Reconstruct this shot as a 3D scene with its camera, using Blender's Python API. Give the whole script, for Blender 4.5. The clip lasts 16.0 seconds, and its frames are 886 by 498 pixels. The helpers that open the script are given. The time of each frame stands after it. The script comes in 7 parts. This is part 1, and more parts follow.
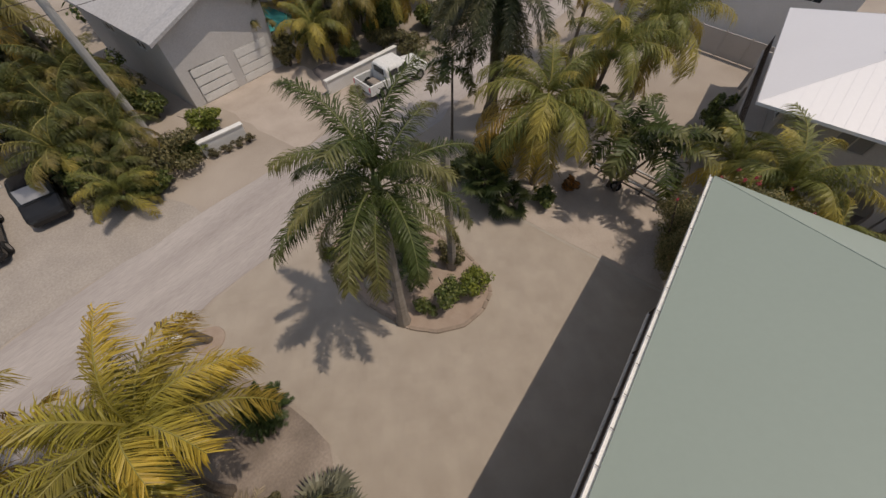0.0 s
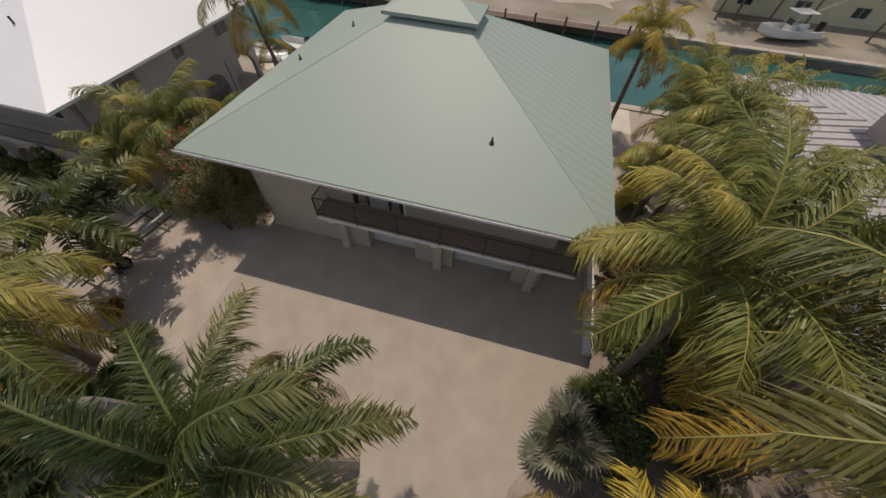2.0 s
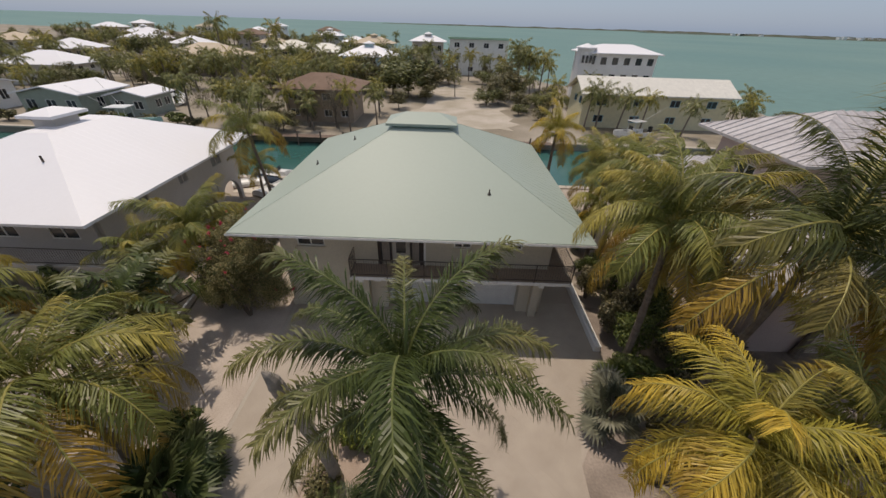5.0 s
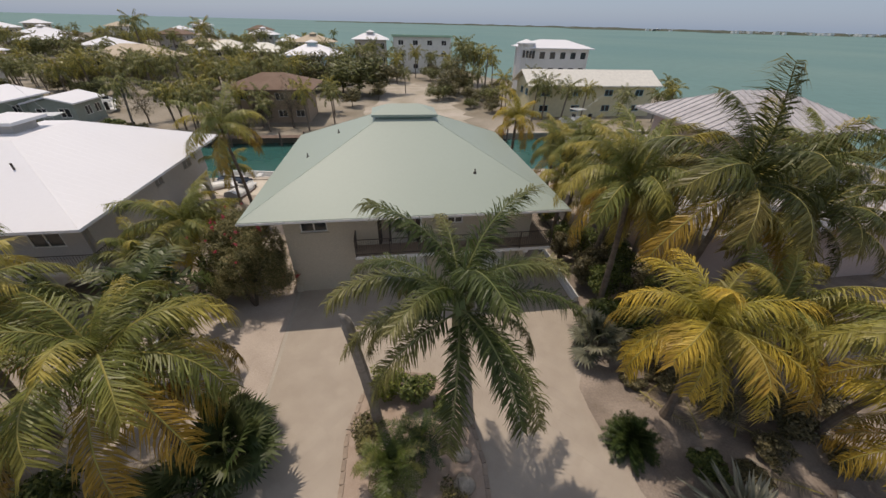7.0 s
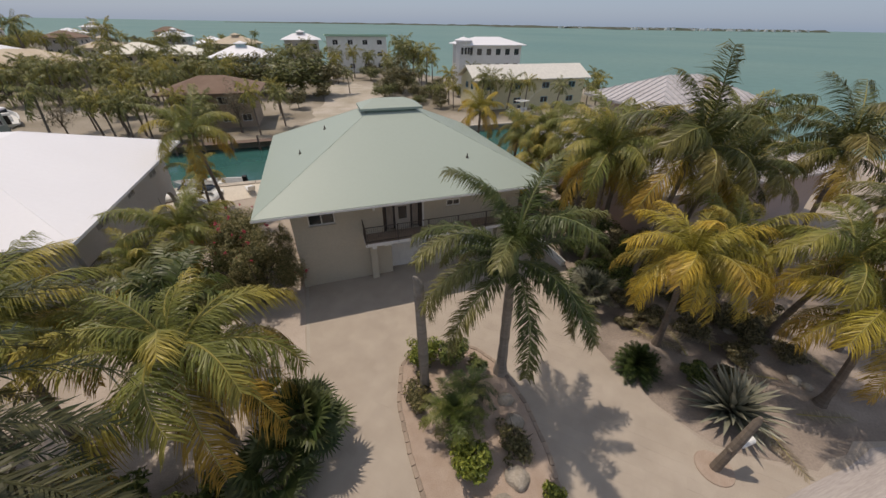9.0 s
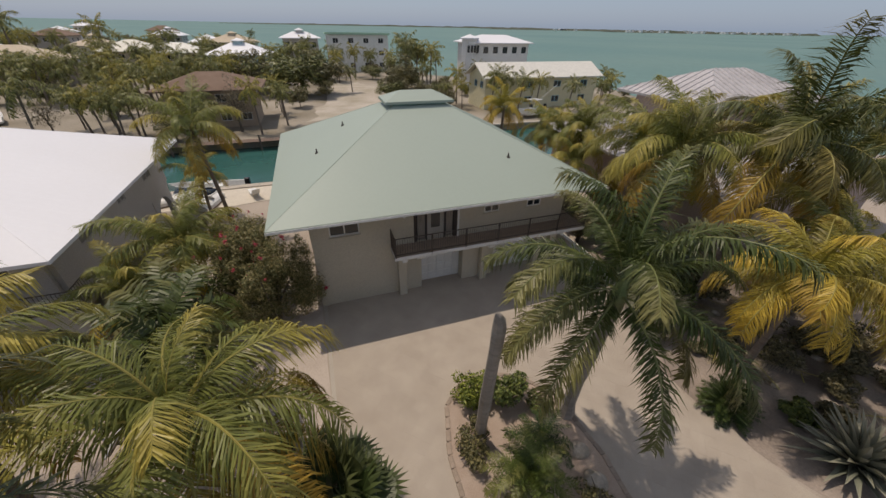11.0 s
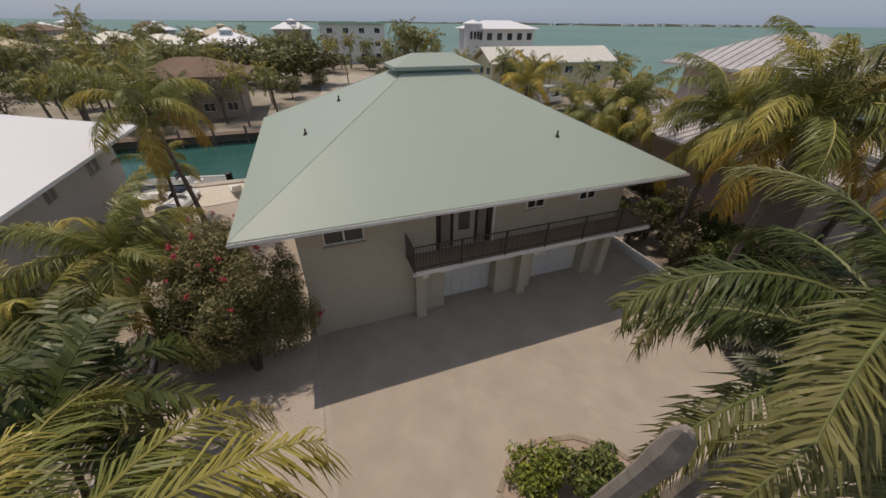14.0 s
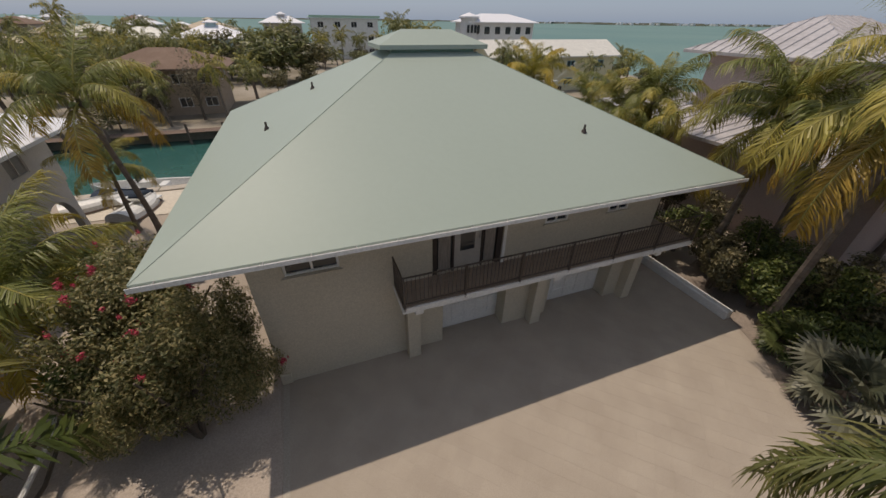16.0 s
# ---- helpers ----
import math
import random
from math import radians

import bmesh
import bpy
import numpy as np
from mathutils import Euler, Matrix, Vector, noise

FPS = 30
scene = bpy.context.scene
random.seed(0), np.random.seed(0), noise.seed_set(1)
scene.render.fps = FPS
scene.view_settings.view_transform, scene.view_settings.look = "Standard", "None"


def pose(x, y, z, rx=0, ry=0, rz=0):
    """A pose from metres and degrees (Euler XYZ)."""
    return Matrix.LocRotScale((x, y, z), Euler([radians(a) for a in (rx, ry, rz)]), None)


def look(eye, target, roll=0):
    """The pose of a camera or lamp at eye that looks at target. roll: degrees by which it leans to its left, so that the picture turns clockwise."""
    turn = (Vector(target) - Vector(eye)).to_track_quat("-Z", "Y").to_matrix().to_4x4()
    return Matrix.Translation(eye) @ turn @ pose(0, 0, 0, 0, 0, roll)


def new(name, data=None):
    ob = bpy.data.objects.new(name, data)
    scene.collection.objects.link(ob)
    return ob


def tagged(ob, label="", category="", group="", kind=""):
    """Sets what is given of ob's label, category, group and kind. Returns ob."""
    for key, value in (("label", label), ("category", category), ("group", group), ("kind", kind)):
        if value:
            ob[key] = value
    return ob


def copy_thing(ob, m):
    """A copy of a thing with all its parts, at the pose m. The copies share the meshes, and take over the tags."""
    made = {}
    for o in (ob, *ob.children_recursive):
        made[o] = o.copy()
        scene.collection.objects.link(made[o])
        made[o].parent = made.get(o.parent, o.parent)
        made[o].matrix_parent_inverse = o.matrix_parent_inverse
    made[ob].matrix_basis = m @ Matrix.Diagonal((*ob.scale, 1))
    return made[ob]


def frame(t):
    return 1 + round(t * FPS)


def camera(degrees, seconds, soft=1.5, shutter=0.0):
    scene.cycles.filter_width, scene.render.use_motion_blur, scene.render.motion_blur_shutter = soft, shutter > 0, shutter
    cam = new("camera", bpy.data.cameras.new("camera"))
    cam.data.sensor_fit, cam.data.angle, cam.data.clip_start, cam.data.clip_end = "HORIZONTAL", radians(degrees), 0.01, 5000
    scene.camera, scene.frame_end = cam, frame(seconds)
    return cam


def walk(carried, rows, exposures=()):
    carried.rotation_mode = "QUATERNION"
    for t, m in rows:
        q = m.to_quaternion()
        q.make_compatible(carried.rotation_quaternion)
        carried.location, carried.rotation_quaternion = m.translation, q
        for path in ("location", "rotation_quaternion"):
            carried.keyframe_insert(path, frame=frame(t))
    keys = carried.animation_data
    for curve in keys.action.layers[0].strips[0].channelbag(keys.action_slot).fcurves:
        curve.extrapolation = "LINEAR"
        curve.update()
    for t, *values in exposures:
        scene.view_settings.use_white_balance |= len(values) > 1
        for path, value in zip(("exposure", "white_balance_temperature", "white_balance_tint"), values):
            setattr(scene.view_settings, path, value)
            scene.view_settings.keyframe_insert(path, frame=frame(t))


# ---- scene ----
cam = camera(103.4, 16.0)
PATH = [
    (0, (13.478, -2.528, 14.04), (12.536, -3.185, 12.402), 1.1),
    (0.5, (12.95, -4.237, 14.127), (11.874, -4.519, 12.465), 3.5),
    (1, (12.785, -5.7, 14.071), (11.726, -5.327, 12.415), 6.4),
    (1.5, (12.972, -6.556, 13.396), (12.185, -5.64, 11.802), 4.7),
    (2, (12.292, -7.913, 13.586), (12.016, -6.717, 12.007), 3.2),
    (2.5, (11.923, -8.732, 13.683), (11.722, -7.379, 12.224), 1.7),
    (3, (11.294, -9.91, 13.519), (11.032, -8.365, 12.277), 2.2),
    (5.5, (8.962, -13.255, 13.1), (9.028, -11.575, 12.016), 1.8),
    (6, (8.509, -13.804, 13.114), (8.66, -12.133, 12.026), 1.7),
    (6.5, (7.981, -14.477, 13.097), (8.286, -12.827, 12.009), 1.1),
    (7, (7.176, -14.939, 13.091), (7.428, -13.28, 12.003), 1.5),
    (7.5, (6.395, -15.418, 12.975), (6.76, -13.777, 11.892), 1.0),
    (8, (5.606, -15.859, 12.947), (6.088, -14.248, 11.863), 1.0),
    (8.5, (4.696, -16.15, 12.877), (5.247, -14.562, 11.792), 0.4),
    (9, (3.731, -15.937, 12.909), (4.277, -14.348, 11.824), 1.0),
    (9.7, (2.639, -15.299, 12.867), (3.198, -13.718, 11.777), 1.1),
    (11.8, (2.505, -11.513, 11.576), (3.075, -9.924, 10.504), 1.2),
    (12, (2.585, -11.217, 11.554), (3.157, -9.631, 10.477), 0.9),
    (12.5, (2.755, -10.335, 11.19), (3.329, -8.753, 10.111), 0.7),
    (13, (2.722, -9.818, 10.86), (3.328, -8.254, 9.771), 0.5),
    (13.5, (2.611, -9.374, 10.439), (3.218, -7.814, 9.344), 0.7),
    (14, (2.605, -8.992, 10.1), (3.181, -7.417, 9.01), 0.6),
    (14.5, (2.702, -8.313, 9.798), (3.296, -6.741, 8.713), 0.8),
    (15, (2.934, -7.693, 9.578), (3.536, -6.122, 8.496), 0.8),
    (15.5, (3.247, -6.957, 9.421), (3.86, -5.391, 8.338), 0.8),
    (16, (3.478, -6.374, 9.263), (4.075, -4.812, 8.167), 0.9),
]
walk(cam, [(t, look(eye, target, roll)) for t, eye, target, roll in PATH], [(0.0, -0.31, 7150, 16.0), (1.5, -0.26, 7150, 16.0), (3.0, -0.1, 7150, 16.0), (7.0, 0.0, 7150, 16.0), (9.5, 0.0, 7150, 16.0), (13.0, -0.18, 7250, 16.0), (15.0, -0.07, 7250, 16.0), (16.0, -0.12, 7250, 16.0)])

# ---- light ----
SUN_DIR = Vector((1.12, -1.57, -5.3)).normalized()
world = bpy.data.worlds.new("sky")
scene.world = world
world.use_nodes = True
wn = world.node_tree.nodes
sky = wn.new("ShaderNodeTexSky")
sky.sky_type = "NISHITA"
sky.sun_disc = False
sky.sun_elevation = math.asin(-SUN_DIR.z)
sky.sun_rotation = math.atan2(-SUN_DIR.x, -SUN_DIR.y)
sky.air_density = 1.0
sky.dust_density = 1.0
sky.ozone_density = 1.0
wn["Background"].inputs["Strength"].default_value = 0.10
haze = wn.new("ShaderNodeMix")  # a pale sea haze over the clear sky
haze.data_type = "RGBA"
haze.inputs["Factor"].default_value = 0.65
tc = wn.new("ShaderNodeTexCoord")  # the haze is brighter overhead, round the high sun
up = wn.new("ShaderNodeSeparateXYZ")
world.node_tree.links.new(tc.outputs["Generated"], up.inputs[0])
hz = wn.new("ShaderNodeValToRGB")
hz.color_ramp.elements[0].position, hz.color_ramp.elements[0].color = 0.0, (0.25, 0.385, 0.60, 1)
hz.color_ramp.elements[1].position, hz.color_ramp.elements[1].color = 0.75, (0.44, 0.51, 0.62, 1)
gain = wn.new("ShaderNodeVectorMath")
gain.operation = "SCALE"
gain.inputs["Scale"].default_value = 10.0
world.node_tree.links.new(up.outputs["Z"], hz.inputs["Fac"])
world.node_tree.links.new(hz.outputs["Color"], gain.inputs[0])
world.node_tree.links.new(gain.outputs[0], haze.inputs["B"])
world.node_tree.links.new(sky.outputs["Color"], haze.inputs["A"])
world.node_tree.links.new(haze.outputs["Result"], wn["Background"].inputs["Color"])
sun = new("sun", bpy.data.lights.new("sun", "SUN"))
sun.data.energy = 2.66
sun.data.angle = radians(0.6)
sun.data.color = (1.0, 0.94, 0.83)
sun.matrix_world = Matrix.LocRotScale((0, 0, 60), SUN_DIR.to_track_quat("-Z", "Y"), None)

# ---- materials ----
def mat(name, col, rough=0.8, col2=None, scale=2.0, fine=25.0, amount=0.5, bump=0.2, metal=0.0, coords="Object", rnd=0.0, spec=0.4, stretch=None, grain=0.12):
    """Two-scale procedural surface: patches of col2 over col, fine grain, bump."""
    m = bpy.data.materials.new(name)
    m.use_nodes = True
    nt = m.node_tree
    N, L = nt.nodes, nt.links
    b = N["Principled BSDF"]
    b.inputs["Roughness"].default_value = rough
    b.inputs["Metallic"].default_value = metal
    b.inputs["Specular IOR Level"].default_value = spec
    tc = N.new("ShaderNodeTexCoord")
    out = tc.outputs[coords]
    if stretch:
        mp = N.new("ShaderNodeMapping")
        mp.inputs["Scale"].default_value = stretch
        L.new(out, mp.inputs["Vector"])
        out = mp.outputs["Vector"]
    n1 = N.new("ShaderNodeTexNoise")
    n1.inputs["Scale"].default_value = scale
    n1.inputs["Detail"].default_value = 5
    n2 = N.new("ShaderNodeTexNoise")
    n2.inputs["Scale"].default_value = fine
    n2.inputs["Detail"].default_value = 3
    L.new(out, n1.inputs["Vector"])
    L.new(out, n2.inputs["Vector"])
    r = N.new("ShaderNodeValToRGB")
    r.color_ramp.elements[0].position, r.color_ramp.elements[1].position = 0.5 - 0.18, 0.5 + 0.18
    c2 = col2 or tuple(c * 0.75 for c in col)
    r.color_ramp.elements[0].color = (*col, 1)
    r.color_ramp.elements[1].color = (*[a + (b_ - a) * amount for a, b_ in zip(col, c2)], 1)
    L.new(n1.outputs["Fac"], r.inputs["Fac"])
    g = N.new("ShaderNodeMapRange")
    g.inputs["From Min"].default_value, g.inputs["From Max"].default_value = 0.3, 0.7
    g.inputs["To Min"].default_value, g.inputs["To Max"].default_value = 1 - grain, 1 + grain
    L.new(n2.outputs["Fac"], g.inputs["Value"])
    mx = N.new("ShaderNodeVectorMath")
    mx.operation = "SCALE"
    L.new(r.outputs["Color"], mx.inputs[0])
    if rnd:
        oi = N.new("ShaderNodeObjectInfo")
        rr = N.new("ShaderNodeMapRange")
        rr.inputs["To Min"].default_value, rr.inputs["To Max"].default_value = 1 - rnd, 1 + rnd
        L.new(oi.outputs["Random"], rr.inputs["Value"])
        mu = N.new("ShaderNodeMath")
        mu.operation = "MULTIPLY"
        L.new(g.outputs["Result"], mu.inputs[0])
        L.new(rr.outputs["Result"], mu.inputs[1])
        L.new(mu.outputs[0], mx.inputs["Scale"])
    else:
        L.new(g.outputs["Result"], mx.inputs["Scale"])
    L.new(mx.outputs[0], b.inputs["Base Color"])
    if bump:
        bp = N.new("ShaderNodeBump")
        bp.inputs["Strength"].default_value = bump
        bp.inputs["Distance"].default_value = 0.02
        L.new(n2.outputs["Fac"], bp.inputs["Height"])
        L.new(bp.outputs["Normal"], b.inputs["Normal"])
    return m


def leaf_mat(name, base, tip, tip_at=0.75, rnd=0.35, trans=0.26, rough=0.42, axis=True, spread=0.3):
    """Leaf surface: colour runs from base to tip along the leaf, each leaf a little different, some light shines through."""
    m = bpy.data.materials.new(name)
    m.use_nodes = True
    nt = m.node_tree
    N, L = nt.nodes, nt.links
    b = N["Principled BSDF"]
    b.inputs["Roughness"].default_value = rough
    b.inputs["Specular IOR Level"].default_value = 0.33
    oi = N.new("ShaderNodeObjectInfo")
    geo = N.new("ShaderNodeNewGeometry")
    ramp = N.new("ShaderNodeValToRGB")
    ramp.color_ramp.elements[0].position = max(0.0, tip_at - spread)
    ramp.color_ramp.elements[1].position = min(1.0, tip_at + spread)
    ramp.color_ramp.elements[0].color = (*base, 1)
    ramp.color_ramp.elements[1].color = (*tip, 1)
    add = N.new("ShaderNodeMath")
    add.operation = "ADD"
    sh = N.new("ShaderNodeMapRange")
    sh.inputs["To Min"].default_value, sh.inputs["To Max"].default_value = -rnd, rnd
    L.new((oi if axis else geo).outputs["Random" if axis else "Random Per Island"], sh.inputs["Value"])
    L.new(sh.outputs["Result"], add.inputs[0])
    if axis:
        tc = N.new("ShaderNodeTexCoord")
        sp = N.new("ShaderNodeSeparateXYZ")
        L.new(tc.outputs["Generated"], sp.inputs[0])
        L.new(sp.outputs["X"], add.inputs[1])
    else:
        add.inputs[1].default_value = 0.5
    L.new(add.outputs[0], ramp.inputs["Fac"])
    v = N.new("ShaderNodeMapRange")
    v.inputs["To Min"].default_value, v.inputs["To Max"].default_value = 0.7, 1.3
    L.new(geo.outputs["Random Per Island"], v.inputs["Value"])
    sc = N.new("ShaderNodeVectorMath")
    sc.operation = "SCALE"
    L.new(ramp.outputs["Color"], sc.inputs[0])
    L.new(v.outputs["Result"], sc.inputs["Scale"])
    L.new(sc.outputs[0], b.inputs["Base Color"])
    t = N.new("ShaderNodeBsdfTranslucent")
    L.new(sc.outputs[0], t.inputs["Color"])
    mix = N.new("ShaderNodeMixShader")
    mix.inputs[0].default_value = trans
    L.new(b.outputs[0], mix.inputs[1])
    L.new(t.outputs[0], mix.inputs[2])
    L.new(mix.outputs[0], N["Material Output"].inputs["Surface"])
    return m


def water_mat(name, shallow, deep, scale, wave=0.15, wscale=1.2, gloss=0.15, spec=0.4):
    m = mat(name, shallow, gloss, deep, scale, wscale, 1.0, wave, coords="Object", spec=spec, grain=0.06)
    return m


def glass_mat(name, col=(0.03, 0.035, 0.04)):
    m = bpy.data.materials.new(name)
    m.use_nodes = True
    b = m.node_tree.nodes["Principled BSDF"]
    b.inputs["Base Color"].default_value = (*col, 1)
    b.inputs["Roughness"].default_value = 0.06
    b.inputs["Specular IOR Level"].default_value = 0.6
    return m


M_SAND = mat("sandy_ground", (0.42, 0.36, 0.305), 0.95, (0.30, 0.25, 0.205), 0.22, 22.0, 0.8, 0.3)
M_GRAVEL = mat("pink_gravel", (0.475, 0.405, 0.35), 0.95, (0.365, 0.305, 0.255), 0.6, 22.0, 0.8, 0.5)
# dark patches are dry litter plus the palms' shade painted into the ground
M_LITTERSHADE = mat("leaf_litter_and_shade", (0.345, 0.285, 0.24), 0.95, (0.115, 0.09, 0.073), 0.42, 12.0, 0.9, 0.8)
M_CONC = mat("drive_concrete", (0.352, 0.30, 0.248), 0.9, (0.405, 0.35, 0.292), 0.9, 45.0, 0.95, 0.06)
M_ROAD = mat("sun_bleached_road", (0.355, 0.315, 0.295), 0.92, (0.46, 0.415, 0.39), 0.55, 20.0, 0.95, 0.2, stretch=(0.12, 1.2, 1))
M_MULCH = mat("red_mulch", (0.35, 0.265, 0.21), 0.95, (0.41, 0.325, 0.265), 2.0, 30.0, 0.9, 1.0)
M_CURB = mat("stone_edging", (0.34, 0.27, 0.215), 0.9, (0.22, 0.17, 0.135), 1.5, 14.0, 0.8, 0.4, rnd=0.15)
M_SCRUB = mat("dry_scrub", (0.36, 0.315, 0.26), 0.95, (0.15, 0.125, 0.08), 0.10, 4.0, 0.9, 0.8)
M_GREENROOF = mat("pale_green_metal_roof", (0.342, 0.398, 0.343), 0.5, (0.32, 0.375, 0.322), 0.12, 6.0, 0.7, 0.0, spec=0.35, grain=0.012)
M_GREENTRIM = mat("green_trim", (0.20, 0.34, 0.29), 0.5, None, 1.0, 8.0, 0.3, 0.05)
M_WHITEROOF = mat("white_metal_roof", (0.79, 0.78, 0.80), 0.45, (0.75, 0.74, 0.76), 0.2, 6.0, 0.6, 0.0, grain=0.01)
M_SILVER = mat("grey_standing_seam_metal", (0.52, 0.49, 0.49), 0.42, (0.42, 0.39, 0.39), 0.6, 4.0, 0.8, 0.05, metal=0.15)
M_BEIGE = mat("cream_stucco", (0.55, 0.495, 0.395), 0.9, (0.50, 0.45, 0.355), 0.7, 30.0, 0.7, 0.25)
M_WHITEWALL = mat("white_stucco", (0.74, 0.73, 0.71), 0.9, (0.66, 0.65, 0.62), 0.5, 24.0, 0.7, 0.2)
M_GREYWALL = mat("grey_stucco", (0.50, 0.47, 0.44), 0.9, (0.43, 0.40, 0.37), 0.5, 24.0, 0.7, 0.2)
M_PINKWALL = mat("faded_pink_stucco", (0.50, 0.40, 0.36), 0.9, (0.44, 0.35, 0.32), 0.5, 24.0, 0.7, 0.2)
M_BROWNROOF = mat("brown_shingle_roof", (0.17, 0.11, 0.078), 0.9, (0.22, 0.15, 0.11), 0.8, 12.0, 0.8, 0.5)
M_TANROOF = mat("tan_roof", (0.50, 0.41, 0.30), 0.85, (0.56, 0.47, 0.36), 0.6, 10.0, 0.8, 0.3)
M_WHITE = mat("white_paint", (0.78, 0.77, 0.74), 0.5, (0.70, 0.69, 0.66), 1.5, 20.0, 0.6, 0.08)
M_BLUEDOOR = mat("blue_paint", (0.25, 0.48, 0.58), 0.6, None, 2.0, 20.0, 0.3, 0.05)
M_DECK = mat("brown_deck_boards", (0.31, 0.245, 0.195), 0.8, (0.25, 0.19, 0.15), 1.2, 15.0, 0.8, 0.3, stretch=(0.3, 6, 1))
M_RAIL = mat("dark_bronze_rail", (0.075, 0.058, 0.048), 0.5, None, 3.0, 20.0, 0.3, 0.05)
M_DARKWOOD = mat("dark_brown_frame", (0.055, 0.04, 0.033), 0.6, None, 2.0, 20.0, 0.4, 0.1)
# near-black for inner floors: indoor shade painted into the slab colour
M_SHADEIN = mat("painted_indoor_shade", (0.05, 0.045, 0.042), 0.9, None, 1.0, 8.0, 0.4, 0.0)
M_GLASS = glass_mat("window_glass")
M_SHUTTER = mat("grey_storm_shutter", (0.24, 0.23, 0.22), 0.6, None, 2.0, 20.0, 0.4, 0.1, stretch=(1, 1, 8))
M_CURTAIN = mat("faded_curtain", (0.33, 0.285, 0.245), 0.9, (0.19, 0.16, 0.135), 6.0, 30.0, 0.8, 0.2, stretch=(4, 1, 0.3))
M_TRUNK = mat("palm_bark", (0.22, 0.18, 0.145), 0.95, (0.13, 0.105, 0.085), 1.5, 14.0, 0.9, 0.7, stretch=(1, 1, 5))
M_ROYALTRUNK = mat("grey_royal_bark", (0.34, 0.30, 0.26), 0.9, (0.24, 0.21, 0.18), 1.5, 12.0, 0.9, 0.4, stretch=(1, 1, 4))
M_DARKTRUNK = mat("dark_fibrous_bark", (0.10, 0.08, 0.065), 0.95, (0.16, 0.13, 0.10), 2.0, 16.0, 0.9, 1.0)
M_SHAFT = mat("green_crownshaft", (0.14, 0.19, 0.07), 0.5, (0.20, 0.22, 0.09), 2.0, 14.0, 0.8, 0.1)
M_ROYAL = leaf_mat("royal_palm_leaf", (0.066, 0.088, 0.022), (0.20, 0.185, 0.065), 0.85, 0.35)
M_COCO = leaf_mat("coconut_leaf", (0.188, 0.202, 0.052), (0.43, 0.35, 0.08), 0.85, 0.35, 0.28)
M_COCOY = leaf_mat("yellowing_coconut_leaf", (0.335, 0.29, 0.05), (0.55, 0.385, 0.06), 0.7, 0.3, 0.3)
M_COCOGR = leaf_mat("grey_green_coconut_leaf", (0.105, 0.118, 0.034), (0.25, 0.20, 0.06), 0.85, 0.3)
M_OLD = leaf_mat("dry_golden_leaf", (0.22, 0.185, 0.035), (0.42, 0.27, 0.05), 0.7, 0.4)
M_DATE = leaf_mat("date_palm_leaf", (0.05, 0.064, 0.024), (0.11, 0.105, 0.045), 0.85)
M_BROAD = leaf_mat("broad_leaf", (0.075, 0.110, 0.028), (0.17, 0.19, 0.055), 0.6, 0.5, axis=False)
M_BRIGHT = leaf_mat("bright_green_leaf", (0.13, 0.17, 0.03), (0.25, 0.27, 0.05), 0.6, 0.5, axis=False)
M_DULL = leaf_mat("dull_olive_leaf", (0.105, 0.105, 0.045), (0.21, 0.18, 0.08), 0.6, 0.5, axis=False)
M_UNDER = leaf_mat("dry_undergrowth_leaf", (0.10, 0.095, 0.048), (0.20, 0.168, 0.09), 0.6, 0.5, axis=False)
M_PURPLE = leaf_mat("dull_bougainvillea_leaf", (0.175, 0.185, 0.078), (0.34, 0.285, 0.14), 0.6, 0.5, trans=0.45, axis=False)
M_FLOWER = leaf_mat("magenta_bract", (0.50, 0.04, 0.08), (0.62, 0.12, 0.16), 0.5, 0.5, axis=False)
M_CROTON = leaf_mat("croton_leaf", (0.09, 0.055, 0.02), (0.38, 0.15, 0.03), 0.55, 0.5, axis=False)
M_AGAVE = leaf_mat("agave_blade", (0.15, 0.16, 0.12), (0.30, 0.29, 0.22), 0.6, 0.3, 0.05)
M_SAGO = leaf_mat("sago_leaf", (0.028, 0.050, 0.014), (0.062, 0.088, 0.024), 0.7, 0.3, 0.15)
M_FAN = leaf_mat("silver_fan_leaf", (0.085, 0.095, 0.06), (0.22, 0.215, 0.15), 0.7, 0.45)
M_FANG = leaf_mat("green_fan_leaf", (0.042, 0.066, 0.02), (0.095, 0.11, 0.04), 0.8, 0.4)
M_PYGMY = leaf_mat("pygmy_palm_leaf", (0.085, 0.115, 0.025), (0.20, 0.20, 0.06), 0.8, 0.4)
M_FARPALM = leaf_mat("distant_palm_leaf", (0.12, 0.14, 0.042), (0.24, 0.225, 0.075), 0.5, 0.5, axis=False)
M_FARPALMY = leaf_mat("distant_yellow_palm_leaf", (0.19, 0.19, 0.04), (0.36, 0.30, 0.07), 0.5, 0.5, axis=False)
M_FARTREE = leaf_mat("distant_tree_leaf", (0.10, 0.12, 0.038), (0.20, 0.20, 0.075), 0.5, 0.5, axis=False)
M_RIB = mat("yellow_green_midrib", (0.26, 0.24, 0.06), 0.5, (0.34, 0.27, 0.07), 2.0, 10.0, 0.8, 0.0)
M_ROYALRIB = mat("dull_green_midrib", (0.13, 0.15, 0.045), 0.5, (0.17, 0.17, 0.06), 2.0, 10.0, 0.8, 0.0)
M_ROCK = mat("coral_rock", (0.42, 0.37, 0.31), 0.95, (0.25, 0.22, 0.18), 2.5, 14.0, 0.9, 1.0)
M_SEAWALL = mat("seawall_concrete", (0.50, 0.44, 0.37), 0.9, (0.32, 0.28, 0.23), 0.7, 9.0, 0.9, 0.4)
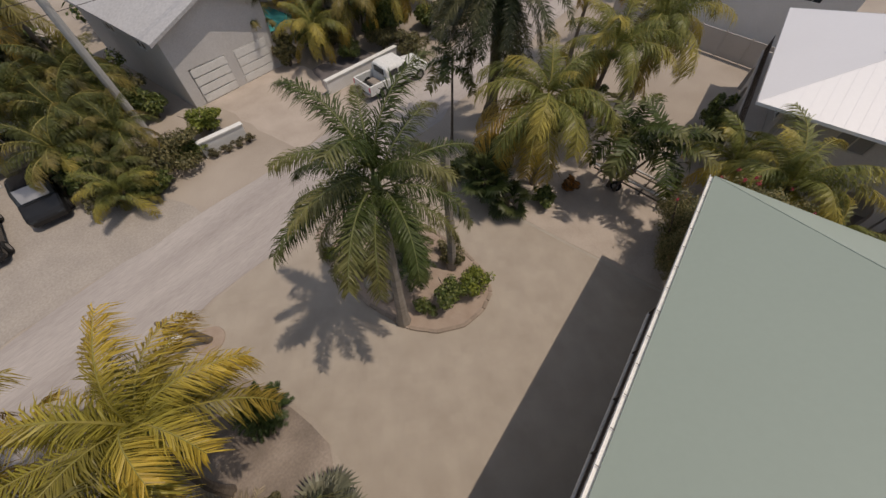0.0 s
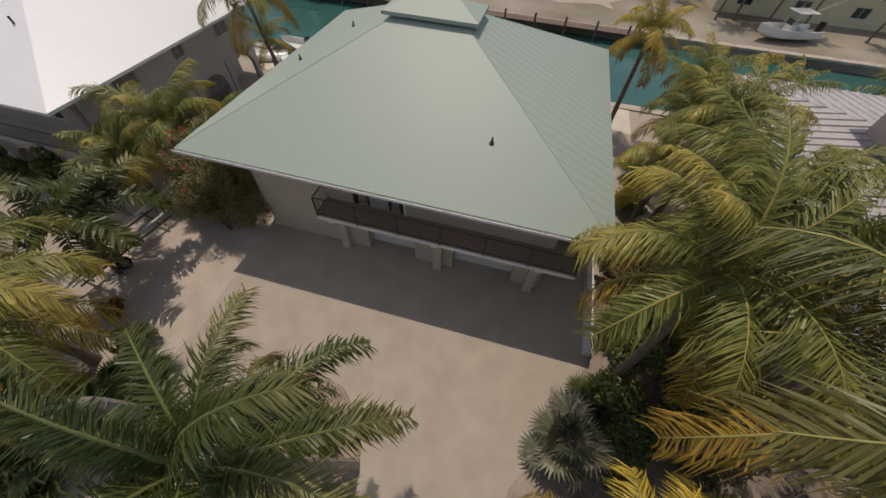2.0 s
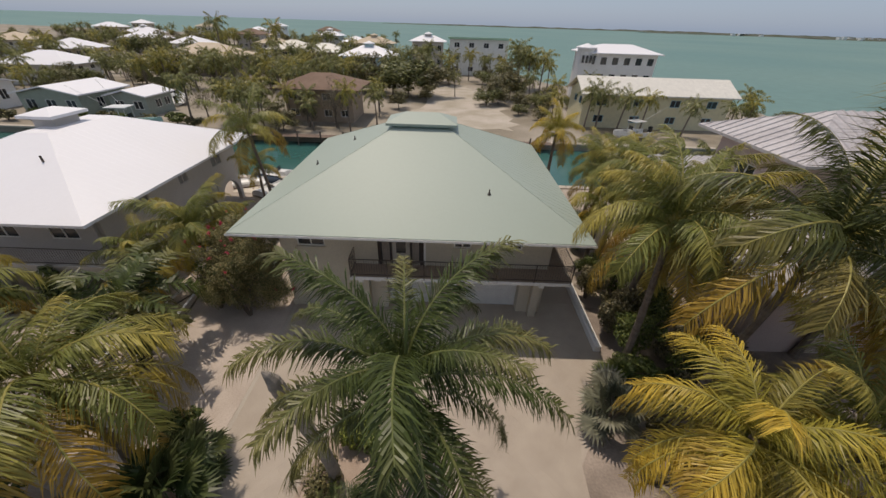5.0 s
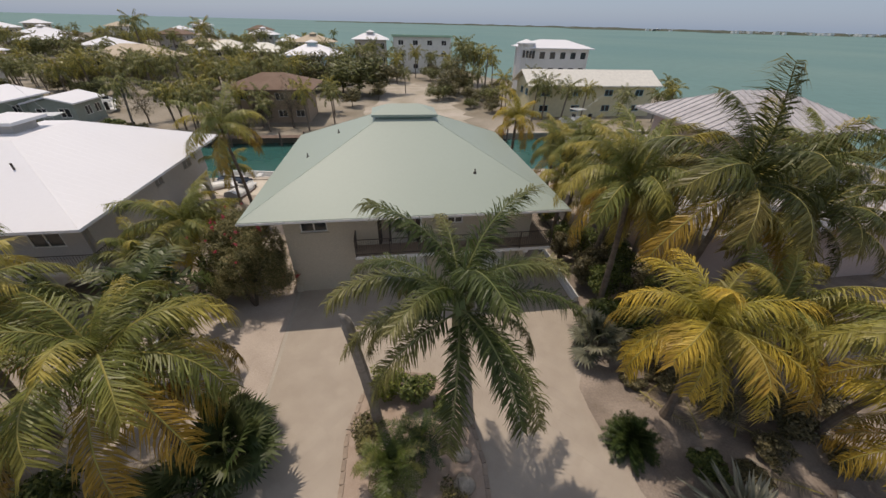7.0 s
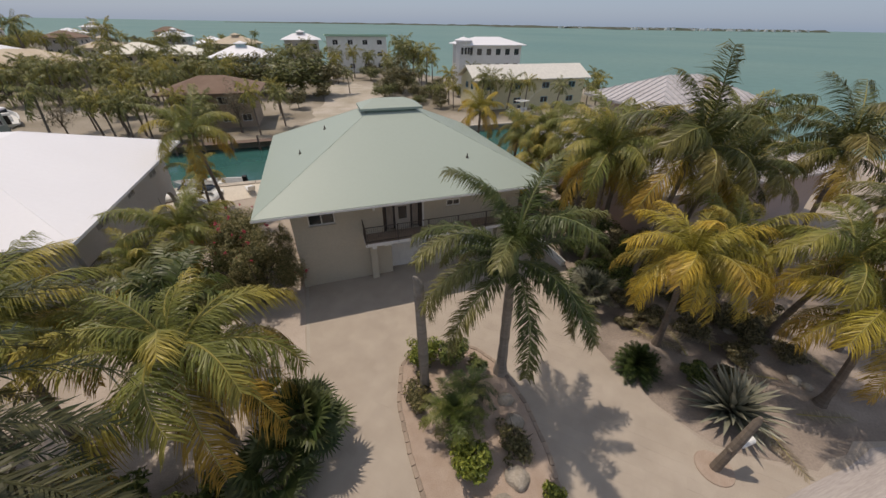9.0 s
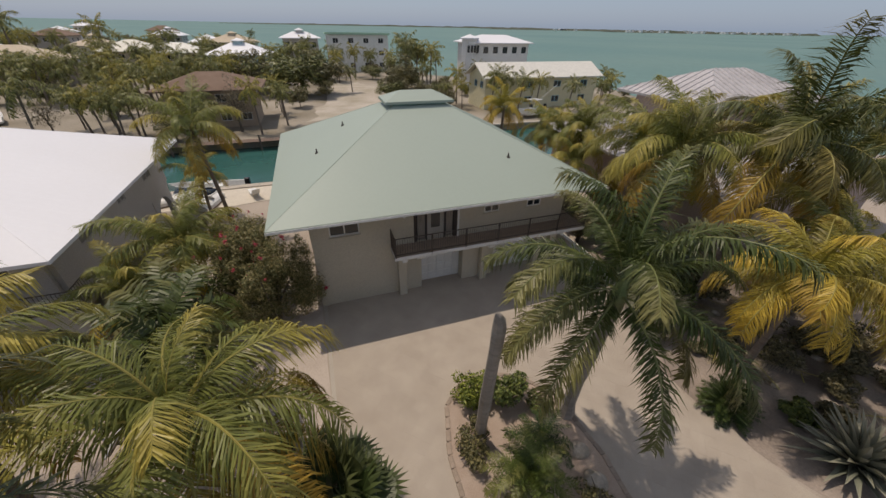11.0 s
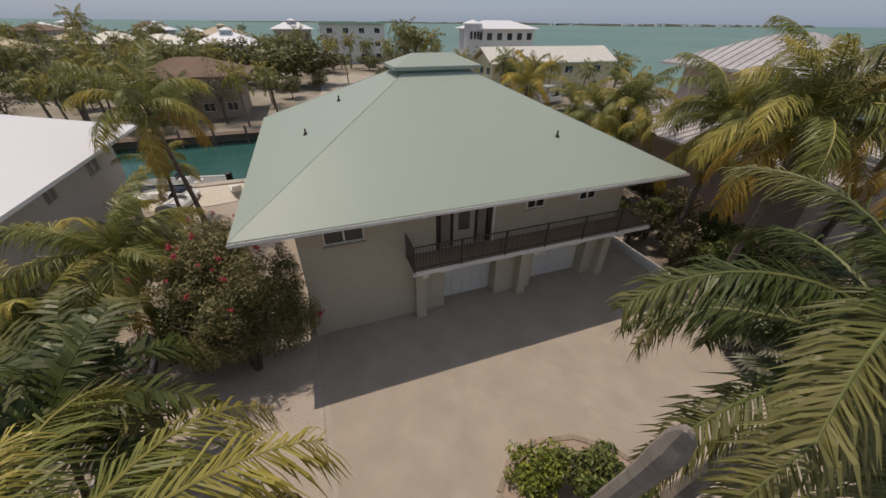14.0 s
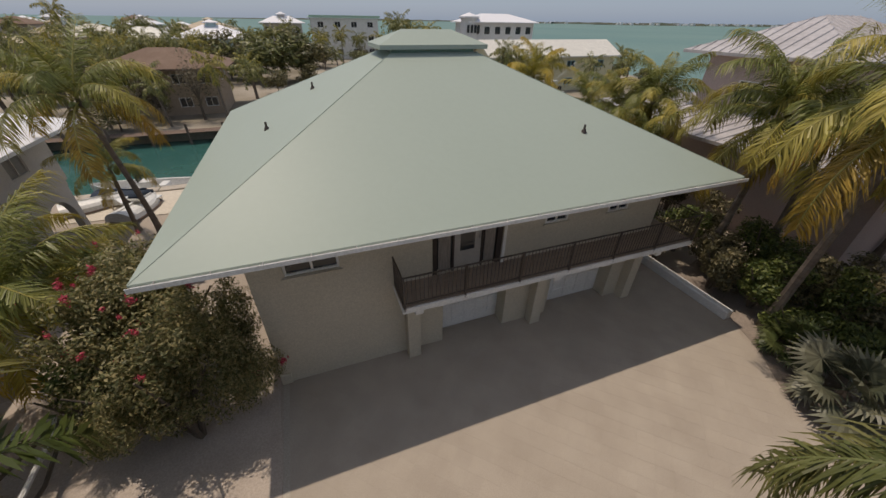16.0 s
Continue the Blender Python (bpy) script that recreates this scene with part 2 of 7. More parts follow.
M_PATIO = mat("pale_patio", (0.60, 0.54, 0.45), 0.9, (0.52, 0.46, 0.38), 0.6, 10.0, 0.8, 0.2)
M_DOCK = mat("weathered_dock_wood", (0.20, 0.14, 0.11), 0.9, (0.13, 0.095, 0.075), 1.0, 12.0, 0.9, 0.4)
M_SEA = water_mat("sea_water", (0.115, 0.212, 0.20), (0.155, 0.245, 0.22), 0.006, 0.25, 0.35, 0.55, 0.12)
M_CANAL = water_mat("canal_water", (0.028, 0.10, 0.092), (0.04, 0.125, 0.11), 0.15, 0.10, 2.0)
M_FARLAND = mat("far_mangrove", (0.055, 0.075, 0.05), 0.95, (0.10, 0.10, 0.075), 0.02, 0.2, 0.9, 0.3)
M_CARWHITE = mat("white_car_paint", (0.78, 0.78, 0.76), 0.25, (0.74, 0.74, 0.72), 1.0, 10.0, 0.5, 0.0)
M_CARBLACK = mat("black_car_paint", (0.012, 0.012, 0.014), 0.2, (0.02, 0.02, 0.02), 1.0, 10.0, 0.5, 0.0)
M_TYRE = mat("tyre_rubber", (0.02, 0.02, 0.02), 0.9, None, 3.0, 30.0, 0.4, 0.2)
M_RIM = mat("alloy_rim", (0.35, 0.35, 0.36), 0.35, None, 3.0, 30.0, 0.4, 0.0, metal=0.8)
M_HULL = mat("white_gelcoat", (0.72, 0.71, 0.68), 0.3, (0.66, 0.65, 0.62), 1.0, 10.0, 0.5, 0.0)
M_TEALHULL = mat("pale_aqua_hull", (0.40, 0.55, 0.50), 0.3, None, 1.0, 10.0, 0.3, 0.0)
M_CANVAS = mat("navy_canvas", (0.03, 0.045, 0.07), 0.9, None, 2.0, 20.0, 0.4, 0.1)
M_POLE = mat("grey_utility_pole", (0.46, 0.45, 0.43), 0.9, (0.36, 0.35, 0.33), 1.0, 12.0, 0.8, 0.3, stretch=(3, 3, 0.3))
M_GALV = mat("white_pipe", (0.62, 0.62, 0.62), 0.45, (0.5, 0.48, 0.46), 2.0, 16.0, 0.6, 0.05)
M_PLASTICW = mat("white_plastic", (0.75, 0.75, 0.73), 0.4, None, 2.0, 16.0, 0.2, 0.0)


# ---- mesh helpers ----
def part(name, bm, material, parent=None, label=""):
    me = bpy.data.meshes.new(name)
    bm.to_mesh(me)
    bm.free()
    me.materials.append(material)
    ob = new(name, me)
    ob.parent = parent
    if label:
        ob["label"] = label
    return ob


def share(name, me, parent, m, material=None):
    ob = new(name, me)
    ob.parent = parent
    ob.matrix_basis = m
    if material:
        ob.material_slots[0].link = "OBJECT"
        ob.material_slots[0].material = material
    return ob


def empty(name, x, y, z=0.0, rz=0.0, label="", category="", group="", kind=""):
    e = new(name)
    e.empty_display_size = 0.3
    e.matrix_basis = pose(x, y, z, 0, 0, rz)
    return tagged(e, label, category, group, kind)


def box(bm, x0, x1, y0, y1, z0, z1, bev=0.0):
    r = bmesh.ops.create_cube(bm, size=1.0, matrix=Matrix.Translation(((x0 + x1) / 2, (y0 + y1) / 2, (z0 + z1) / 2)) @ Matrix.Diagonal((abs(x1 - x0), abs(y1 - y0), abs(z1 - z0), 1)))
    if bev:
        es = list({e for v in r["verts"] for e in v.link_edges})
        bmesh.ops.bevel(bm, geom=es, offset=bev, segments=2, profile=0.5, affect="EDGES")


def boxbm(*a, bev=0.0):
    bm = bmesh.new()
    box(bm, *a, bev=bev)
    return bm


def tube(bm, pts, rad, sides=6, cap=True):
    """A round bar through pts; rad is one radius or one a point."""
    rings = []
    for i, p in enumerate(pts):
        p = Vector(p)
        d = (Vector(pts[min(i + 1, len(pts) - 1)]) - Vector(pts[max(i - 1, 0)])).normalized()
        u = d.orthogonal().normalized() if abs(d.z) < 0.9 else (Vector((1, 0, 0)) - d * d.x).normalized()
        v = d.cross(u)
        r = rad[i] if isinstance(rad, (list, tuple)) else rad
        rings.append([bm.verts.new(p + r * (math.cos(a) * u + math.sin(a) * v)) for a in [2 * math.pi * k / sides for k in range(sides)]])
    for a, b in zip(rings, rings[1:]):
        ok = min(range(sides), key=lambda s: sum((a[k].co - b[(k + s) % sides].co).length for k in range(sides)))
        for k in range(sides):
            bm.faces.new((a[k], a[(k + 1) % sides], b[(k + 1 + ok) % sides], b[(k + ok) % sides]))
    if cap:
        bm.faces.new(rings[0][::-1])
        bm.faces.new(rings[-1])


def tubebm(pts, rad, sides=6):
    bm = bmesh.new()
    tube(bm, pts, rad, sides)
    bmesh.ops.recalc_face_normals(bm, faces=bm.faces)
    return bm


def rough(pts, step=0.9, amp=0.16, seed=0):
    """An outline with wandering, worn edges."""
    out = []
    for i, (a, b_) in enumerate(zip(pts, pts[1:] + pts[:1])):
        va, vb = Vector((*a, 0)), Vector((*b_, 0))
        n = max(1, min(90, int((vb - va).length / step)))
        nrm = Vector((-(vb - va).y, (vb - va).x, 0)).normalized()
        for k in range(n):
            p = va.lerp(vb, k / n)
            w = amp * (noise.noise(Vector((p.x * 0.7 + seed, p.y * 0.7, 0.3))) + 0.5 * noise.noise(Vector((p.x * 2.3, p.y * 2.3 + seed, 1.7)))) if k else 0.0
            out.append((p.x + nrm.x * w, p.y + nrm.y * w))
    return out


def sheet(name, pts, z, material, thick=0.0, parent=None):
    """A flat piece of ground with the outline pts."""
    bm = bmesh.new()
    vs = [bm.verts.new((x, y, z)) for x, y in pts]
    f = bm.faces.new(vs)
    if f.normal.z < 0:
        f.normal_flip()
    f.normal_update()
    if f.normal.z < 0:
        bmesh.ops.reverse_faces(bm, faces=[f])
    if thick:
        r = bmesh.ops.extrude_face_region(bm, geom=[f])
        for v in r["geom"]:
            if isinstance(v, bmesh.types.BMVert):
                v.co.z -= thick
        bmesh.ops.recalc_face_normals(bm, faces=bm.faces)
    bmesh.ops.triangulate(bm, faces=[g for g in bm.faces if len(g.verts) > 4])
    return part(name, bm, material, parent)


def data_mesh(name, verts, faces, material):
    me = bpy.data.meshes.new(name)
    me.from_pydata([tuple(map(float, v)) for v in verts], [], faces)
    me.update()
    me.materials.append(material)
    return me


# ---- plants ----
CACHE = {}


def frond_mesh(kind, cls, seed, L, a0, a1, n, ll, lw, hang, plume, material, fwd=0.6, power=1.2, stalk=0.12):
    """A feather leaf along +x: a bent midrib and narrow leaflets on both sides."""
    key = (kind, cls, seed)
    if key in CACHE:
        return CACHE[key]
    R = random.Random(hash((cls, seed)) % 1000 + 17 * seed)
    verts, faces = [], []
    K = 12
    pts, angs = [Vector((0, 0, 0))], []
    twist = R.uniform(-0.7, 0.7)
    fold = R.uniform(0.75, 1.25)
    for i in range(K):
        a = radians(a0 + (a1 - a0) * ((i + 0.5) / K) ** power)
        angs.append(a)
        side = twist * ((i + 0.5) / K) ** 2
        pts.append(pts[-1] + Vector((math.cos(a) * math.cos(side), math.cos(a) * math.sin(side), math.sin(a))) * (L / K))
    angs.append(angs[-1])

    def at(s):
        f = min(s * K, K - 1e-6)
        i = int(f)
        p = pts[i].lerp(pts[i + 1], f - i)
        d = (pts[i + 1] - pts[i]).normalized()
        return p, d
    # midrib
    base = len(verts)
    for i, p in enumerate(pts):
        r = (0.034 * (1 - i / K) + 0.006) * min(1.0, L / 3.0)
        d = at(i / K * 0.999)[1]
        sd = Vector((-d.y, d.x, 0)).normalized()
        verts += [p + sd * r, p - sd * r, p + Vector((0, 0, 1)) * r * 0.9]
    for i in range(K):
        a, b = base + 3 * i, base + 3 * i + 3
        faces += [(a, b, b + 2, a + 2), (a + 2, b + 2, b + 1, a + 1), (a + 1, b + 1, b, a)]
    ribs = len(faces)
    for i in range(n):
        for sg in (-1, 1):
            s = stalk + (0.995 - stalk) * (i + R.uniform(0.1, 0.9)) / n
            p, d = at(s)
            sd = Vector((-d.y, d.x, 0)).normalized() * sg
            up = Vector((0, 0, 1)) - d * d.z
            if up.length < 0.05:
                up = Vector((1, 0, 0))
            up.normalize()
            u = (s - stalk) / (1 - stalk)
            ln = ll * (0.35 + 0.65 * math.sin(math.pi * min(1, 0.12 + 0.8 * u)) ** 0.7) * R.uniform(0.6, 1.2)
            lift = R.uniform(-plume, plume) + (0.25 - hang)
            fw = fwd * (0.6 + 0.9 * u) + R.uniform(-0.28, 0.28)
            d1 = (sd + d * fw + up * (lift - 0.35 * hang * fold * u)).normalized()
            m = p + d1 * ln * 0.5
            d2 = (d1 + Vector((0, 0, -1)) * hang * fold * R.uniform(0.9, 1.8)).normalized()
            t = m + d2 * ln * 0.5
            w = d1.cross(up).normalized() * (lw * 0.5)
            if R.random() < 0.5:
                w = w.lerp(up * lw * 0.5, 0.5 * R.random())
            b = len(verts)
            verts += [p + w * 0.5, p - w * 0.5, m + w, m - w, t]
            faces += [(b, b + 1, b + 3, b + 2), (b + 2, b + 3, b + 4)]
    CACHE[key] = data_mesh("frond", verts, faces, material)
    CACHE[key].materials.append({"coconut": M_RIB, "royal": M_ROYALRIB}.get(kind, material))
    for f in CACHE[key].polygons[:ribs]:
        f.material_index = 1
    return CACHE[key]


SPECIES = {
    # kind: material, leaf length, leaflets a side, leaflet length, width, hang, plume, fwd, classes (start angle, end angle)
    "coconut": (M_COCO, 3.6, 105, 0.95, 0.038, 0.66, 0.42, 0.8, [(82, 12), (66, -30), (50, -58), (28, -78), (-8, -88)]),
    "royal": (M_ROYAL, 3.75, 180, 0.66, 0.036, 0.55, 0.75, 0.8, [(84, 38), (66, -12), (46, -55), (24, -76), (-8, -87)]),
    "date": (M_DATE, 3.6, 70, 0.50, 0.042, 0.16, 0.35, 0.7, [(70, 10), (45, -35), (20, -65), (-15, -85), (-50, -88)]),
    "adonidia": (M_ROYAL, 1.9, 34, 0.50, 0.075, 0.20, 0.25, 0.5, [(65, 0), (45, -40), (25, -70), (10, -80), (0, -85)]),
    "pygmy": (M_PYGMY, 1.35, 40, 0.26, 0.024, 0.15, 0.15, 0.6, [(70, 10), (50, -30), (30, -60), (10, -70), (-10, -80)]),
    "sago": (M_SAGO, 0.95, 40, 0.17, 0.024, 0.05, 0.08, 0.5, [(75, 35), (55, 5), (35, -25), (12, -45), (-8, -55)]),
    "far": (M_COCOGR, 3.0, 16, 0.85, 0.13, 0.8, 0.12, 0.5, [(70, 15), (48, -30), (28, -60), (5, -75), (-20, -85)]),
}


def crown(parent, kind, top, nf, scale=1.0, seed=0, material=None, old=0.15, oldmat=None, wind=(0.0, 0.0), name="frond"):
    sm, L, n, ll, lw, hang, plume, fwd, classes = SPECIES[kind]
    R = random.Random(seed * 31 + 5)
    for i in range(nf):
        u = (i + 0.5) / nf
        c = min(len(classes) - 1, int(u * len(classes) + R.uniform(-0.4, 0.4)))
        c = max(0, c)
        a0, a1 = classes[c]
        me = frond_mesh(kind, c, (i + seed) % 3, L, a0, a1, n, ll, lw, hang, plume, sm, fwd)
        az = 137.5 * i + R.uniform(-18, 18) + seed * 47
        s = scale * R.uniform(0.85, 1.12) * (0.85 if c == 0 and kind not in ("coconut", "royal") else 1.0)
        rm = pose(top[0], top[1], top[2] - 0.15 * u * scale, R.uniform(-14, 14), R.uniform(-9, 9), az) @ Matrix.Diagonal((s, s, s, 1))
        if wind != (0.0, 0.0):
            ax = Vector((-wind[1], wind[0], 0))
            rm = Matrix.Translation(top) @ Matrix.Rotation(ax.length * R.uniform(0.5, 1.2), 4, ax) @ Matrix.Translation(-Vector(top)) @ rm
        mm = material
        if oldmat and u > 1 - old:
            mm = oldmat
        share(name, me, parent, rm, mm)


def trunk_bm(h, dx, dy, r0, r1, rings=16, sides=8, bulge=0.0, seed=0):
    R = random.Random(seed)
    pts, rad = [], []
    for i in range(rings + 1):
        u = i / rings
        k = u * u * (3 - 2 * u) * 0.5 + u * u * 0.5
        pts.append((dx * k, dy * k, h * u))
        rad.append((r0 * (1 - u) + r1 * u) * (1 + bulge * math.exp(-((u) / 0.08) ** 2)) * R.uniform(0.95, 1.07))
    return tubebm(pts, rad, sides)


def palm(x, y, h, dx=0.0, dy=0.0, kind="coconut", nf=18, scale=1.0, seed=0, material=None, oldmat=None, old=0.15, r=0.14, label="", name="palm_tree", group="", wind=(0.0, 0.0), bark=None):
    e = empty(name, x, y, 0, 0, label, "palm tree", group)
    part("trunk", trunk_bm(h, dx, dy, r * 1.15, r * 0.75, bulge=0.5, seed=seed), bark or (M_ROYALTRUNK if kind == "royal" else M_TRUNK), e)
    top = Vector((dx, dy, h))
    if kind in ("royal", "adonidia"):
        k = 1.2 if kind == "royal" else 0.6
        part("crownshaft", tubebm([(dx, dy, h - 0.1), (dx, dy, h + k * 0.4), (dx, dy, h + k)], [r * 0.95, r * 1.0, r * 0.45], 8), M_SHAFT, e, "smooth green crownshaft")
        top.z += k * 0.85
        part("spear_leaf", tubebm([(dx, dy, top.z), (dx + 0.05, dy, top.z + k), (dx + 0.1, dy + 0.05, top.z + 1.6 * k)], [0.05, 0.035, 0.008], 5), M_SHAFT, e)
    elif kind == "coconut":
        R = random.Random(seed)
        for i in range(4):
            a = R.uniform(0, 6.28)
            bm = bmesh.new()
            bmesh.ops.create_icosphere(bm, subdivisions=2, radius=0.12, matrix=Matrix.Translation((dx + 0.24 * math.cos(a), dy + 0.24 * math.sin(a), h - 0.22)) @ Matrix.Diagonal((1, 1, 1.25, 1)))
            part("coconut", bm, M_SHAFT, e)
    crown(e, kind, top, nf, scale, seed, material, old, oldmat, wind)
    return e


def fan_mesh(seed, material, rad=0.75, n=22, key="fan"):
    if (key, seed) in CACHE:
        return CACHE[(key, seed)]
    R = random.Random(seed + 3)
    verts, faces = [], []
    stem = rad * 1.1
    verts += [Vector((0, 0.018, 0)), Vector((0, -0.018, 0)), Vector((stem, 0.012, 0.02)), Vector((stem, -0.012, 0.02))]
    faces += [(0, 1, 3, 2)]
    for i in range(n):
        a = radians(-135 + 270 * (i + 0.5) / n)
        d = Vector((math.cos(a), math.sin(a), 0.12))
        sd = Vector((-math.sin(a), math.cos(a), 0))
        ln = rad * R.uniform(0.85, 1.05)
        w = rad * 0.075
        c = Vector((stem, 0, 0.02))
        m = c + d * ln * 0.55
        t = c + d * ln + Vector((0, 0, -0.25 * rad * R.uniform(0.5, 1.3)))
        b = len(verts)
        verts += [c, m + sd * w, m - sd * w + Vector((0, 0, 0.02)), t]
        faces += [(b, b + 1, b + 2), (b + 1, b + 3, b + 2)]
    CACHE[(key, seed)] = data_mesh("fan_leaf", verts, faces, material)
    return CACHE[(key, seed)]


def fan_palm(x, y, h, nf, scale, seed, material, label, name="fan_palm", dx=0.0, dy=0.0):
    e = empty(name, x, y, 0, 0, label, "palm tree")
    part("trunk", trunk_bm(max(h, 0.3), dx, dy, 0.13, 0.10, rings=8, seed=seed), M_DARKTRUNK, e)
    R = random.Random(seed)
    for i in range(nf):
        u = (i + 0.5) / nf
        el = 80 - 115 * u
        s = scale * R.uniform(0.85, 1.15)
        share("fan_leaf", fan_mesh(i % 3, material, key=material.name), e, Matrix.Translation((dx, dy, max(h, 0.3))) @ pose(0, 0, 0, R.uniform(-25, 25), -el, 137.5 * i + R.uniform(-10, 10)) @ Matrix.Diagonal((s, s, s, 1)))
    return e


def blade_mesh(L, w, key):
    if key in CACHE:
        return CACHE[key]
    verts, faces = [], []
    K = 7
    for i in range(K + 1):
        u = i / K
        ww = w * (0.65 + 0.35 * math.sin(math.pi * min(1, u * 1.6))) * (1 - u ** 3)
        z = 0.05 * L * math.sin(u * 2.2)
        verts += [Vector((L * u, ww / 2, z + 0.25 * ww)), Vector((L * u, 0, z)), Vector((L * u, -ww / 2, z + 0.25 * ww)), Vector((L * u, 0, z - 0.18 * ww - 0.004))]
    for i in range(K):
        a, b = 4 * i, 4 * i + 4
        for k in range(4):
            faces.append((a + k, b + k, b + (k + 1) % 4, a + (k + 1) % 4))
    CACHE[key] = data_mesh("blade", verts, faces, M_AGAVE)
    return CACHE[key]


def agave(x, y, scale, n=44, seed=0):
    e = empty("agave", x, y, 0, 0, "large grey-green agave with stiff pointed blades on bare sand", "agave")
    part("stem", tubebm([(0, 0, 0), (0, 0, 0.35), (0, 0, 0.6)], [0.22, 0.2, 0.12], 8), M_DARKTRUNK, e)
    R = random.Random(seed)
    me = blade_mesh(1.25, 0.21, "agave_blade")
    for i in range(n):
        u = (i + 0.5) / n
        el = 80 - 84 * u ** 0.8
        s = scale * R.uniform(0.85, 1.1)
        share("blade", me, e, Matrix.Translation((0, 0, 0.5 - 0.2 * u)) @ pose(0, 0, 0, R.uniform(-12, 12), -el, 137.5 * i + R.uniform(-6, 6)) @ Matrix.Diagonal((s, s, s, 1)))
    return e


def foliage_mesh(key, n, rx, ry, rz, leaf, material, lumps=9, seed=0, shell=0.55, heart=0.6):
    """Many small leaves on a lumpy crown with gaps, centred at the origin."""
    if key in CACHE:
        return CACHE[key]
    R = np.random.RandomState(seed + 11)
    cs = []
    for i in range(lumps):
        v = R.normal(size=3)
        v /= np.linalg.norm(v)
        rr = R.uniform(0.35, 0.85)
        cs.append((v * rr, R.uniform(0.18, 0.42)))
    cs.append((np.array([0, 0, -0.15]), heart))
    w = np.array([c[1] ** 2 for c in cs])
    which = R.choice(len(cs), size=n, p=w / w.sum())
    d = R.normal(size=(n, 3))
    d /= np.linalg.norm(d, axis=1)[:, None]
    rad = R.uniform(shell, 1.05, size=n)
    P = np.array([cs[k][0] for k in which]) + d * (np.array([cs[k][1] for k in which]) * rad)[:, None]
    P *= np.array([rx, ry, rz])
    nrm = d + R.normal(size=(n, 3)) * 0.55 + np.array([0, 0, 0.5])
    nrm /= np.linalg.norm(nrm, axis=1)[:, None]
    t = np.cross(nrm, R.normal(size=(n, 3)))
    t /= np.linalg.norm(t, axis=1)[:, None]
    b = np.cross(nrm, t)
    s = (leaf * R.uniform(0.6, 1.3, size=n))[:, None]
    V = np.stack([P - t * s, P + b * s * 0.42 + nrm * s * 0.1, P + t * s, P - b * s * 0.42 + nrm * s * 0.1], 1).reshape(-1, 3)
    F = [(4 * i, 4 * i + 1, 4 * i + 2, 4 * i + 3) for i in range(n)]
    CACHE[key] = data_mesh("foliage", V, F, material)
    return CACHE[key]


def stems_bm(rx, ry, h, n, r, seed, z0=0.0, turn=0.0):
    R = random.Random(seed)
    bm = bmesh.new()
    for i in range(n):
        a = turn + 6.283 * i / n + R.uniform(-0.4, 0.4)
        k = R.uniform(0.35, 0.8)
        tube(bm, [(0.04 * math.cos(a), 0.04 * math.sin(a), z0), (rx * k * 0.35 * math.cos(a), ry * k * 0.35 * math.sin(a), z0 + h * 0.45), (rx * k * math.cos(a), ry * k * math.sin(a), z0 + h * R.uniform(0.75, 0.95))], [r, r * 0.7, r * 0.3], 5)
    bmesh.ops.recalc_face_normals(bm, faces=bm.faces)
    return bm


def shrub(x, y, rx, ry, h, n, leaf, material, label, name="shrub", seed=0, lumps=9, z0=None, category="shrub", group="", extra=None, heart=0.6):
    e = empty(name, x, y, 0, 0, label, category, group)
    for k in range(4):
        part("stem", stems_bm(rx, ry, h * 0.9, 1, 0.03 + 0.012 * h, seed * 7 + k, 0.0, k * 1.57), M_DARKTRUNK, e)
    z = h * 0.55 if z0 is None else z0
    me = foliage_mesh((name, material.name, rx, ry, h, n, seed), n, rx, ry, h * 0.5, leaf, material, lumps, seed, heart=heart)
    share("foliage", me, e, pose(0, 0, z))
    if extra:
        me = foliage_mesh((name, extra[0].name, seed, rx), extra[1], rx * 1.02, ry * 1.02, h * 0.52, extra[2], extra[0], lumps, seed, 0.95)
        share("blossom", me, e, pose(0, 0, z + 0.05))
    return e


def tree(x, y, h, rad, seed, material, label, group="", n=1500, leaf=0.22):
    e = empty("tree", x, y, 0, (seed * 67) % 360, label, "tree", group)
    R = random.Random(seed)
    th = h * 0.42
    bm = stems_bm(rad * 0.9, rad * 0.9, h * 0.45, 5, 0.05, seed, th * 0.8)
    tube(bm, [(0, 0, 0), (0.1, 0.05, th * 0.5), (0.05, -0.1, th), (0.0, 0.1, th * 1.5)], [0.05 * h * 0.5, 0.035 * h * 0.5, 0.028 * h * 0.5, 0.01 * h], 6)
    part("trunk", bm, M_DARKTRUNK, e)
    s = seed % 3
    me = foliage_mesh(("tree", material.name, s, n), n, 1.0, 1.0, 1.0, leaf / rad, material, 14, s, 0.45)
    share("crown", me, e, pose(0, 0, h * 0.56) @ Matrix.Diagonal((rad, rad, h * 0.46, 1)))
    return e


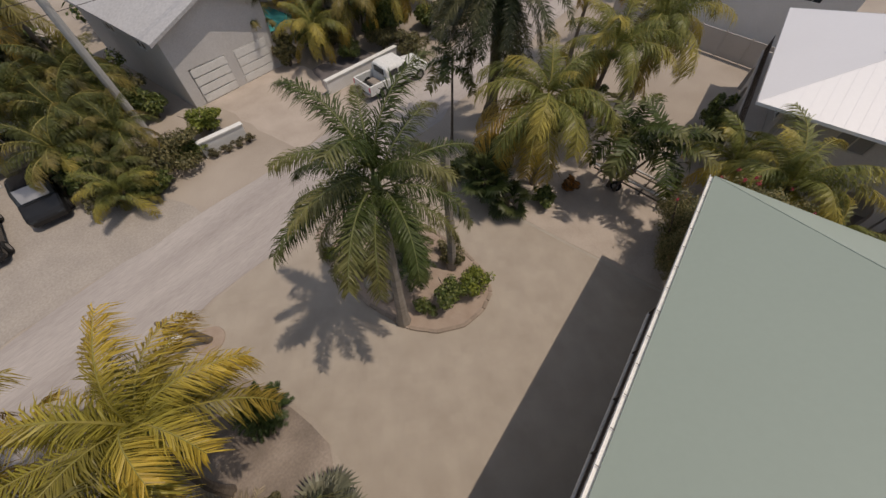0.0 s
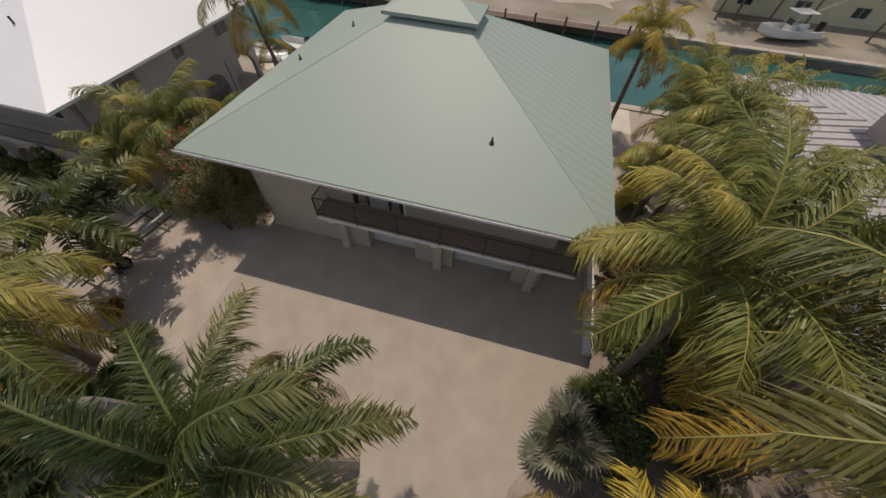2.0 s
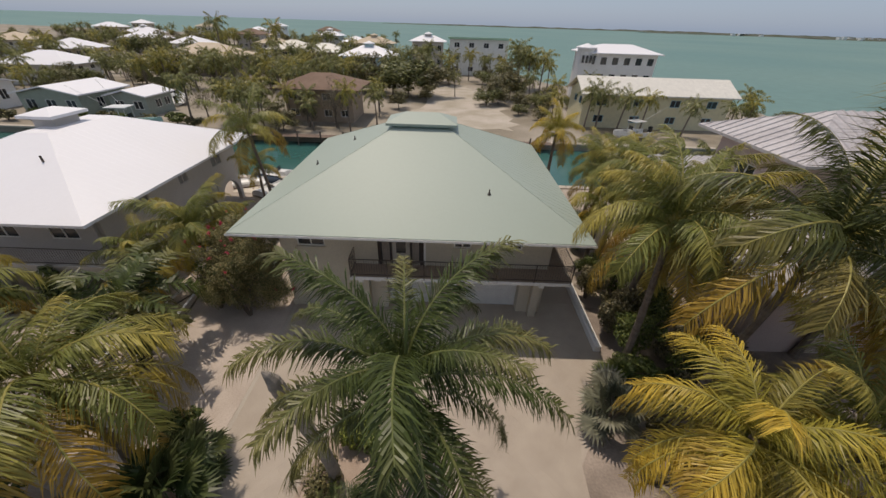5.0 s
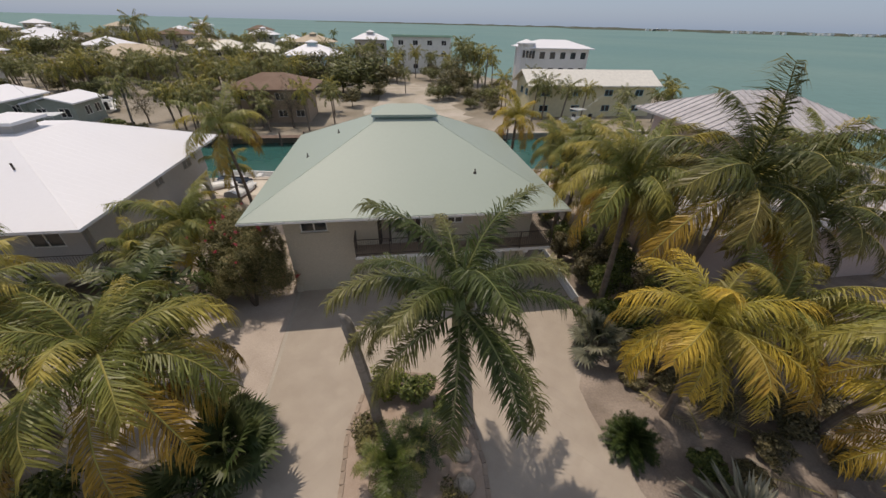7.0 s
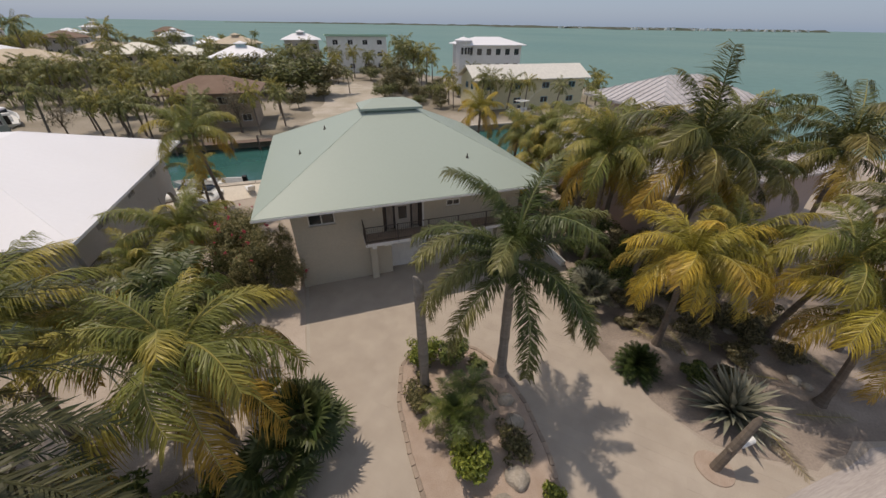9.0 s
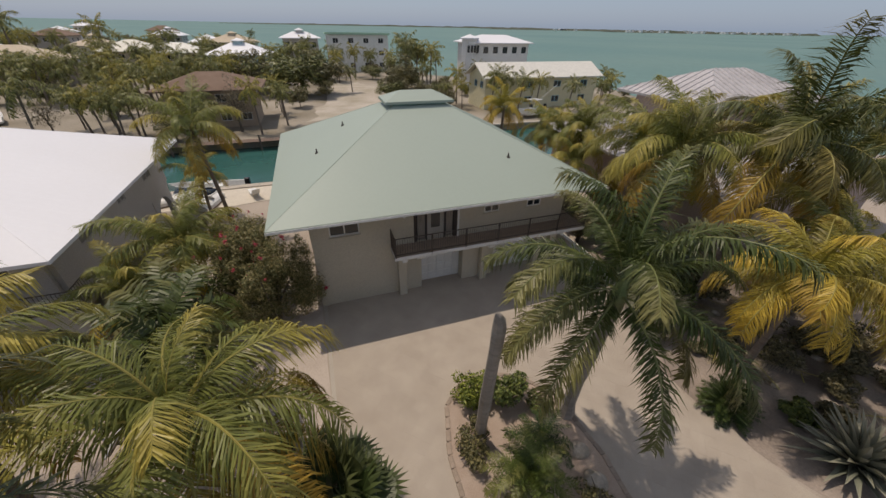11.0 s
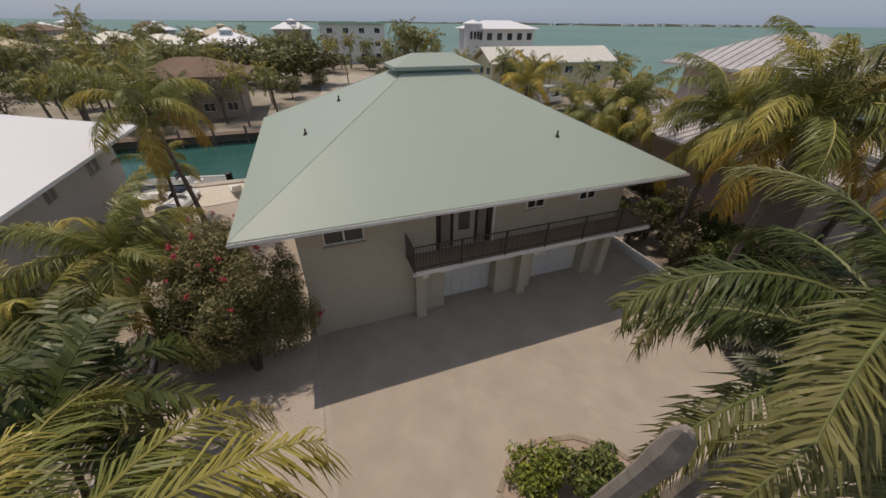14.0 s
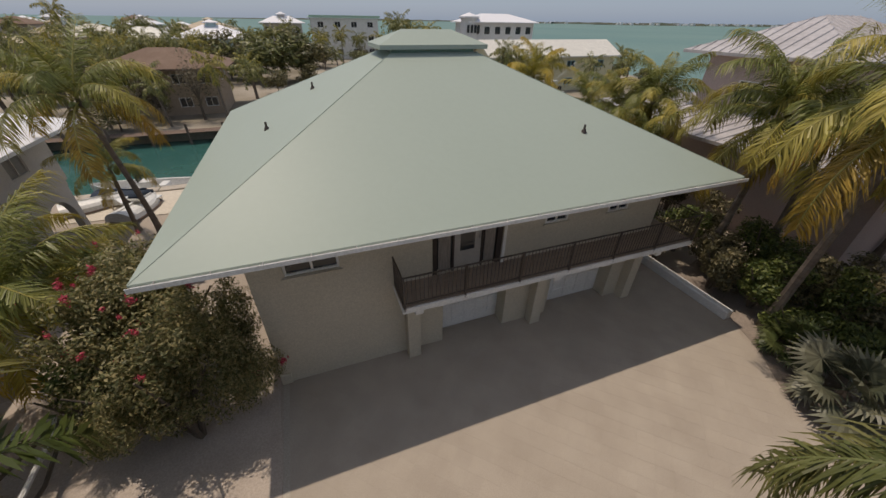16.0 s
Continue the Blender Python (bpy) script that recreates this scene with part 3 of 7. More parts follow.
# ---- building helpers ----
def wall_bm(length, z0, z1, thick, openings=()):
    """A wall along +x from the origin, its outer face at y = 0, openings (x0, x1, z0, z1) cut through it."""
    bm = bmesh.new()
    us = sorted({0.0, length, *[o[0] for o in openings], *[o[1] for o in openings]})
    vs = sorted({z0, z1, *[o[2] for o in openings], *[o[3] for o in openings]})
    solid = {(i, j): not any(o[0] < (us[i] + us[i + 1]) / 2 < o[1] and o[2] < (vs[j] + vs[j + 1]) / 2 < o[3] for o in openings) for i in range(len(us) - 1) for j in range(len(vs) - 1)}
    made = {}

    def V(i, j, k):
        if (i, j, k) not in made:
            made[i, j, k] = bm.verts.new((us[i], thick * k, vs[j]))
        return made[i, j, k]
    for (i, j), s in solid.items():
        if not s:
            continue
        bm.faces.new((V(i, j, 0), V(i + 1, j, 0), V(i + 1, j + 1, 0), V(i, j + 1, 0)))
        bm.faces.new((V(i, j, 1), V(i, j + 1, 1), V(i + 1, j + 1, 1), V(i + 1, j, 1)))
        for di, dj, a, b_ in ((-1, 0, (i, j), (i, j + 1)), (1, 0, (i + 1, j), (i + 1, j + 1)), (0, -1, (i, j), (i + 1, j)), (0, 1, (i, j + 1), (i + 1, j + 1))):
            if not solid.get((i + di, j + dj), False):
                bm.faces.new((V(*a, 0), V(*b_, 0), V(*b_, 1), V(*a, 1)))
    bmesh.ops.recalc_face_normals(bm, faces=bm.faces)
    return bm


def put(ob, m):
    ob.matrix_basis = m
    return ob


def hip_bm(x0, x1, y0, y1, z, slope, inset=None, th=0.16):
    bm = bmesh.new()
    k = inset or min(x1 - x0, y1 - y0) / 2 - 0.02
    rows = [(0.0, z - th), (0.0, z), (k, z + slope * k)]
    rings = [[bm.verts.new(p) for p in ((x0 + i, y0 + i, h), (x1 - i, y0 + i, h), (x1 - i, y1 - i, h), (x0 + i, y1 - i, h))] for i, h in rows]
    for a, b in zip(rings, rings[1:]):
        for j in range(4):
            bm.faces.new((a[j], a[(j + 1) % 4], b[(j + 1) % 4], b[j]))
    bm.faces.new(rings[0][::-1])
    bm.faces.new(rings[-1])
    return bm


def seam_bm(x0, x1, y0, y1, z, slope, inset=None, pitch=0.45, h=0.035, w=0.03, sides=(0, 1, 2, 3)):
    """Raised seams that run up the four faces of a hipped metal roof, and caps along the hips."""
    bm = bmesh.new()
    k = inset or min(x1 - x0, y1 - y0) / 2 - 0.02
    for s in sides:
        ln = (x1 - x0) if s in (0, 2) else (y1 - y0)
        n = int(ln / pitch)
        for i in range(1, n):
            u = ln * i / n
            run = min(u, ln - u, k)
            if run < 0.15:
                continue

            def P(along, inn, dz):
                zz = z + slope * inn + dz
                return {0: (x0 + along, y0 + inn, zz), 1: (x1 - inn, y0 + along, zz), 2: (x0 + along, y1 - inn, zz), 3: (x0 + inn, y0 + along, zz)}[s]
            a = [bm.verts.new(P(u + d, 0.0, e)) for d, e in ((-w / 2, 0), (0, h), (w / 2, 0))]
            b = [bm.verts.new(P(u + d, run, e)) for d, e in ((-w / 2, 0), (0, h), (w / 2, 0))]
            bm.faces.new((a[0], a[1], b[1], b[0]))
            bm.faces.new((a[1], a[2], b[2], b[1]))
            bm.faces.new(a)
    for cx, cy, sx, sy in ((x0, y0, 1, 1), (x1, y0, -1, 1), (x1, y1, -1, -1), (x0, y1, 1, -1)):
        tube(bm, [(cx + sx * 0.02, cy + sy * 0.02, z + 0.01), (cx + sx * k, cy + sy * k, z + slope * k + 0.004)], 0.012, 5)
    bmesh.ops.recalc_face_normals(bm, faces=bm.faces)
    return bm


def gable_bm(x0, x1, y0, y1, z, rise, axis="x", th=0.18):
    bm = bmesh.new()
    if axis == "x":
        ym = (y0 + y1) / 2
        prof = [(y0, z - th), (y0, z), (ym, z + rise), (y1, z), (y1, z - th), (ym, z + rise - th)]
        a = [bm.verts.new((x0, y, h)) for y, h in prof]
        b = [bm.verts.new((x1, y, h)) for y, h in prof]
    else:
        xm = (x0 + x1) / 2
        prof = [(x0, z - th), (x0, z), (xm, z + rise), (x1, z), (x1, z - th), (xm, z + rise - th)]
        a = [bm.verts.new((x, y0, h)) for x, h in prof]
        b = [bm.verts.new((x, y1, h)) for x, h in prof]
    for j in range(6):
        bm.faces.new((a[j], a[(j + 1) % 6], b[(j + 1) % 6], b[j]))
    for r in (a, b):
        bm.faces.new((r[0], r[1], r[2], r[5]))
        bm.faces.new((r[5], r[2], r[3], r[4]))
    bmesh.ops.recalc_face_normals(bm, faces=bm.faces)
    return bm


def window(parent, m, w, h, panes=2, frame_mat=None, glass=None, depth=0.08, fr=0.06, name="window"):
    """A framed window; m takes its lower left corner to the wall, x along the wall, -y outwards."""
    bm = bmesh.new()
    box(bm, 0, w, -0.03, depth, 0, fr)
    box(bm, 0, w, -0.03, depth, h - fr, h)
    box(bm, 0, fr, -0.03, depth, fr, h - fr)
    box(bm, w - fr, w, -0.03, depth, fr, h - fr)
    for i in range(1, panes):
        x = w * i / panes
        box(bm, x - fr / 2, x + fr / 2, -0.02, depth, fr, h - fr)
    f = put(part(name, bm, frame_mat or M_WHITE, parent), m)
    for i in range(panes):
        x0 = fr + (w - 2 * fr) * i / panes
        x1 = fr + (w - 2 * fr) * (i + 1) / panes
        part("pane", boxbm(x0, x1, 0.02, 0.035, fr, h - fr), glass or M_GLASS, f)
    return f


def railing(parent, p0, p1, h=0.95, gap=0.12, material=None):
    """A metal balustrade from p0 to p1: two rails and upright pickets."""
    material = material or M_RAIL
    p0, p1 = Vector(p0), Vector(p1)
    d = p1 - p0
    n = max(2, int(d.length / gap))
    rz = math.degrees(math.atan2(d.y, d.x))
    r = part("balustrade", boxbm(0, d.length, -0.02, 0.02, h - 0.035, h, bev=0.006), material, parent)
    r.matrix_basis = pose(p0.x, p0.y, p0.z, 0, 0, rz)
    part("bottom_rail", boxbm(0, d.length, -0.018, 0.018, 0.08, 0.115), material, r)
    key = ("picket", round(h, 2), material.name)
    if key not in CACHE:
        bm = boxbm(-0.007, 0.007, -0.007, 0.007, 0.06, h - 0.03)
        me = bpy.data.meshes.new("picket")
        bm.to_mesh(me)
        bm.free()
        me.materials.append(material)
        CACHE[key] = me
    for i in range(n + 1):
        share("picket", CACHE[key], r, pose(d.length * i / n, 0, 0))
    return r


def simple_house(x0, x1, y0, y1, eave, roof, wall, roofmat, label, slope=0.42, over=0.8, storeys=2, rz=0.0, axis="x", cupola=False, rise=2.0, wins=4, name="house", seams=False, door=None, group="houses across the canal", back=True, balcony=False, wmat=None):
    """A house with walls, roof, rows of windows and a door on the front."""
    cx, cy = (x0 + x1) / 2, (y0 + y1) / 2
    e = empty(name, cx, cy, 0, rz, label, "house", group)
    hx, hy = (x1 - x0) / 2, (y1 - y0) / 2
    bx, by = hx - over, hy - over
    sh = (eave - 0.1) / storeys
    ops = []
    R = random.Random(int(abs(x0 * 13 + y0 * 7)))
    ww = min(1.5, 2 * bx / max(wins, 1) * 0.5)
    for s in range(storeys):
        for i in range(wins):
            u = 2 * bx * (i + 0.5) / wins - ww / 2
            tall = sh * 0.42
            ops.append((u, u + ww, s * sh + sh * 0.35, s * sh + sh * 0.35 + tall))
    part("wall", put_bm(wall_bm(2 * bx, 0, eave - 0.05, 0.2, ops), pose(-bx, -by, 0)), wall, e)
    part("wall", put_bm(wall_bm(2 * bx, 0, eave - 0.05, 0.2), pose(bx, by, 0, 0, 0, 180)), wall, e)
    so = [(by * 0.6, by * 0.6 + 1.2, sh * (storeys - 1) + sh * 0.35, sh * (storeys - 1) + sh * 0.77), (by * 1.3, by * 1.3 + 1.2, sh * (storeys - 1) + sh * 0.35, sh * (storeys - 1) + sh * 0.77)] if by > 2.5 else []
    for sx, rot in ((bx, 90), (-bx, -90)):
        part("wall", put_bm(wall_bm(2 * by - 0.4, 0, eave - 0.05, 0.2, so), pose(sx, (-by + 0.2) if sx > 0 else (by - 0.2), 0, 0, 0, rot)), wall, e)
        for o in so:
            window(e, pose(sx, (-by + 0.2) if sx > 0 else (by - 0.2), 0, 0, 0, rot) @ pose(o[0], 0.05, o[2]), o[1] - o[0], o[3] - o[2], 2, wmat)
    for o in ops:
        window(e, pose(-bx + o[0], -by + 0.05, o[2]), o[1] - o[0], o[3] - o[2], 2, wmat)
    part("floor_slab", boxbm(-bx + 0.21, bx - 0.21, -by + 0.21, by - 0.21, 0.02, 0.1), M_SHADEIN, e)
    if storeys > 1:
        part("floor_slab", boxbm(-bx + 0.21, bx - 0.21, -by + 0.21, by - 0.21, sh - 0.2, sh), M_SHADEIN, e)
    if balcony:
        part("balcony", boxbm(-bx, bx, -by - 1.4, -by - 0.01, sh - 0.18, sh, bev=0.02), M_WHITE, e)
        railing(e, (-bx, -by - 1.35, sh), (bx, -by - 1.35, sh), 0.95, 0.35, M_WHITE)
        for i in range(4):
            part("post", boxbm(-bx + 2 * bx * i / 3 - 0.09, -bx + 2 * bx * i / 3 + 0.09, -by - 1.35, -by - 1.17, 0, sh - 0.185), M_WHITE, e)
    if roof == "hip":
        part("roof", hip_bm(-hx, hx, -hy, hy, eave, slope), roofmat, e)
        if seams:
            part("standing_seams", seam_bm(-hx, hx, -hy, hy, eave, slope, pitch=0.6, h=0.05), roofmat, e)
        if cupola:
            k = min(hx, hy)
            zt = eave + slope * k
            part("cupola", boxbm(-0.9, 0.9, -0.9, 0.9, zt - 0.5, zt + 0.35), wall, e)
            part("cupola_roof", hip_bm(-1.3, 1.3, -1.3, 1.3, zt + 0.42, 0.4), roofmat, e)
    elif roof == "gable":
        part("roof", gable_bm(-hx, hx, -hy, hy, eave, rise, axis), roofmat, e)
        for s in (-1, 1):
            bm = bmesh.new()
            q = [(s * (bx - 0.1), -by, eave - 0.05), (s * (bx - 0.1), by, eave - 0.05), (s * (bx - 0.1), 0, eave + rise * by / hy - 0.2)] if axis == "x" else [(-bx, s * (by - 0.1), eave - 0.05), (bx, s * (by - 0.1), eave - 0.05), (0, s * (by - 0.1), eave + rise * bx / hx - 0.2)]
            f = bm.faces.new([bm.verts.new(p) for p in q])
            r = bmesh.ops.extrude_face_region(bm, geom=[f])
            for v in r["geom"]:
                if isinstance(v, bmesh.types.BMVert):
                    v.co += Vector((0.1 * s, 0, 0) if axis == "x" else (0, 0.1 * s, 0))
            bmesh.ops.recalc_face_normals(bm, faces=bm.faces)
            part("gable", bm, wall, e)
    else:
        part("roof", boxbm(-hx, hx, -hy, hy, eave, eave + 0.3, bev=0.03), roofmat, e)
        part("parapet", boxbm(-hx, hx, -hy, -hy + 0.2, eave + 0.301, eave + 0.55), roofmat, e)
    return e


def put_bm(bm, m):
    bmesh.ops.transform(bm, matrix=m, verts=bm.verts)
    return bm


# ---- ground, water ----
def structure(ob, label, category="ground"):
    return tagged(ob, label, category, kind="structure")


structure(sheet("water", [(-4800, -4800), (4800, -4800), (4800, 4800), (-4800, 4800)], -0.85, M_SEA), "wide shallow turquoise sea with light ripples", "water")
structure(sheet("water_canal", [(-300, 19.25), (63, 19.25), (63, 34.05), (-300, 34.05)], -0.80, M_CANAL), "calm dark teal canal between concrete seawalls", "water")
structure(sheet("ground", [(-480, 19.3), (62, 19.3), (66, 5), (70, -30), (75, -80), (60, -400), (-480, -400)], 0.0, M_SAND, 2.0), "pale sandy lot with fine gravel", "ground")
structure(sheet("ground_far_bank", [(-480, 34), (60, 34), (66, 44), (70, 60), (62, 74), (50, 80), (36, 92), (30, 114), (5, 118), (-20, 124), (-40, 160), (-80, 260), (-140, 330), (-480, 400)], 0.0, M_SCRUB, 2.0), "pale scrubby ground with sparse dry grass beyond the canal", "ground")

structure(sheet("road", rough([(-60, -19.6), (75, -19.6), (75, -14.6), (-60, -14.6)], 0.9, 0.5, 1), 0.014, M_ROAD), "sun-bleached pale asphalt street", "road")
structure(sheet("driveway", [(1.4, 2.2), (16.9, 2.2), (16.9, -1.4), (15.0, -4.5), (14.3, -7.5), (14.6, -10.5), (15.4, -12.6), (18, -14.6), (0.4, -14.6), (1.4, -11.5)], 0.018, M_CONC), "pale concrete driveway looping round a planted island", "pavement")
structure(sheet("kerb_strip", [(1.40, 1.4), (1.56, 1.4), (1.56, -11.4), (1.40, -11.4)], 0.024, mat("pale_kerb", (0.42, 0.375, 0.32), 0.9, None, 1.0, 30.0, 0.4, 0.1)), "pale concrete edge strip of the driveway", "kerb")
structure(sheet("gravel_yard", rough([(1.36, 2.0), (1.36, -6.2), (0.4, -9.0), (-7.5, -9.0), (-7.5, 3.0), (-3, 4.5)], 0.8, 0.12, 2), 0.010, M_GRAVEL), "pinkish crushed gravel side yard", "ground")
structure(sheet("gravel_yard_east", rough([(17.0, 2.0), (17.0, -1.4), (15.2, -4.5), (14.5, -7.5), (14.8, -10.5), (15.6, -12.6), (18.2, -14.4), (38, -14.4), (38, 3.0)], 0.8, 0.4, 3), 0.008, M_LITTERSHADE), "greyish sand under palms strewn with dry litter, palm shade painted in", "ground")
structure(sheet("patio", [(-9.5, 19.2), (-9.5, 15.6), (-4.5, 15.2), (1.0, 16.3), (15.0, 16.3), (19.5, 15.5), (19.5, 19.2)], 0.03, M_PATIO), "pale concrete patio along the canal", "pavement")
structure(sheet("clearing", rough([(1, 42), (19, 40), (19, 60), (14, 82), (6, 84), (5, 58)], 2.0, 2.5, 4), 0.012, mat("white_marl", (0.47, 0.415, 0.355), 0.95, (0.29, 0.255, 0.185), 0.25, 5.0, 0.8, 0.4)), "empty pale marl lot with thin grass", "ground")
structure(sheet("driveway_south", rough([(-3.5, -19.6), (4.6, -19.6), (5.2, -29.1), (-1.4, -29.1)], 0.8, 0.4, 5), 0.009, M_GRAVEL), "sandy gravel drive of the house across the street", "pavement")
structure(sheet("driveway_parking", rough([(11.0, -19.6), (24, -19.6), (24, -31.0), (12.8, -31.0)], 0.8, 0.5, 6), 0.009, mat("pale_gravel", (0.40, 0.355, 0.315), 0.95, None, 1.0, 10.0, 0.5, 0.5)), "pale gravel parking area across the street", "pavement")
# dark pad behind the street wall: palm shade is painted into its colour
structure(sheet("driveway_pad", rough([(-0.9, -22.9), (-6.6, -22.3), (-6.9, -25.6), (-2.2, -25.9)], 0.8, 0.25, 7), 0.011, mat("asphalt_and_tree_shade", (0.13, 0.115, 0.12), 0.9, (0.20, 0.18, 0.175), 0.7, 18.0, 0.7, 0.3)), "asphalt parking pad behind the street wall, darkened with painted tree shade", "pavement")
structure(sheet("pool", [(-3.4, -33.2), (-7.4, -33.2), (-7.4, -38), (-3.4, -38)], 0.05, water_mat("pool_water", (0.05, 0.30, 0.30), (0.07, 0.34, 0.33), 0.5, 0.1, 2.0)), "small turquoise swimming pool behind the house", "pool")


def seawall(name, x0, x1, y, side, label):
    """Seawall cap in cast lengths with a recessed joint between each."""
    e = empty(name, 0, 0, 0, 0, label, "seawall", kind="structure")
    n = int((x1 - x0) / 3.0)
    me = bpy.data.meshes.new("cap_slab")
    bm = boxbm(-1.48, 1.48, -0.35, 0.35, -0.12, 0.10, bev=0.02)
    bm.to_mesh(me)
    bm.free()
    me.materials.append(M_SEAWALL)
    for i in range(n):
        share("cap_slab", me, e, pose(x0 + 3.0 * (i + 0.5), y, random.uniform(-0.01, 0.02)))
    part("wall_face", boxbm(x0, x1, y - 0.1, y + 0.1, -2.0, -0.13), M_SEAWALL, e)
    return e


seawall("seawall_near", -60, 62, 19.1, -1, "weathered concrete seawall on the near bank")
seawall("seawall_far", -60, 60, 34.2, 1, "weathered concrete seawall with wooden dock posts on the far bank")

# wooden dock along the far bank
dock = empty("dock", 0, 0, 0, 0, "weathered brown wooden dock with posts along the far seawall", "dock")
first = part("deck_board", boxbm(0, 0.27, 32.6, 34.0, 0.18, 0.23), M_DOCK, dock)
first.location.x = -22
for i in range(1, 150):
    share("deck_board", first.data, dock, pose(-22 + i * 0.3, 0, 0))
for i in range(16):
    part("post", tubebm([(-22 + 3 * i, 32.65, -2), (-22 + 3 * i, 32.65, 1.0)], 0.11, 6), M_DOCK, dock)

# ---- planted island ----
ISL = [(7.0, -4.85), (8.1, -5.1), (9.0, -5.85), (9.55, -6.9), (9.75, -9.0), (9.55, -11.0), (9.0, -13.0), (8.2, -13.9), (6.6, -14.1), (5.6, -13.6), (5.0, -12.0), (4.85, -9.5), (4.9, -7.4), (5.4, -5.7), (6.1, -5.0)]
structure(sheet("planting_bed", ISL, 0.07, M_MULCH, 0.07), "oval planting bed of reddish mulch and stones in the drive", "planting bed")
edge = empty("edging", 0, 0, 0, 0, "curved stone edging round the planting bed", "edging", kind="structure")
for i, (a, b) in enumerate(zip(ISL, ISL[1:] + ISL[:1])):
    va, vb = Vector((*a, 0)), Vector((*b, 0))
    n = max(1, round((vb - va).length / 0.42))
    for k in range(n):
        p = va.lerp(vb, (k + 0.5) / n)
        rz = math.degrees(math.atan2(vb.y - va.y, vb.x - va.x))
        if "edge" not in CACHE:
            bme = boxbm(-0.2, 0.2, -0.085, 0.085, 0.0, 0.10, bev=0.03)
            CACHE["edge"] = bpy.data.meshes.new("edging_stone")
            bme.to_mesh(CACHE["edge"])
            bme.free()
            CACHE["edge"].materials.append(M_CURB)
        share("edging_stone", CACHE["edge"], edge, pose(p.x, p.y, random.uniform(-0.01, 0.015), 0, 0, rz + random.uniform(-4, 4)))

# ---- main house ----
W, D, EAVE, SL = 15.93, 14.64, 5.30, 0.47
WX0, WX1, WY0, WY1 = 1.43, 14.6, 1.45, 13.2
DECK = 2.88
house = empty("house", 0, 0, 0, 0, "cream stucco two-storey house with a pale green hipped metal roof", "house")
roof = part("roof", hip_bm(0, W, 0, D, EAVE, SL, 6.45, 0.05), M_GREENROOF, house, "pale green standing-seam metal roof")
part("standing_seams", seam_bm(0, W, 0, D, EAVE, SL, 6.45, 0.46, 0.012, 0.03, (1,)), M_GREENROOF, roof)
part("soffit", boxbm(0.06, W - 0.06, 0.06, D - 0.06, EAVE - 0.14, EAVE - 0.11), M_WHITEWALL, house)
fas = part("fascia", boxbm(0.02, W - 0.02, 0.02, 0.06, EAVE - 0.145, EAVE - 0.052), M_WHITE, house)
part("fascia", boxbm(0.02, W - 0.02, D - 0.06, D - 0.02, EAVE - 0.145, EAVE - 0.052), M_WHITE, house)
part("fascia", boxbm(0.02, 0.06, 0.061, D - 0.061, EAVE - 0.145, EAVE - 0.052), M_WHITE, house)
part("fascia", boxbm(W - 0.06, W - 0.02, 0.061, D - 0.061, EAVE - 0.145, EAVE - 0.052), M_WHITE, house)
# gutter along the front eave
bm = bmesh.new()
box(bm, 0, W, -0.13, 0.01, EAVE - 0.10, EAVE - 0.085)
box(bm, 0, W, -0.13, -0.115, EAVE - 0.085, EAVE + 0.005)
gut = part("gutter", bm, M_WHITE, house, "white metal gutter along the front eave")
for i in range(18):
    part("gutter_bracket", boxbm(0.4 + i * 0.89, 0.42 + i * 0.89, -0.125, 0.0, EAVE - 0.008, EAVE + 0.002), M_SHUTTER, gut)
# ridge monitor
mon = part("roof_monitor", boxbm(6.5, W - 6.5, 6.5, D - 6.5, EAVE + SL * 6.3, 8.60), M_GREENTRIM, house, "dark green raised vent box on the ridge")
part("monitor_roof", hip_bm(6.06, W - 6.06, 6.3, D - 6.3, 8.56, 0.42, None, 0.13), M_GREENROOF, mon)
# plumbing vents
for vx, vy, inn in ((2.29, 5.8, 2.29), (3.89, 8.07, 3.89), (11.41, 2.4, 2.4)):
    z = EAVE + SL * inn
    v = part("vent_pipe", tubebm([(vx, vy, z - 0.05), (vx, vy, z + 0.22)], 0.035, 8), M_RAIL, house, "small dark vent pipe")
    part("flashing", tubebm([(vx, vy, z - 0.03), (vx, vy, z + 0.08)], [0.10, 0.05], 10), M_RAIL, v)
# walls
front_ops = [(2.25 - WX0, 3.6 - WX0, 3.82, 4.62), (6.15 - WX0, 8.4 - WX0, DECK, 4.80), (9.85 - WX0, 10.7 - WX0, 3.98, 4.38), (12.3 - WX0, 13.15 - WX0, 3.98, 4.38), (6.5 - WX0, 8.8 - WX0, 0.0, 2.25), (10.6 - WX0, 13.35 - WX0, 0.0, 2.25)]
part("wall", put_bm(wall_bm(WX1 - WX0, 0, EAVE - 0.14, 0.25, front_ops), pose(WX0, WY0, 0)), M_BEIGE, house)
part("wall", boxbm(WX0, WX1, WY1 - 0.25, WY1, 0, EAVE - 0.14), M_BEIGE, house)
side_ops = [(2.5, 3.7, 3.9, 4.8), (6.5, 7.7, 3.9, 4.8)]
part("wall", put_bm(wall_bm(WY1 - WY0 - 0.5, 0, EAVE - 0.14, 0.25, side_ops), pose(WX0, WY1 - 0.25, 0, 0, 0, -90)), M_BEIGE, house)
part("wall", put_bm(wall_bm(WY1 - WY0 - 0.5, 0, EAVE - 0.14, 0.25, side_ops), pose(WX1, WY0 + 0.25, 0, 0, 0, 90)), M_BEIGE, house)
for o in side_ops:
    window(house, pose(WX0, WY1 - 0.25, 0, 0, 0, -90) @ pose(o[0], 0.06, o[2]), 1.2, 0.9)
    window(house, pose(WX1, WY0 + 0.25, 0, 0, 0, 90) @ pose(o[0], 0.06, o[2]), 1.2, 0.9)
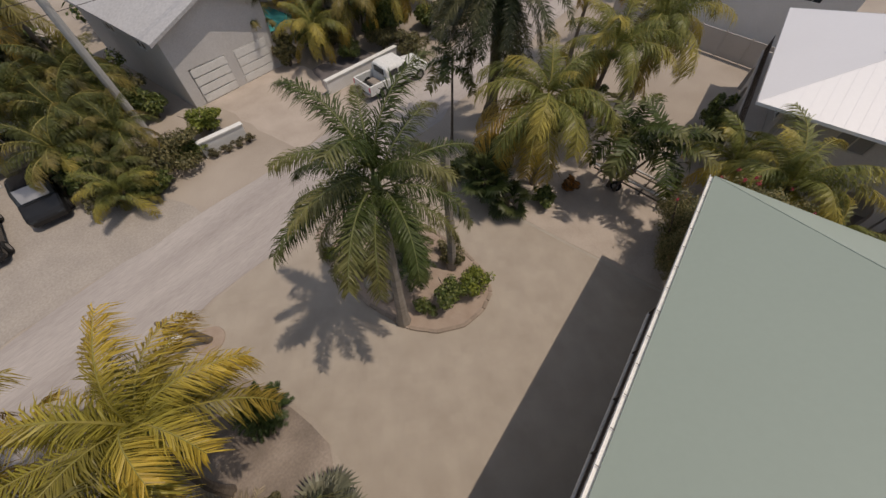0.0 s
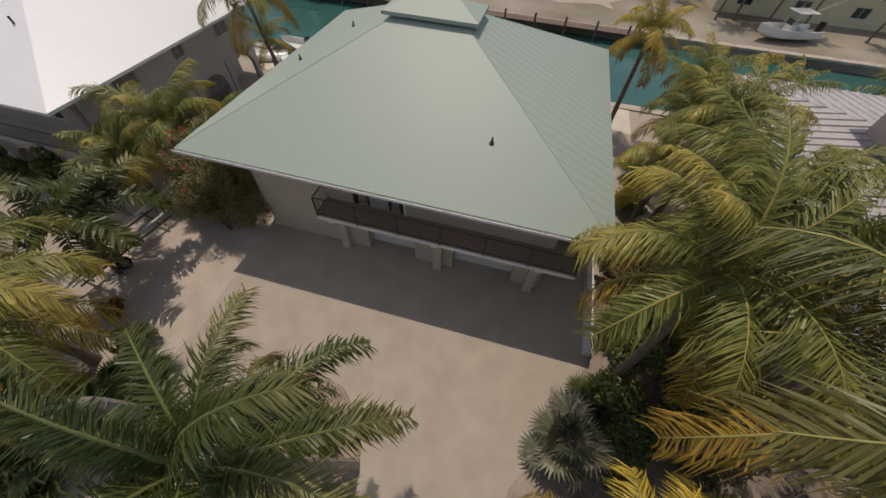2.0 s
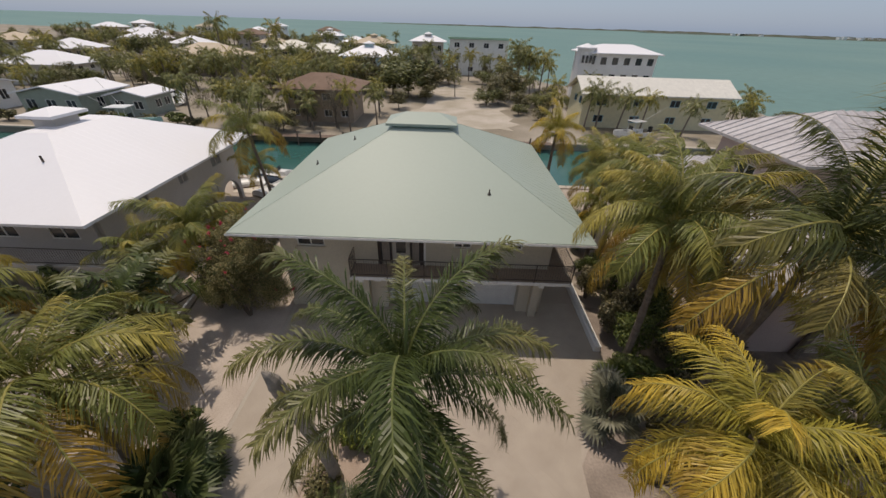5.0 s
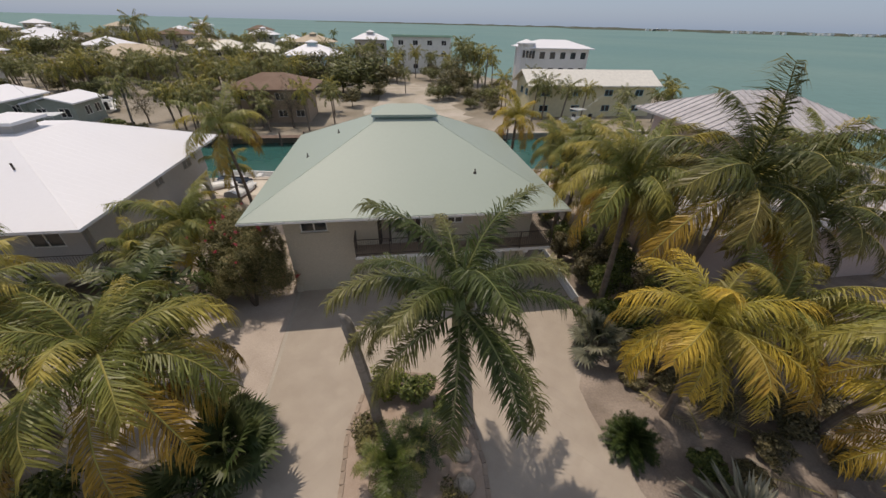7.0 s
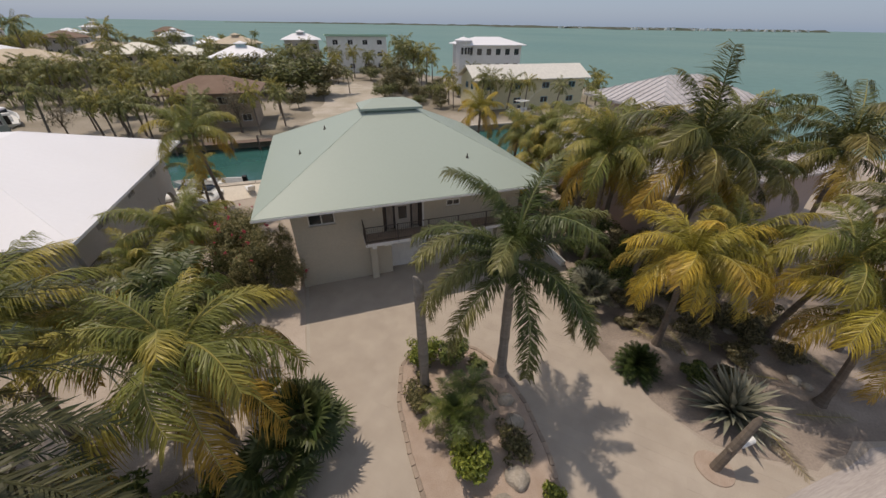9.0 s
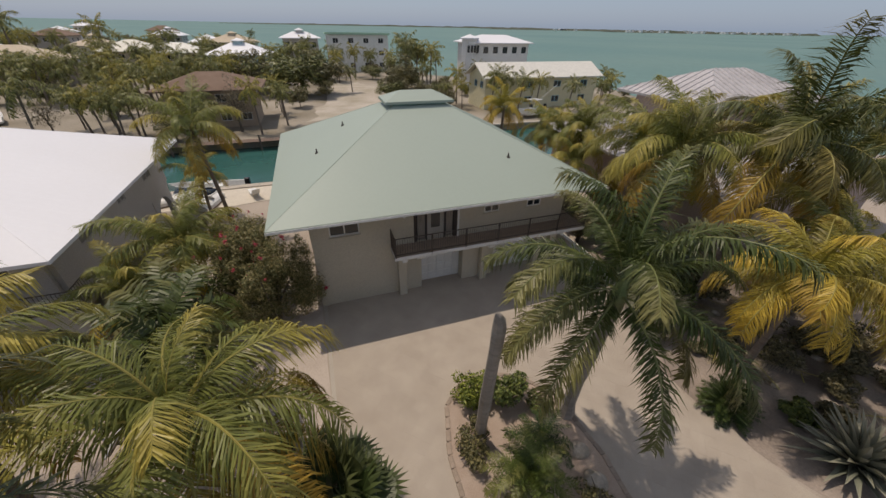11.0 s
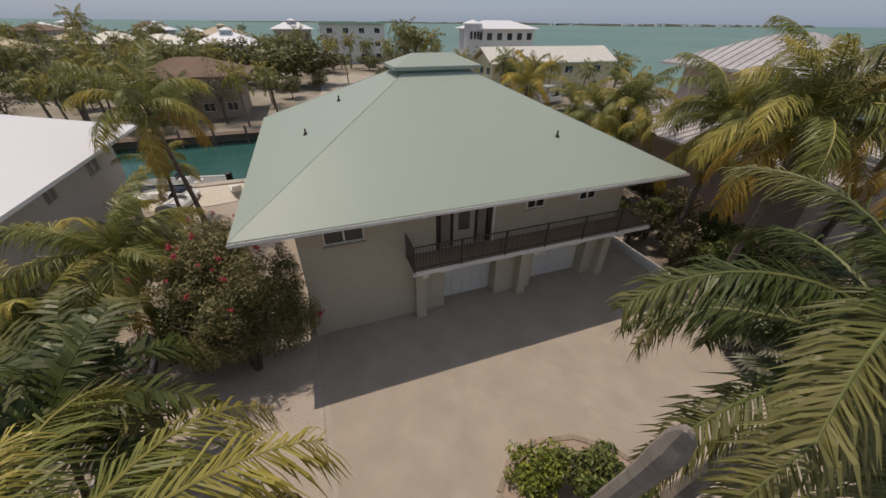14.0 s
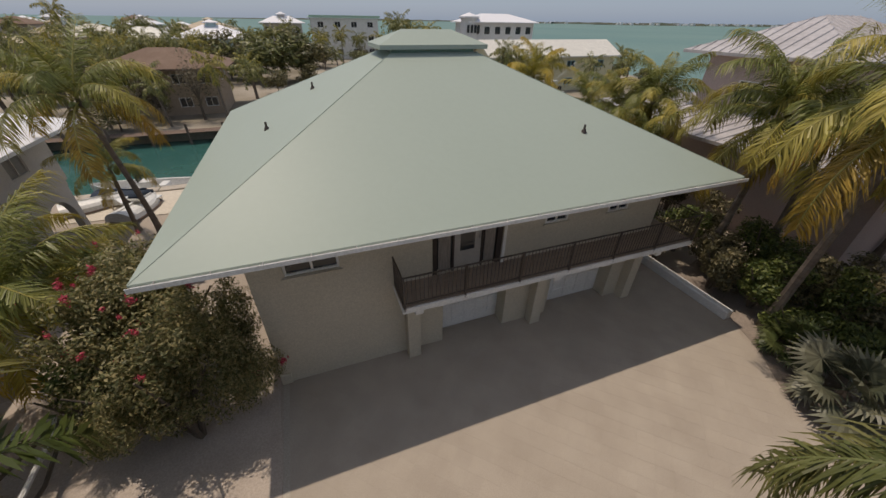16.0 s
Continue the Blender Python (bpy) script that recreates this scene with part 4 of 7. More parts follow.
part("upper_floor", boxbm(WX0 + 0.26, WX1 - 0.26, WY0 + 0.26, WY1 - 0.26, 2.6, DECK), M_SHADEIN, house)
part("partition", boxbm(WX0 + 0.26, WX1 - 0.26, 4.4, 4.5, DECK + 0.01, EAVE - 0.15), M_BEIGE, house)
window(house, pose(2.25, WY0 + 0.08, 3.82), 1.35, 0.80, 2)
part("window_sill", boxbm(2.18, 3.67, WY0 - 0.07, WY0 - 0.005, 3.74, 3.815, bev=0.01), M_BEIGE, house)
for x in (9.85, 12.3):
    window(house, pose(x, WY0 + 0.03, 3.98), 0.85, 0.40, 2, M_WHITE)
    part("window_sill", boxbm(x - 0.06, x + 0.91, WY0 - 0.06, WY0 - 0.005, 3.91, 3.975, bev=0.01), M_BEIGE, house)
# entrance: dark frame, pale glazed door, two curtained sidelights
ent = part("entrance_frame", boxbm(6.15, 6.3, WY0 + 0.02, WY0 + 0.2, DECK, 4.80), M_DARKWOOD, house, "dark brown door frame with curtained sidelights")
part("jamb", boxbm(8.22, 8.4, WY0 + 0.02, WY0 + 0.2, DECK, 4.80), M_DARKWOOD, ent)
part("lintel", boxbm(6.301, 8.219, WY0 + 0.02, WY0 + 0.2, 4.69, 4.80), M_DARKWOOD, ent)
part("mullion", boxbm(6.78, 6.84, WY0 + 0.04, WY0 + 0.18, DECK, 4.689), M_DARKWOOD, ent)
part("mullion", boxbm(7.72, 7.78, WY0 + 0.04, WY0 + 0.18, DECK, 4.689), M_DARKWOOD, ent)
for a, b in ((6.301, 6.779), (7.781, 8.219)):
    part("sidelight", boxbm(a, b, WY0 + 0.09, WY0 + 0.1, DECK + 0.15, 4.688), M_GLASS, ent)
    part("curtain", boxbm(a + 0.05, b - 0.05, WY0 + 0.06, WY0 + 0.085, DECK + 0.12, 4.66), M_CURTAIN, ent)
door = part("door", wall_bm(0.87, DECK, 4.68, 0.05, [(0.2, 0.67, DECK + 0.65, 4.30)]), mat("grey_door_paint", (0.46, 0.42, 0.37), 0.6), house, "pale grey glazed front door")
door.matrix_basis = pose(6.845, WY0 + 0.08, 0)
part("pane", boxbm(0.2, 0.67, 0.015, 0.03, DECK + 0.65, 4.30), M_GLASS, door)
part("door_handle", tubebm([(0.8, -0.03, DECK + 1.0), (0.8, -0.03, DECK + 1.15)], 0.015, 6), M_RIM, door)
# white jamb beside the entrance and wall lamp
part("white_jamb", boxbm(8.4, 8.5, WY0 - 0.05, WY0 - 0.002, DECK, 4.80), M_WHITE, house)
lamp = part("wall_lamp", boxbm(5.62, 5.74, WY0 - 0.14, WY0 - 0.002, 4.35, 4.6, bev=0.02), M_WHITE, house)
# balcony
BAL0, BAL1, BY = 4.95, 15.5, 0.36
bal = part("balcony", boxbm(BAL0, BAL1, BY, WY0 - 0.003, 2.68, DECK - 0.03), M_WHITEWALL, house, "balcony slab with white edge")
part("balcony_side", boxbm(WX1 + 0.003, BAL1, WY0 - 0.002, 12.6, 2.68, DECK - 0.03), M_WHITEWALL, bal)
for i in range(8):
    y0 = BY + 0.04 + i * 0.134
    part("deck_board", boxbm(BAL0 + 0.02, BAL1 - 0.02, y0, y0 + 0.128, DECK - 0.028, DECK), M_DECK, bal)
for i in range(6):
    x0 = WX1 + 0.02 + i * 0.145
    part("deck_board", boxbm(x0, x0 + 0.138, WY0 + 0.02, 12.58, DECK - 0.028, DECK), M_DECK, bal)
railing(house, (BAL0 + 0.04, BY + 0.05, DECK), (BAL1 - 0.04, BY + 0.05, DECK), 0.98, 0.115)
railing(house, (BAL0 + 0.04, WY0 - 0.02, DECK), (BAL0 + 0.04, BY + 0.12, DECK), 0.98, 0.085)
railing(house, (BAL1 - 0.04, BY + 0.12, DECK), (BAL1 - 0.04, 12.5, DECK), 0.98, 0.11)
for i in range(7):
    x = BAL0 + 0.06 + i * (BAL1 - BAL0 - 0.12) / 6
    part("rail_post", boxbm(x - 0.025, x + 0.025, BY + 0.0, BY + 0.05, 2.75, DECK + 1.0), M_RAIL, house)
# posts and brackets under the balcony
for x in (5.43, 9.95, 14.15):
    p = part("post", boxbm(x - 0.2, x + 0.2, 1.08, 1.447, 0.0, 2.678, bev=0.015), M_BEIGE, house)
    part("bracket", boxbm(x - 0.12, x + 0.12, 0.45, 1.079, 2.45, 2.677, bev=0.02), M_WHITEWALL, p)
for x in (6.2, 11.9):
    part("flood_light", boxbm(x - 0.2, x + 0.2, 0.5, 0.72, 2.50, 2.675, bev=0.03), M_WHITE, house)
for x0, x1 in ((6.5, 8.8), (10.6, 13.35)):
    g = part("garage_door", boxbm(x0, x1, 1.98, 2.02, 0.02, 2.25), M_WHITE, house, "white panelled garage door")
    for r in range(4):
        for c in range(5):
            w = (x1 - x0) / 5
            part("panel", boxbm(x0 + c * w + 0.06, x0 + (c + 1) * w - 0.06, 1.955, 1.979, 0.08 + r * 0.54, 0.52 + r * 0.54, bev=0.015), M_WHITE, g)
    part("garage_side", boxbm(x0 - 0.1, x0 - 0.001, 1.705, 2.02, 0, 2.25), M_BEIGE, house)
    part("garage_side", boxbm(x1 + 0.001, x1 + 0.1, 1.705, 2.02, 0, 2.25), M_BEIGE, house)
part("corner_pier", boxbm(WX0 - 0.06, WX0 + 0.25, WY0 - 0.06, WY0 + 0.2, 0, 0.42, bev=0.02), M_BEIGE, house)
tagged(part("garden_wall", boxbm(16.72, 17.05, -1.2, 6.5, 0.0, 0.38, bev=0.05), M_WHITEWALL), "low white garden wall with a rounded end beside the driveway", "wall", kind="structure")

# ---- neighbour to the west: white roof with a cupola ----
nb = empty("house", 0, 0, 0, 0, "grey stucco house on arches with a white metal hip roof", "house")
nx0, nx1, ny0, ny1, ne = -19.6, -6.84, 0.6, 16.2, 5.0
part("roof", hip_bm(nx0, nx1, ny0, ny1, ne, 0.44, 5.6, 0.14), M_WHITEROOF, nb, "white metal hip roof")
part("standing_seams", seam_bm(nx0, nx1, ny0, ny1, ne, 0.44, 5.6, 0.46, 0.004, 0.02, (1, 3)), M_WHITEROOF, nb)
cu = part("cupola", boxbm(-14.4, -13.2, 7.5, 9.1, 7.2, 8.0), M_GREYWALL, nb)
part("cupola_roof", hip_bm(-14.8, -12.8, 7.1, 9.5, 8.1, 0.3), M_WHITEROOF, cu)
part("vent_pipe", tubebm([(-11.2, 4.2, 6.4), (-11.2, 4.2, 6.9)], 0.05, 6), M_RAIL, nb)
nw = [(2.0, 3.4, 3.6, 4.5), (6.0, 6.9, 3.7, 4.4), (9.6, 10.8, 3.6, 4.5)]
part("wall", put_bm(wall_bm(12.6, 2.55, ne - 0.16, 0.2, nw), pose(-7.95, 2.3, 0, 0, 0, 90)), M_GREYWALL, nb)
for o in nw:
    window(nb, pose(-7.95, 2.3, 0, 0, 0, 90) @ pose(o[0], 0.05, o[2]), o[1] - o[0], o[3] - o[2], 2, M_GREYWALL, M_SHUTTER)
nf = [(1.5, 3.2, 2.7, 4.6), (5.0, 6.4, 3.3, 4.5), (8.0, 9.5, 3.3, 4.5)]
part("wall", put_bm(wall_bm(10.45, 2.55, ne - 0.16, 0.2, nf), pose(-18.6, 2.09, 0)), M_GREYWALL, nb)
for o in nf:
    window(nb, pose(-18.6 + o[0], 2.14, o[2]), o[1] - o[0], o[3] - o[2], 2)
part("wall", boxbm(-18.6, -18.4, 2.3, 14.9, 2.55, ne - 0.16), M_GREYWALL, nb)
part("wall", boxbm(-18.6, -7.95, 14.91, 15.1, 2.55, ne - 0.16), M_GREYWALL, nb)
part("floor_slab", boxbm(-18.6, -7.95, 2.3, 14.9, 2.3, 2.548), M_GREYWALL, nb)
part("balcony", boxbm(-19.3, -7.0, 0.75, 2.08, 2.42, 2.62, bev=0.02), M_GREYWALL, nb)
railing(nb, (-19.25, 0.82, 2.62), (-7.05, 0.82, 2.62), 0.95, 0.13)
railing(nb, (-7.05, 0.9, 2.62), (-7.05, 2.05, 2.62), 0.95, 0.13)


def arch_bm(w, h, thick, open_w, open_h):
    """A wall panel with a round-headed opening, along +x."""
    bm = bmesh.new()
    r = open_w / 2
    c = w / 2
    arc = [(c - r, 0)] + [(c - r * math.cos(math.pi * k / 14), open_h - r + r * math.sin(math.pi * k / 14)) for k in range(15)] + [(c + r, 0)]
    top = [(0, 0)] + [(w * min(1, max(0, k / 14)), h) for k in range(15)] + [(w, 0)]
    for y in (0, thick):
        va = [bm.verts.new((x, y, z)) for x, z in arc]
        vb = [bm.verts.new((x, y, z)) for x, z in top]
        for k in range(len(va) - 1):
            bm.faces.new((va[k], va[k + 1], vb[k + 1], vb[k]))
        if y == 0:
            keep = (va, vb)
    for k in range(len(va) - 1):
        bm.faces.new((keep[0][k], keep[0][k + 1], va[k + 1], va[k]))
        bm.faces.new((keep[1][k], keep[1][k + 1], vb[k + 1], vb[k]))
    bmesh.ops.recalc_face_normals(bm, faces=bm.faces)
    return bm


for i in range(4):
    put(part("arch", arch_bm(3.05, 2.3, 0.3, 2.3, 2.0), M_GREYWALL, nb), pose(-7.95, 2.3 + 3.15 * i, 0, 0, 0, 90))
for i in range(4):
    put(part("arch", arch_bm(3.0, 2.4, 0.3, 2.3, 2.05), M_GREYWALL, nb), pose(-19.3 + 3.08 * i, 0.85, 0))
part("inner_wall", boxbm(-17.5, -9.5, 6.0, 14.5, 0.0, 2.29), M_GREYWALL, nb)

# ---- neighbour to the east: grey standing-seam roofs, pink walls ----
ne_h = empty("house", 0, 0, 0, 0, "faded pink two-storey house with grey standing-seam roofs", "house")
part("wall", boxbm(23.8, 40.0, -0.8, 15.6, 0, 4.12), M_PINKWALL, ne_h)
part("lower_roof", hip_bm(22.6, 41.0, -1.8, 16.6, 4.3, 0.15, 7.0, 0.16), M_SILVER, ne_h)
part("standing_seams", seam_bm(22.6, 41.0, -1.8, 16.6, 4.3, 0.15, 7.0, 0.55, 0.07, 0.06), M_SILVER, ne_h)
part("upper_wall", put_bm(wall_bm(9.6, 3.4, 7.75, 0.2, [(3.2, 4.6, 5.2, 6.6), (6.6, 7.6, 5.2, 6.6)]), pose(27.2, 4.4, 0)), M_PINKWALL, ne_h)
part("upper_wall", put_bm(wall_bm(6.0, 3.4, 7.75, 0.2, [(2.2, 3.6, 5.2, 6.6)]), pose(27.2, 10.6, 0, 0, 0, -90)), M_PINKWALL, ne_h)
part("upper_wall", boxbm(27.4, 36.8, 10.4, 10.6, 3.4, 7.75), M_PINKWALL, ne_h)
part("upper_wall", boxbm(36.6, 36.8, 4.6, 10.4, 3.4, 7.75), M_PINKWALL, ne_h)
window(ne_h, pose(27.2 + 3.2, 4.45, 5.2), 1.4, 1.4, 2)
window(ne_h, pose(27.2 + 6.6, 4.45, 5.2), 1.0, 1.4, 1)
window(ne_h, pose(27.2, 10.6, 0, 0, 0, -90) @ pose(2.2, 0.05, 5.2), 1.4, 1.4, 2)
part("upper_roof", hip_bm(26.1, 37.9, 3.3, 11.7, 7.95, 0.42, None, 0.16), M_SILVER, ne_h)
part("standing_seams", seam_bm(26.1, 37.9, 3.3, 11.7, 7.95, 0.42, None, 0.55, 0.07, 0.06), M_SILVER, ne_h)

# ---- houses beyond the canal ----
simple_house(29.0, 52.5, 43.3, 51.5, 4.9, "gable", mat("pale_cream_stucco", (0.70, 0.64, 0.43), 0.9), mat("off_white_metal_roof", (0.72, 0.69, 0.62), 0.5), "long cream two-storey house with an off-white gable roof", over=0.7, rise=2.0, wins=4, wmat=M_BLUEDOOR)
simple_house(35.5, 51.0, 65.5, 75.0, 9.0, "hip", M_WHITEWALL, M_WHITEROOF, "tall white three-storey villa by the sea", slope=0.3, over=0.8, storeys=3, wins=6, wmat=M_DARKWOOD)
tw = empty("house", 36.2, 67.2, 0, 0, "round white stair tower of the seaside villa", "tower")
part("wall", tubebm([(0, 0, 0), (0, 0, 9.6)], 1.7, 8), M_WHITEWALL, tw)
part("roof", tubebm([(0, 0, 9.6), (0, 0, 9.85), (0, 0, 10.5)], [2.1, 2.1, 0.05], 8), M_WHITEROOF, tw)
for i in range(4):
    window(tw, pose(-1.0 + 0.72 * i, -1.62 - 0.1 * (i in (1, 2)), 7.2), 0.45, 1.3, 1, M_DARKWOOD)
simple_house(8.6, 26.5, 103.5, 112.0, 9.3, "flat", mat("pale_grey_render", (0.78, 0.77, 0.72), 0.9), mat("mint_roof_edge", (0.42, 0.62, 0.46), 0.6), "three-storey grey apartment house with a pale green flat roof", over=0.5, storeys=3, wins=4)
simple_house(-16.0, -3.5, 40.5, 50.0, 4.7, "hip", mat("tan_stucco", (0.42, 0.33, 0.25), 0.9), M_BROWNROOF, "tan house with a brown shingle hip roof above the dock", slope=0.35, over=1.3, wins=4, wmat=M_WHITE)
simple_house(-18.5, -4.5, 85.0, 96.0, 5.6, "hip", mat("aqua_stucco", (0.45, 0.60, 0.62), 0.9), M_WHITEROOF, "pale blue house with a white hip roof and cupola", slope=0.4, over=1.0, cupola=True, balcony=True)
simple_house(-4.0, 8.0, 116.0, 124.0, 8.0, "hip", M_GREYWALL, M_WHITEROOF, "white-roofed house behind the trees", slope=0.4, over=1.0, cupola=True)
simple_house(-62, -44, 84, 97, 4.6, "hip", mat("brown_stucco", (0.36, 0.30, 0.25), 0.9), M_TANROOF, "low house with a broad tan hip roof", slope=0.4, over=1.2)
simple_house(-47, -33, 108, 120, 5.0, "hip", M_BEIGE, mat("cream_metal_roof", (0.68, 0.64, 0.54), 0.5), "house with a cream hip roof", slope=0.4, over=1.2)
simple_house(-35, -22, 104, 114, 5.0, "hip", M_BEIGE, mat("ivory_metal_roof", (0.74, 0.72, 0.64), 0.5), "house with an ivory hip roof", slope=0.4, over=1.2)
simple_house(-52.0, -42.2, 38.5, 48.0, 3.3, "gable", mat("green_stucco", (0.33, 0.38, 0.32), 0.9), M_WHITEROOF, "low green house with a white gable roof by the boats", rise=1.0, over=0.6, storeys=1, wins=3, axis="y")
simple_house(-41.2, -34.8, 41.0, 47.5, 2.9, "gable", mat("grey_green_stucco", (0.30, 0.34, 0.30), 0.9), M_WHITEROOF, "low white-roofed boathouse on the bank", rise=0.8, over=0.5, storeys=1, wins=2, axis="y")
simple_house(-70.0, -59.0, 38.0, 47.0, 3.6, "gable", M_WHITEWALL, M_WHITEROOF, "low white-roofed house on the far bank", rise=1.1, over=0.6, storeys=1, wins=3)
FARH = [(-95, 92, M_WHITEROOF, 6), (-78, 118, M_WHITEROOF, 6.5), (-60, 140, M_TANROOF, 6), (-30, 150, M_WHITEROOF, 7), (-110, 140, M_WHITEROOF, 6.5), (-85, 175, M_BROWNROOF, 8), (-52, 190, M_WHITEROOF, 8), (-66, 235, M_BROWNROOF, 9), (-105, 225, M_WHITEROOF, 8), (-140, 180, M_WHITEROOF, 7), (-150, 250, M_TANROOF, 9), (-185, 215, M_WHITEROOF, 8), (-75, 64, M_WHITEROOF, 5), (-100, 60, M_WHITEROOF, 5), (-20, 138, M_TANROOF, 7.5), (-120, 290, M_WHITEROOF, 10), (-215, 280, M_WHITEROOF, 9), (-240, 160, M_WHITEROOF, 7), (-135, 115, M_TANROOF, 6)]
for hx_, hy_, rm_, eh in FARH:
    w_ = 9 + (hx_ * 7 + hy_ * 3) % 6
    simple_house(hx_ - w_ / 2 - 1, hx_ + w_ / 2 + 1, hy_, hy_ + 11, eh * 0.78, "hip", (M_WHITEWALL, M_GREYWALL, M_BEIGE)[int(abs(hx_)) % 3], rm_, "distant house with a hip roof among trees", slope=0.4, over=1.0, wins=4, rz=(hx_ * 11) % 20 - 10, group="distant houses", cupola=(int(abs(hx_)) % 4 == 0))

# far shore across the water
bm = bmesh.new()
R = random.Random(5)
for k in range(3):
    pts = []
    n = 60
    y0 = (2600, 1900, 1500)[k]
    xa, xb = ((-420, 2600), (900, 2600), (1350, 2700))[k]
    for i in range(n + 1):
        x = xa + (xb - xa) * i / n
        h = (9, 9, 11)[k] * (0.5 + 0.5 * R.random()) * min(1, 4 * i / n + 0.15)
        pts.append((x, y0 + 40 * math.sin(i * 0.7), h))
    lo = [bm.verts.new((x, y - 30, -0.8)) for x, y, h in pts]
    hi = [bm.verts.new((x, y, h)) for x, y, h in pts]
    bk = [bm.verts.new((x, y + 120, -0.8)) for x, y, h in pts]
    for i in range(n):
        bm.faces.new((lo[i], lo[i + 1], hi[i + 1], hi[i]))
        bm.faces.new((hi[i], hi[i + 1], bk[i + 1], bk[i]))
tagged(part("backdrop", bm, M_FARLAND), "low wooded islands on the horizon", "island", kind="structure")
fh = bmesh.new()
for i in range(70):
    x = R.uniform(1250, 2600)
    y = 1500 + 30 + R.uniform(-60, -10) if x > 1400 else 1870
    box(fh, x, x + R.uniform(8, 22), y - 20, y - 8, 0, R.uniform(5, 10))
tagged(part("far_town", fh, M_WHITEWALL), "tiny white houses along the far shore", "houses", kind="stuff")

# ---- across the street ----
simple_house(-1.9, 6.4, -40.0, -27.6, 4.45, "gable", mat("dull_white_stucco", (0.62, 0.60, 0.58), 0.9, (0.54, 0.52, 0.50), 0.5, 24.0, 0.7, 0.2), mat("weathered_metal_roof", (0.50, 0.49, 0.49), 0.5, (0.44, 0.43, 0.43), 0.3, 6.0, 0.6, 0.0), "pale grey two-storey house with a weathered metal roof across the street", over=0.6, rise=1.5, wins=0, rz=180, axis="y", group="houses across the street")
simple_house(12.2, 24.0, -42.0, -30.6, 5.2, "hip", M_GREYWALL, M_WHITEROOF, "grey house with a carport across the street", over=0.8, wins=3, rz=180, group="houses across the street", balcony=True)
simple_house(-24.0, -10.0, -40.0, -29.0, 5.0, "hip", M_BEIGE, M_WHITEROOF, "pale house behind palms across the street", over=0.8, wins=3, rz=180, group="houses across the street")
simple_house(-39.0, -27.0, -6.0, 6.0, 5.0, "hip", M_WHITEWALL, M_WHITEROOF, "white-roofed house further along the street", over=0.8, wins=3, group="houses along the street")
sg = empty("garage_front", 0, 0, 0, 0, "two white garage doors in the house across the street", "garage door")
for x in (-0.7, 2.5):
    d = part("garage_door", boxbm(x, x + 2.6, -28.28, -28.2, 0.0, 2.3), M_WHITE, sg)
    for r in range(4):
        part("panel", boxbm(x + 0.08, x + 2.52, -28.199, -28.17, 0.06 + 0.56 * r, 0.54 + 0.56 * r, bev=0.01), M_WHITE, d)
for name, pts, lab in (("garden_wall", [(8.3, -23.4), (5.7, -23.0)], "white rendered street wall with a planted foot"), ("garden_wall", [(-0.6, -22.4), (-7.2, -21.8)], "low white street wall beside the parked pickup")):
    (ax, ay), (bx_, by_) = pts
    ln = math.hypot(bx_ - ax, by_ - ay)
    w = empty(name, ax, ay, 0, math.degrees(math.atan2(by_ - ay, bx_ - ax)), lab, "wall", kind="structure")
    part("wall", boxbm(0, ln, -0.12, 0.12, 0, 0.95), M_WHITEWALL, w)
    part("coping", boxbm(-0.06, ln + 0.06, -0.17, 0.17, 0.951, 1.05, bev=0.02), M_WHITE, w)
# fence of pale panels beyond the neighbour's yard
fence = empty("fence", -22.5, 2.0, 0, -100, "tall pale panel fence at the end of the yard", "fence", kind="structure")
for i in range(7):
    part("fence_panel", boxbm(i * 1.9, i * 1.9 + 1.8, -0.04, 0.04, 0.1, 1.8), M_GREYWALL, fence)
    part("fence_post", boxbm(i * 1.9 - 0.09, i * 1.9 - 0.01, -0.06, 0.06, 0, 1.9), M_GREYWALL, fence)

# utility pole with wires
pole = empty("utility_pole", 9.2, -28.1, 0, 0, "grey wooden utility pole with crossarm and wires", "utility pole")
part("pole", tubebm([(0, 0, 0), (0, 0, 5), (0, 0, 10.5)], [0.24, 0.21, 0.18], 10), M_POLE, pole)
part("crossarm", boxbm(-0.06, 0.06, -1.0, 1.0, 9.6, 9.75), M_POLE, pole)
for dy, z in ((-0.9, 9.75), (0.9, 9.75), (0.0, 7.6), (0.1, 7.0)):
    part("wire", tubebm([(-40 + 4 * k, dy, z - 0.035 * (100 - (k - 10) ** 2) * 0.1 * 0.6) for k in range(0, 21)], 0.014, 4), M_RAIL, pole)


# ---- vehicles ----
def wheel(parent, x, y, r=0.38, w=0.25):
    a = part("wheel", tubebm([(x, y - w / 2, r), (x, y - w / 2 + 0.03, r), (x, y + w / 2 - 0.03, r), (x, y + w / 2, r)], [r * 0.9, r, r, r * 0.9], 16), M_TYRE, parent)
    s = 1 if y > 0 else -1
    part("rim", tubebm([(x, y + s * w * 0.42, r), (x, y + s * w * 0.52, r)], [r * 0.62, r * 0.55], 12), M_RIM, a)


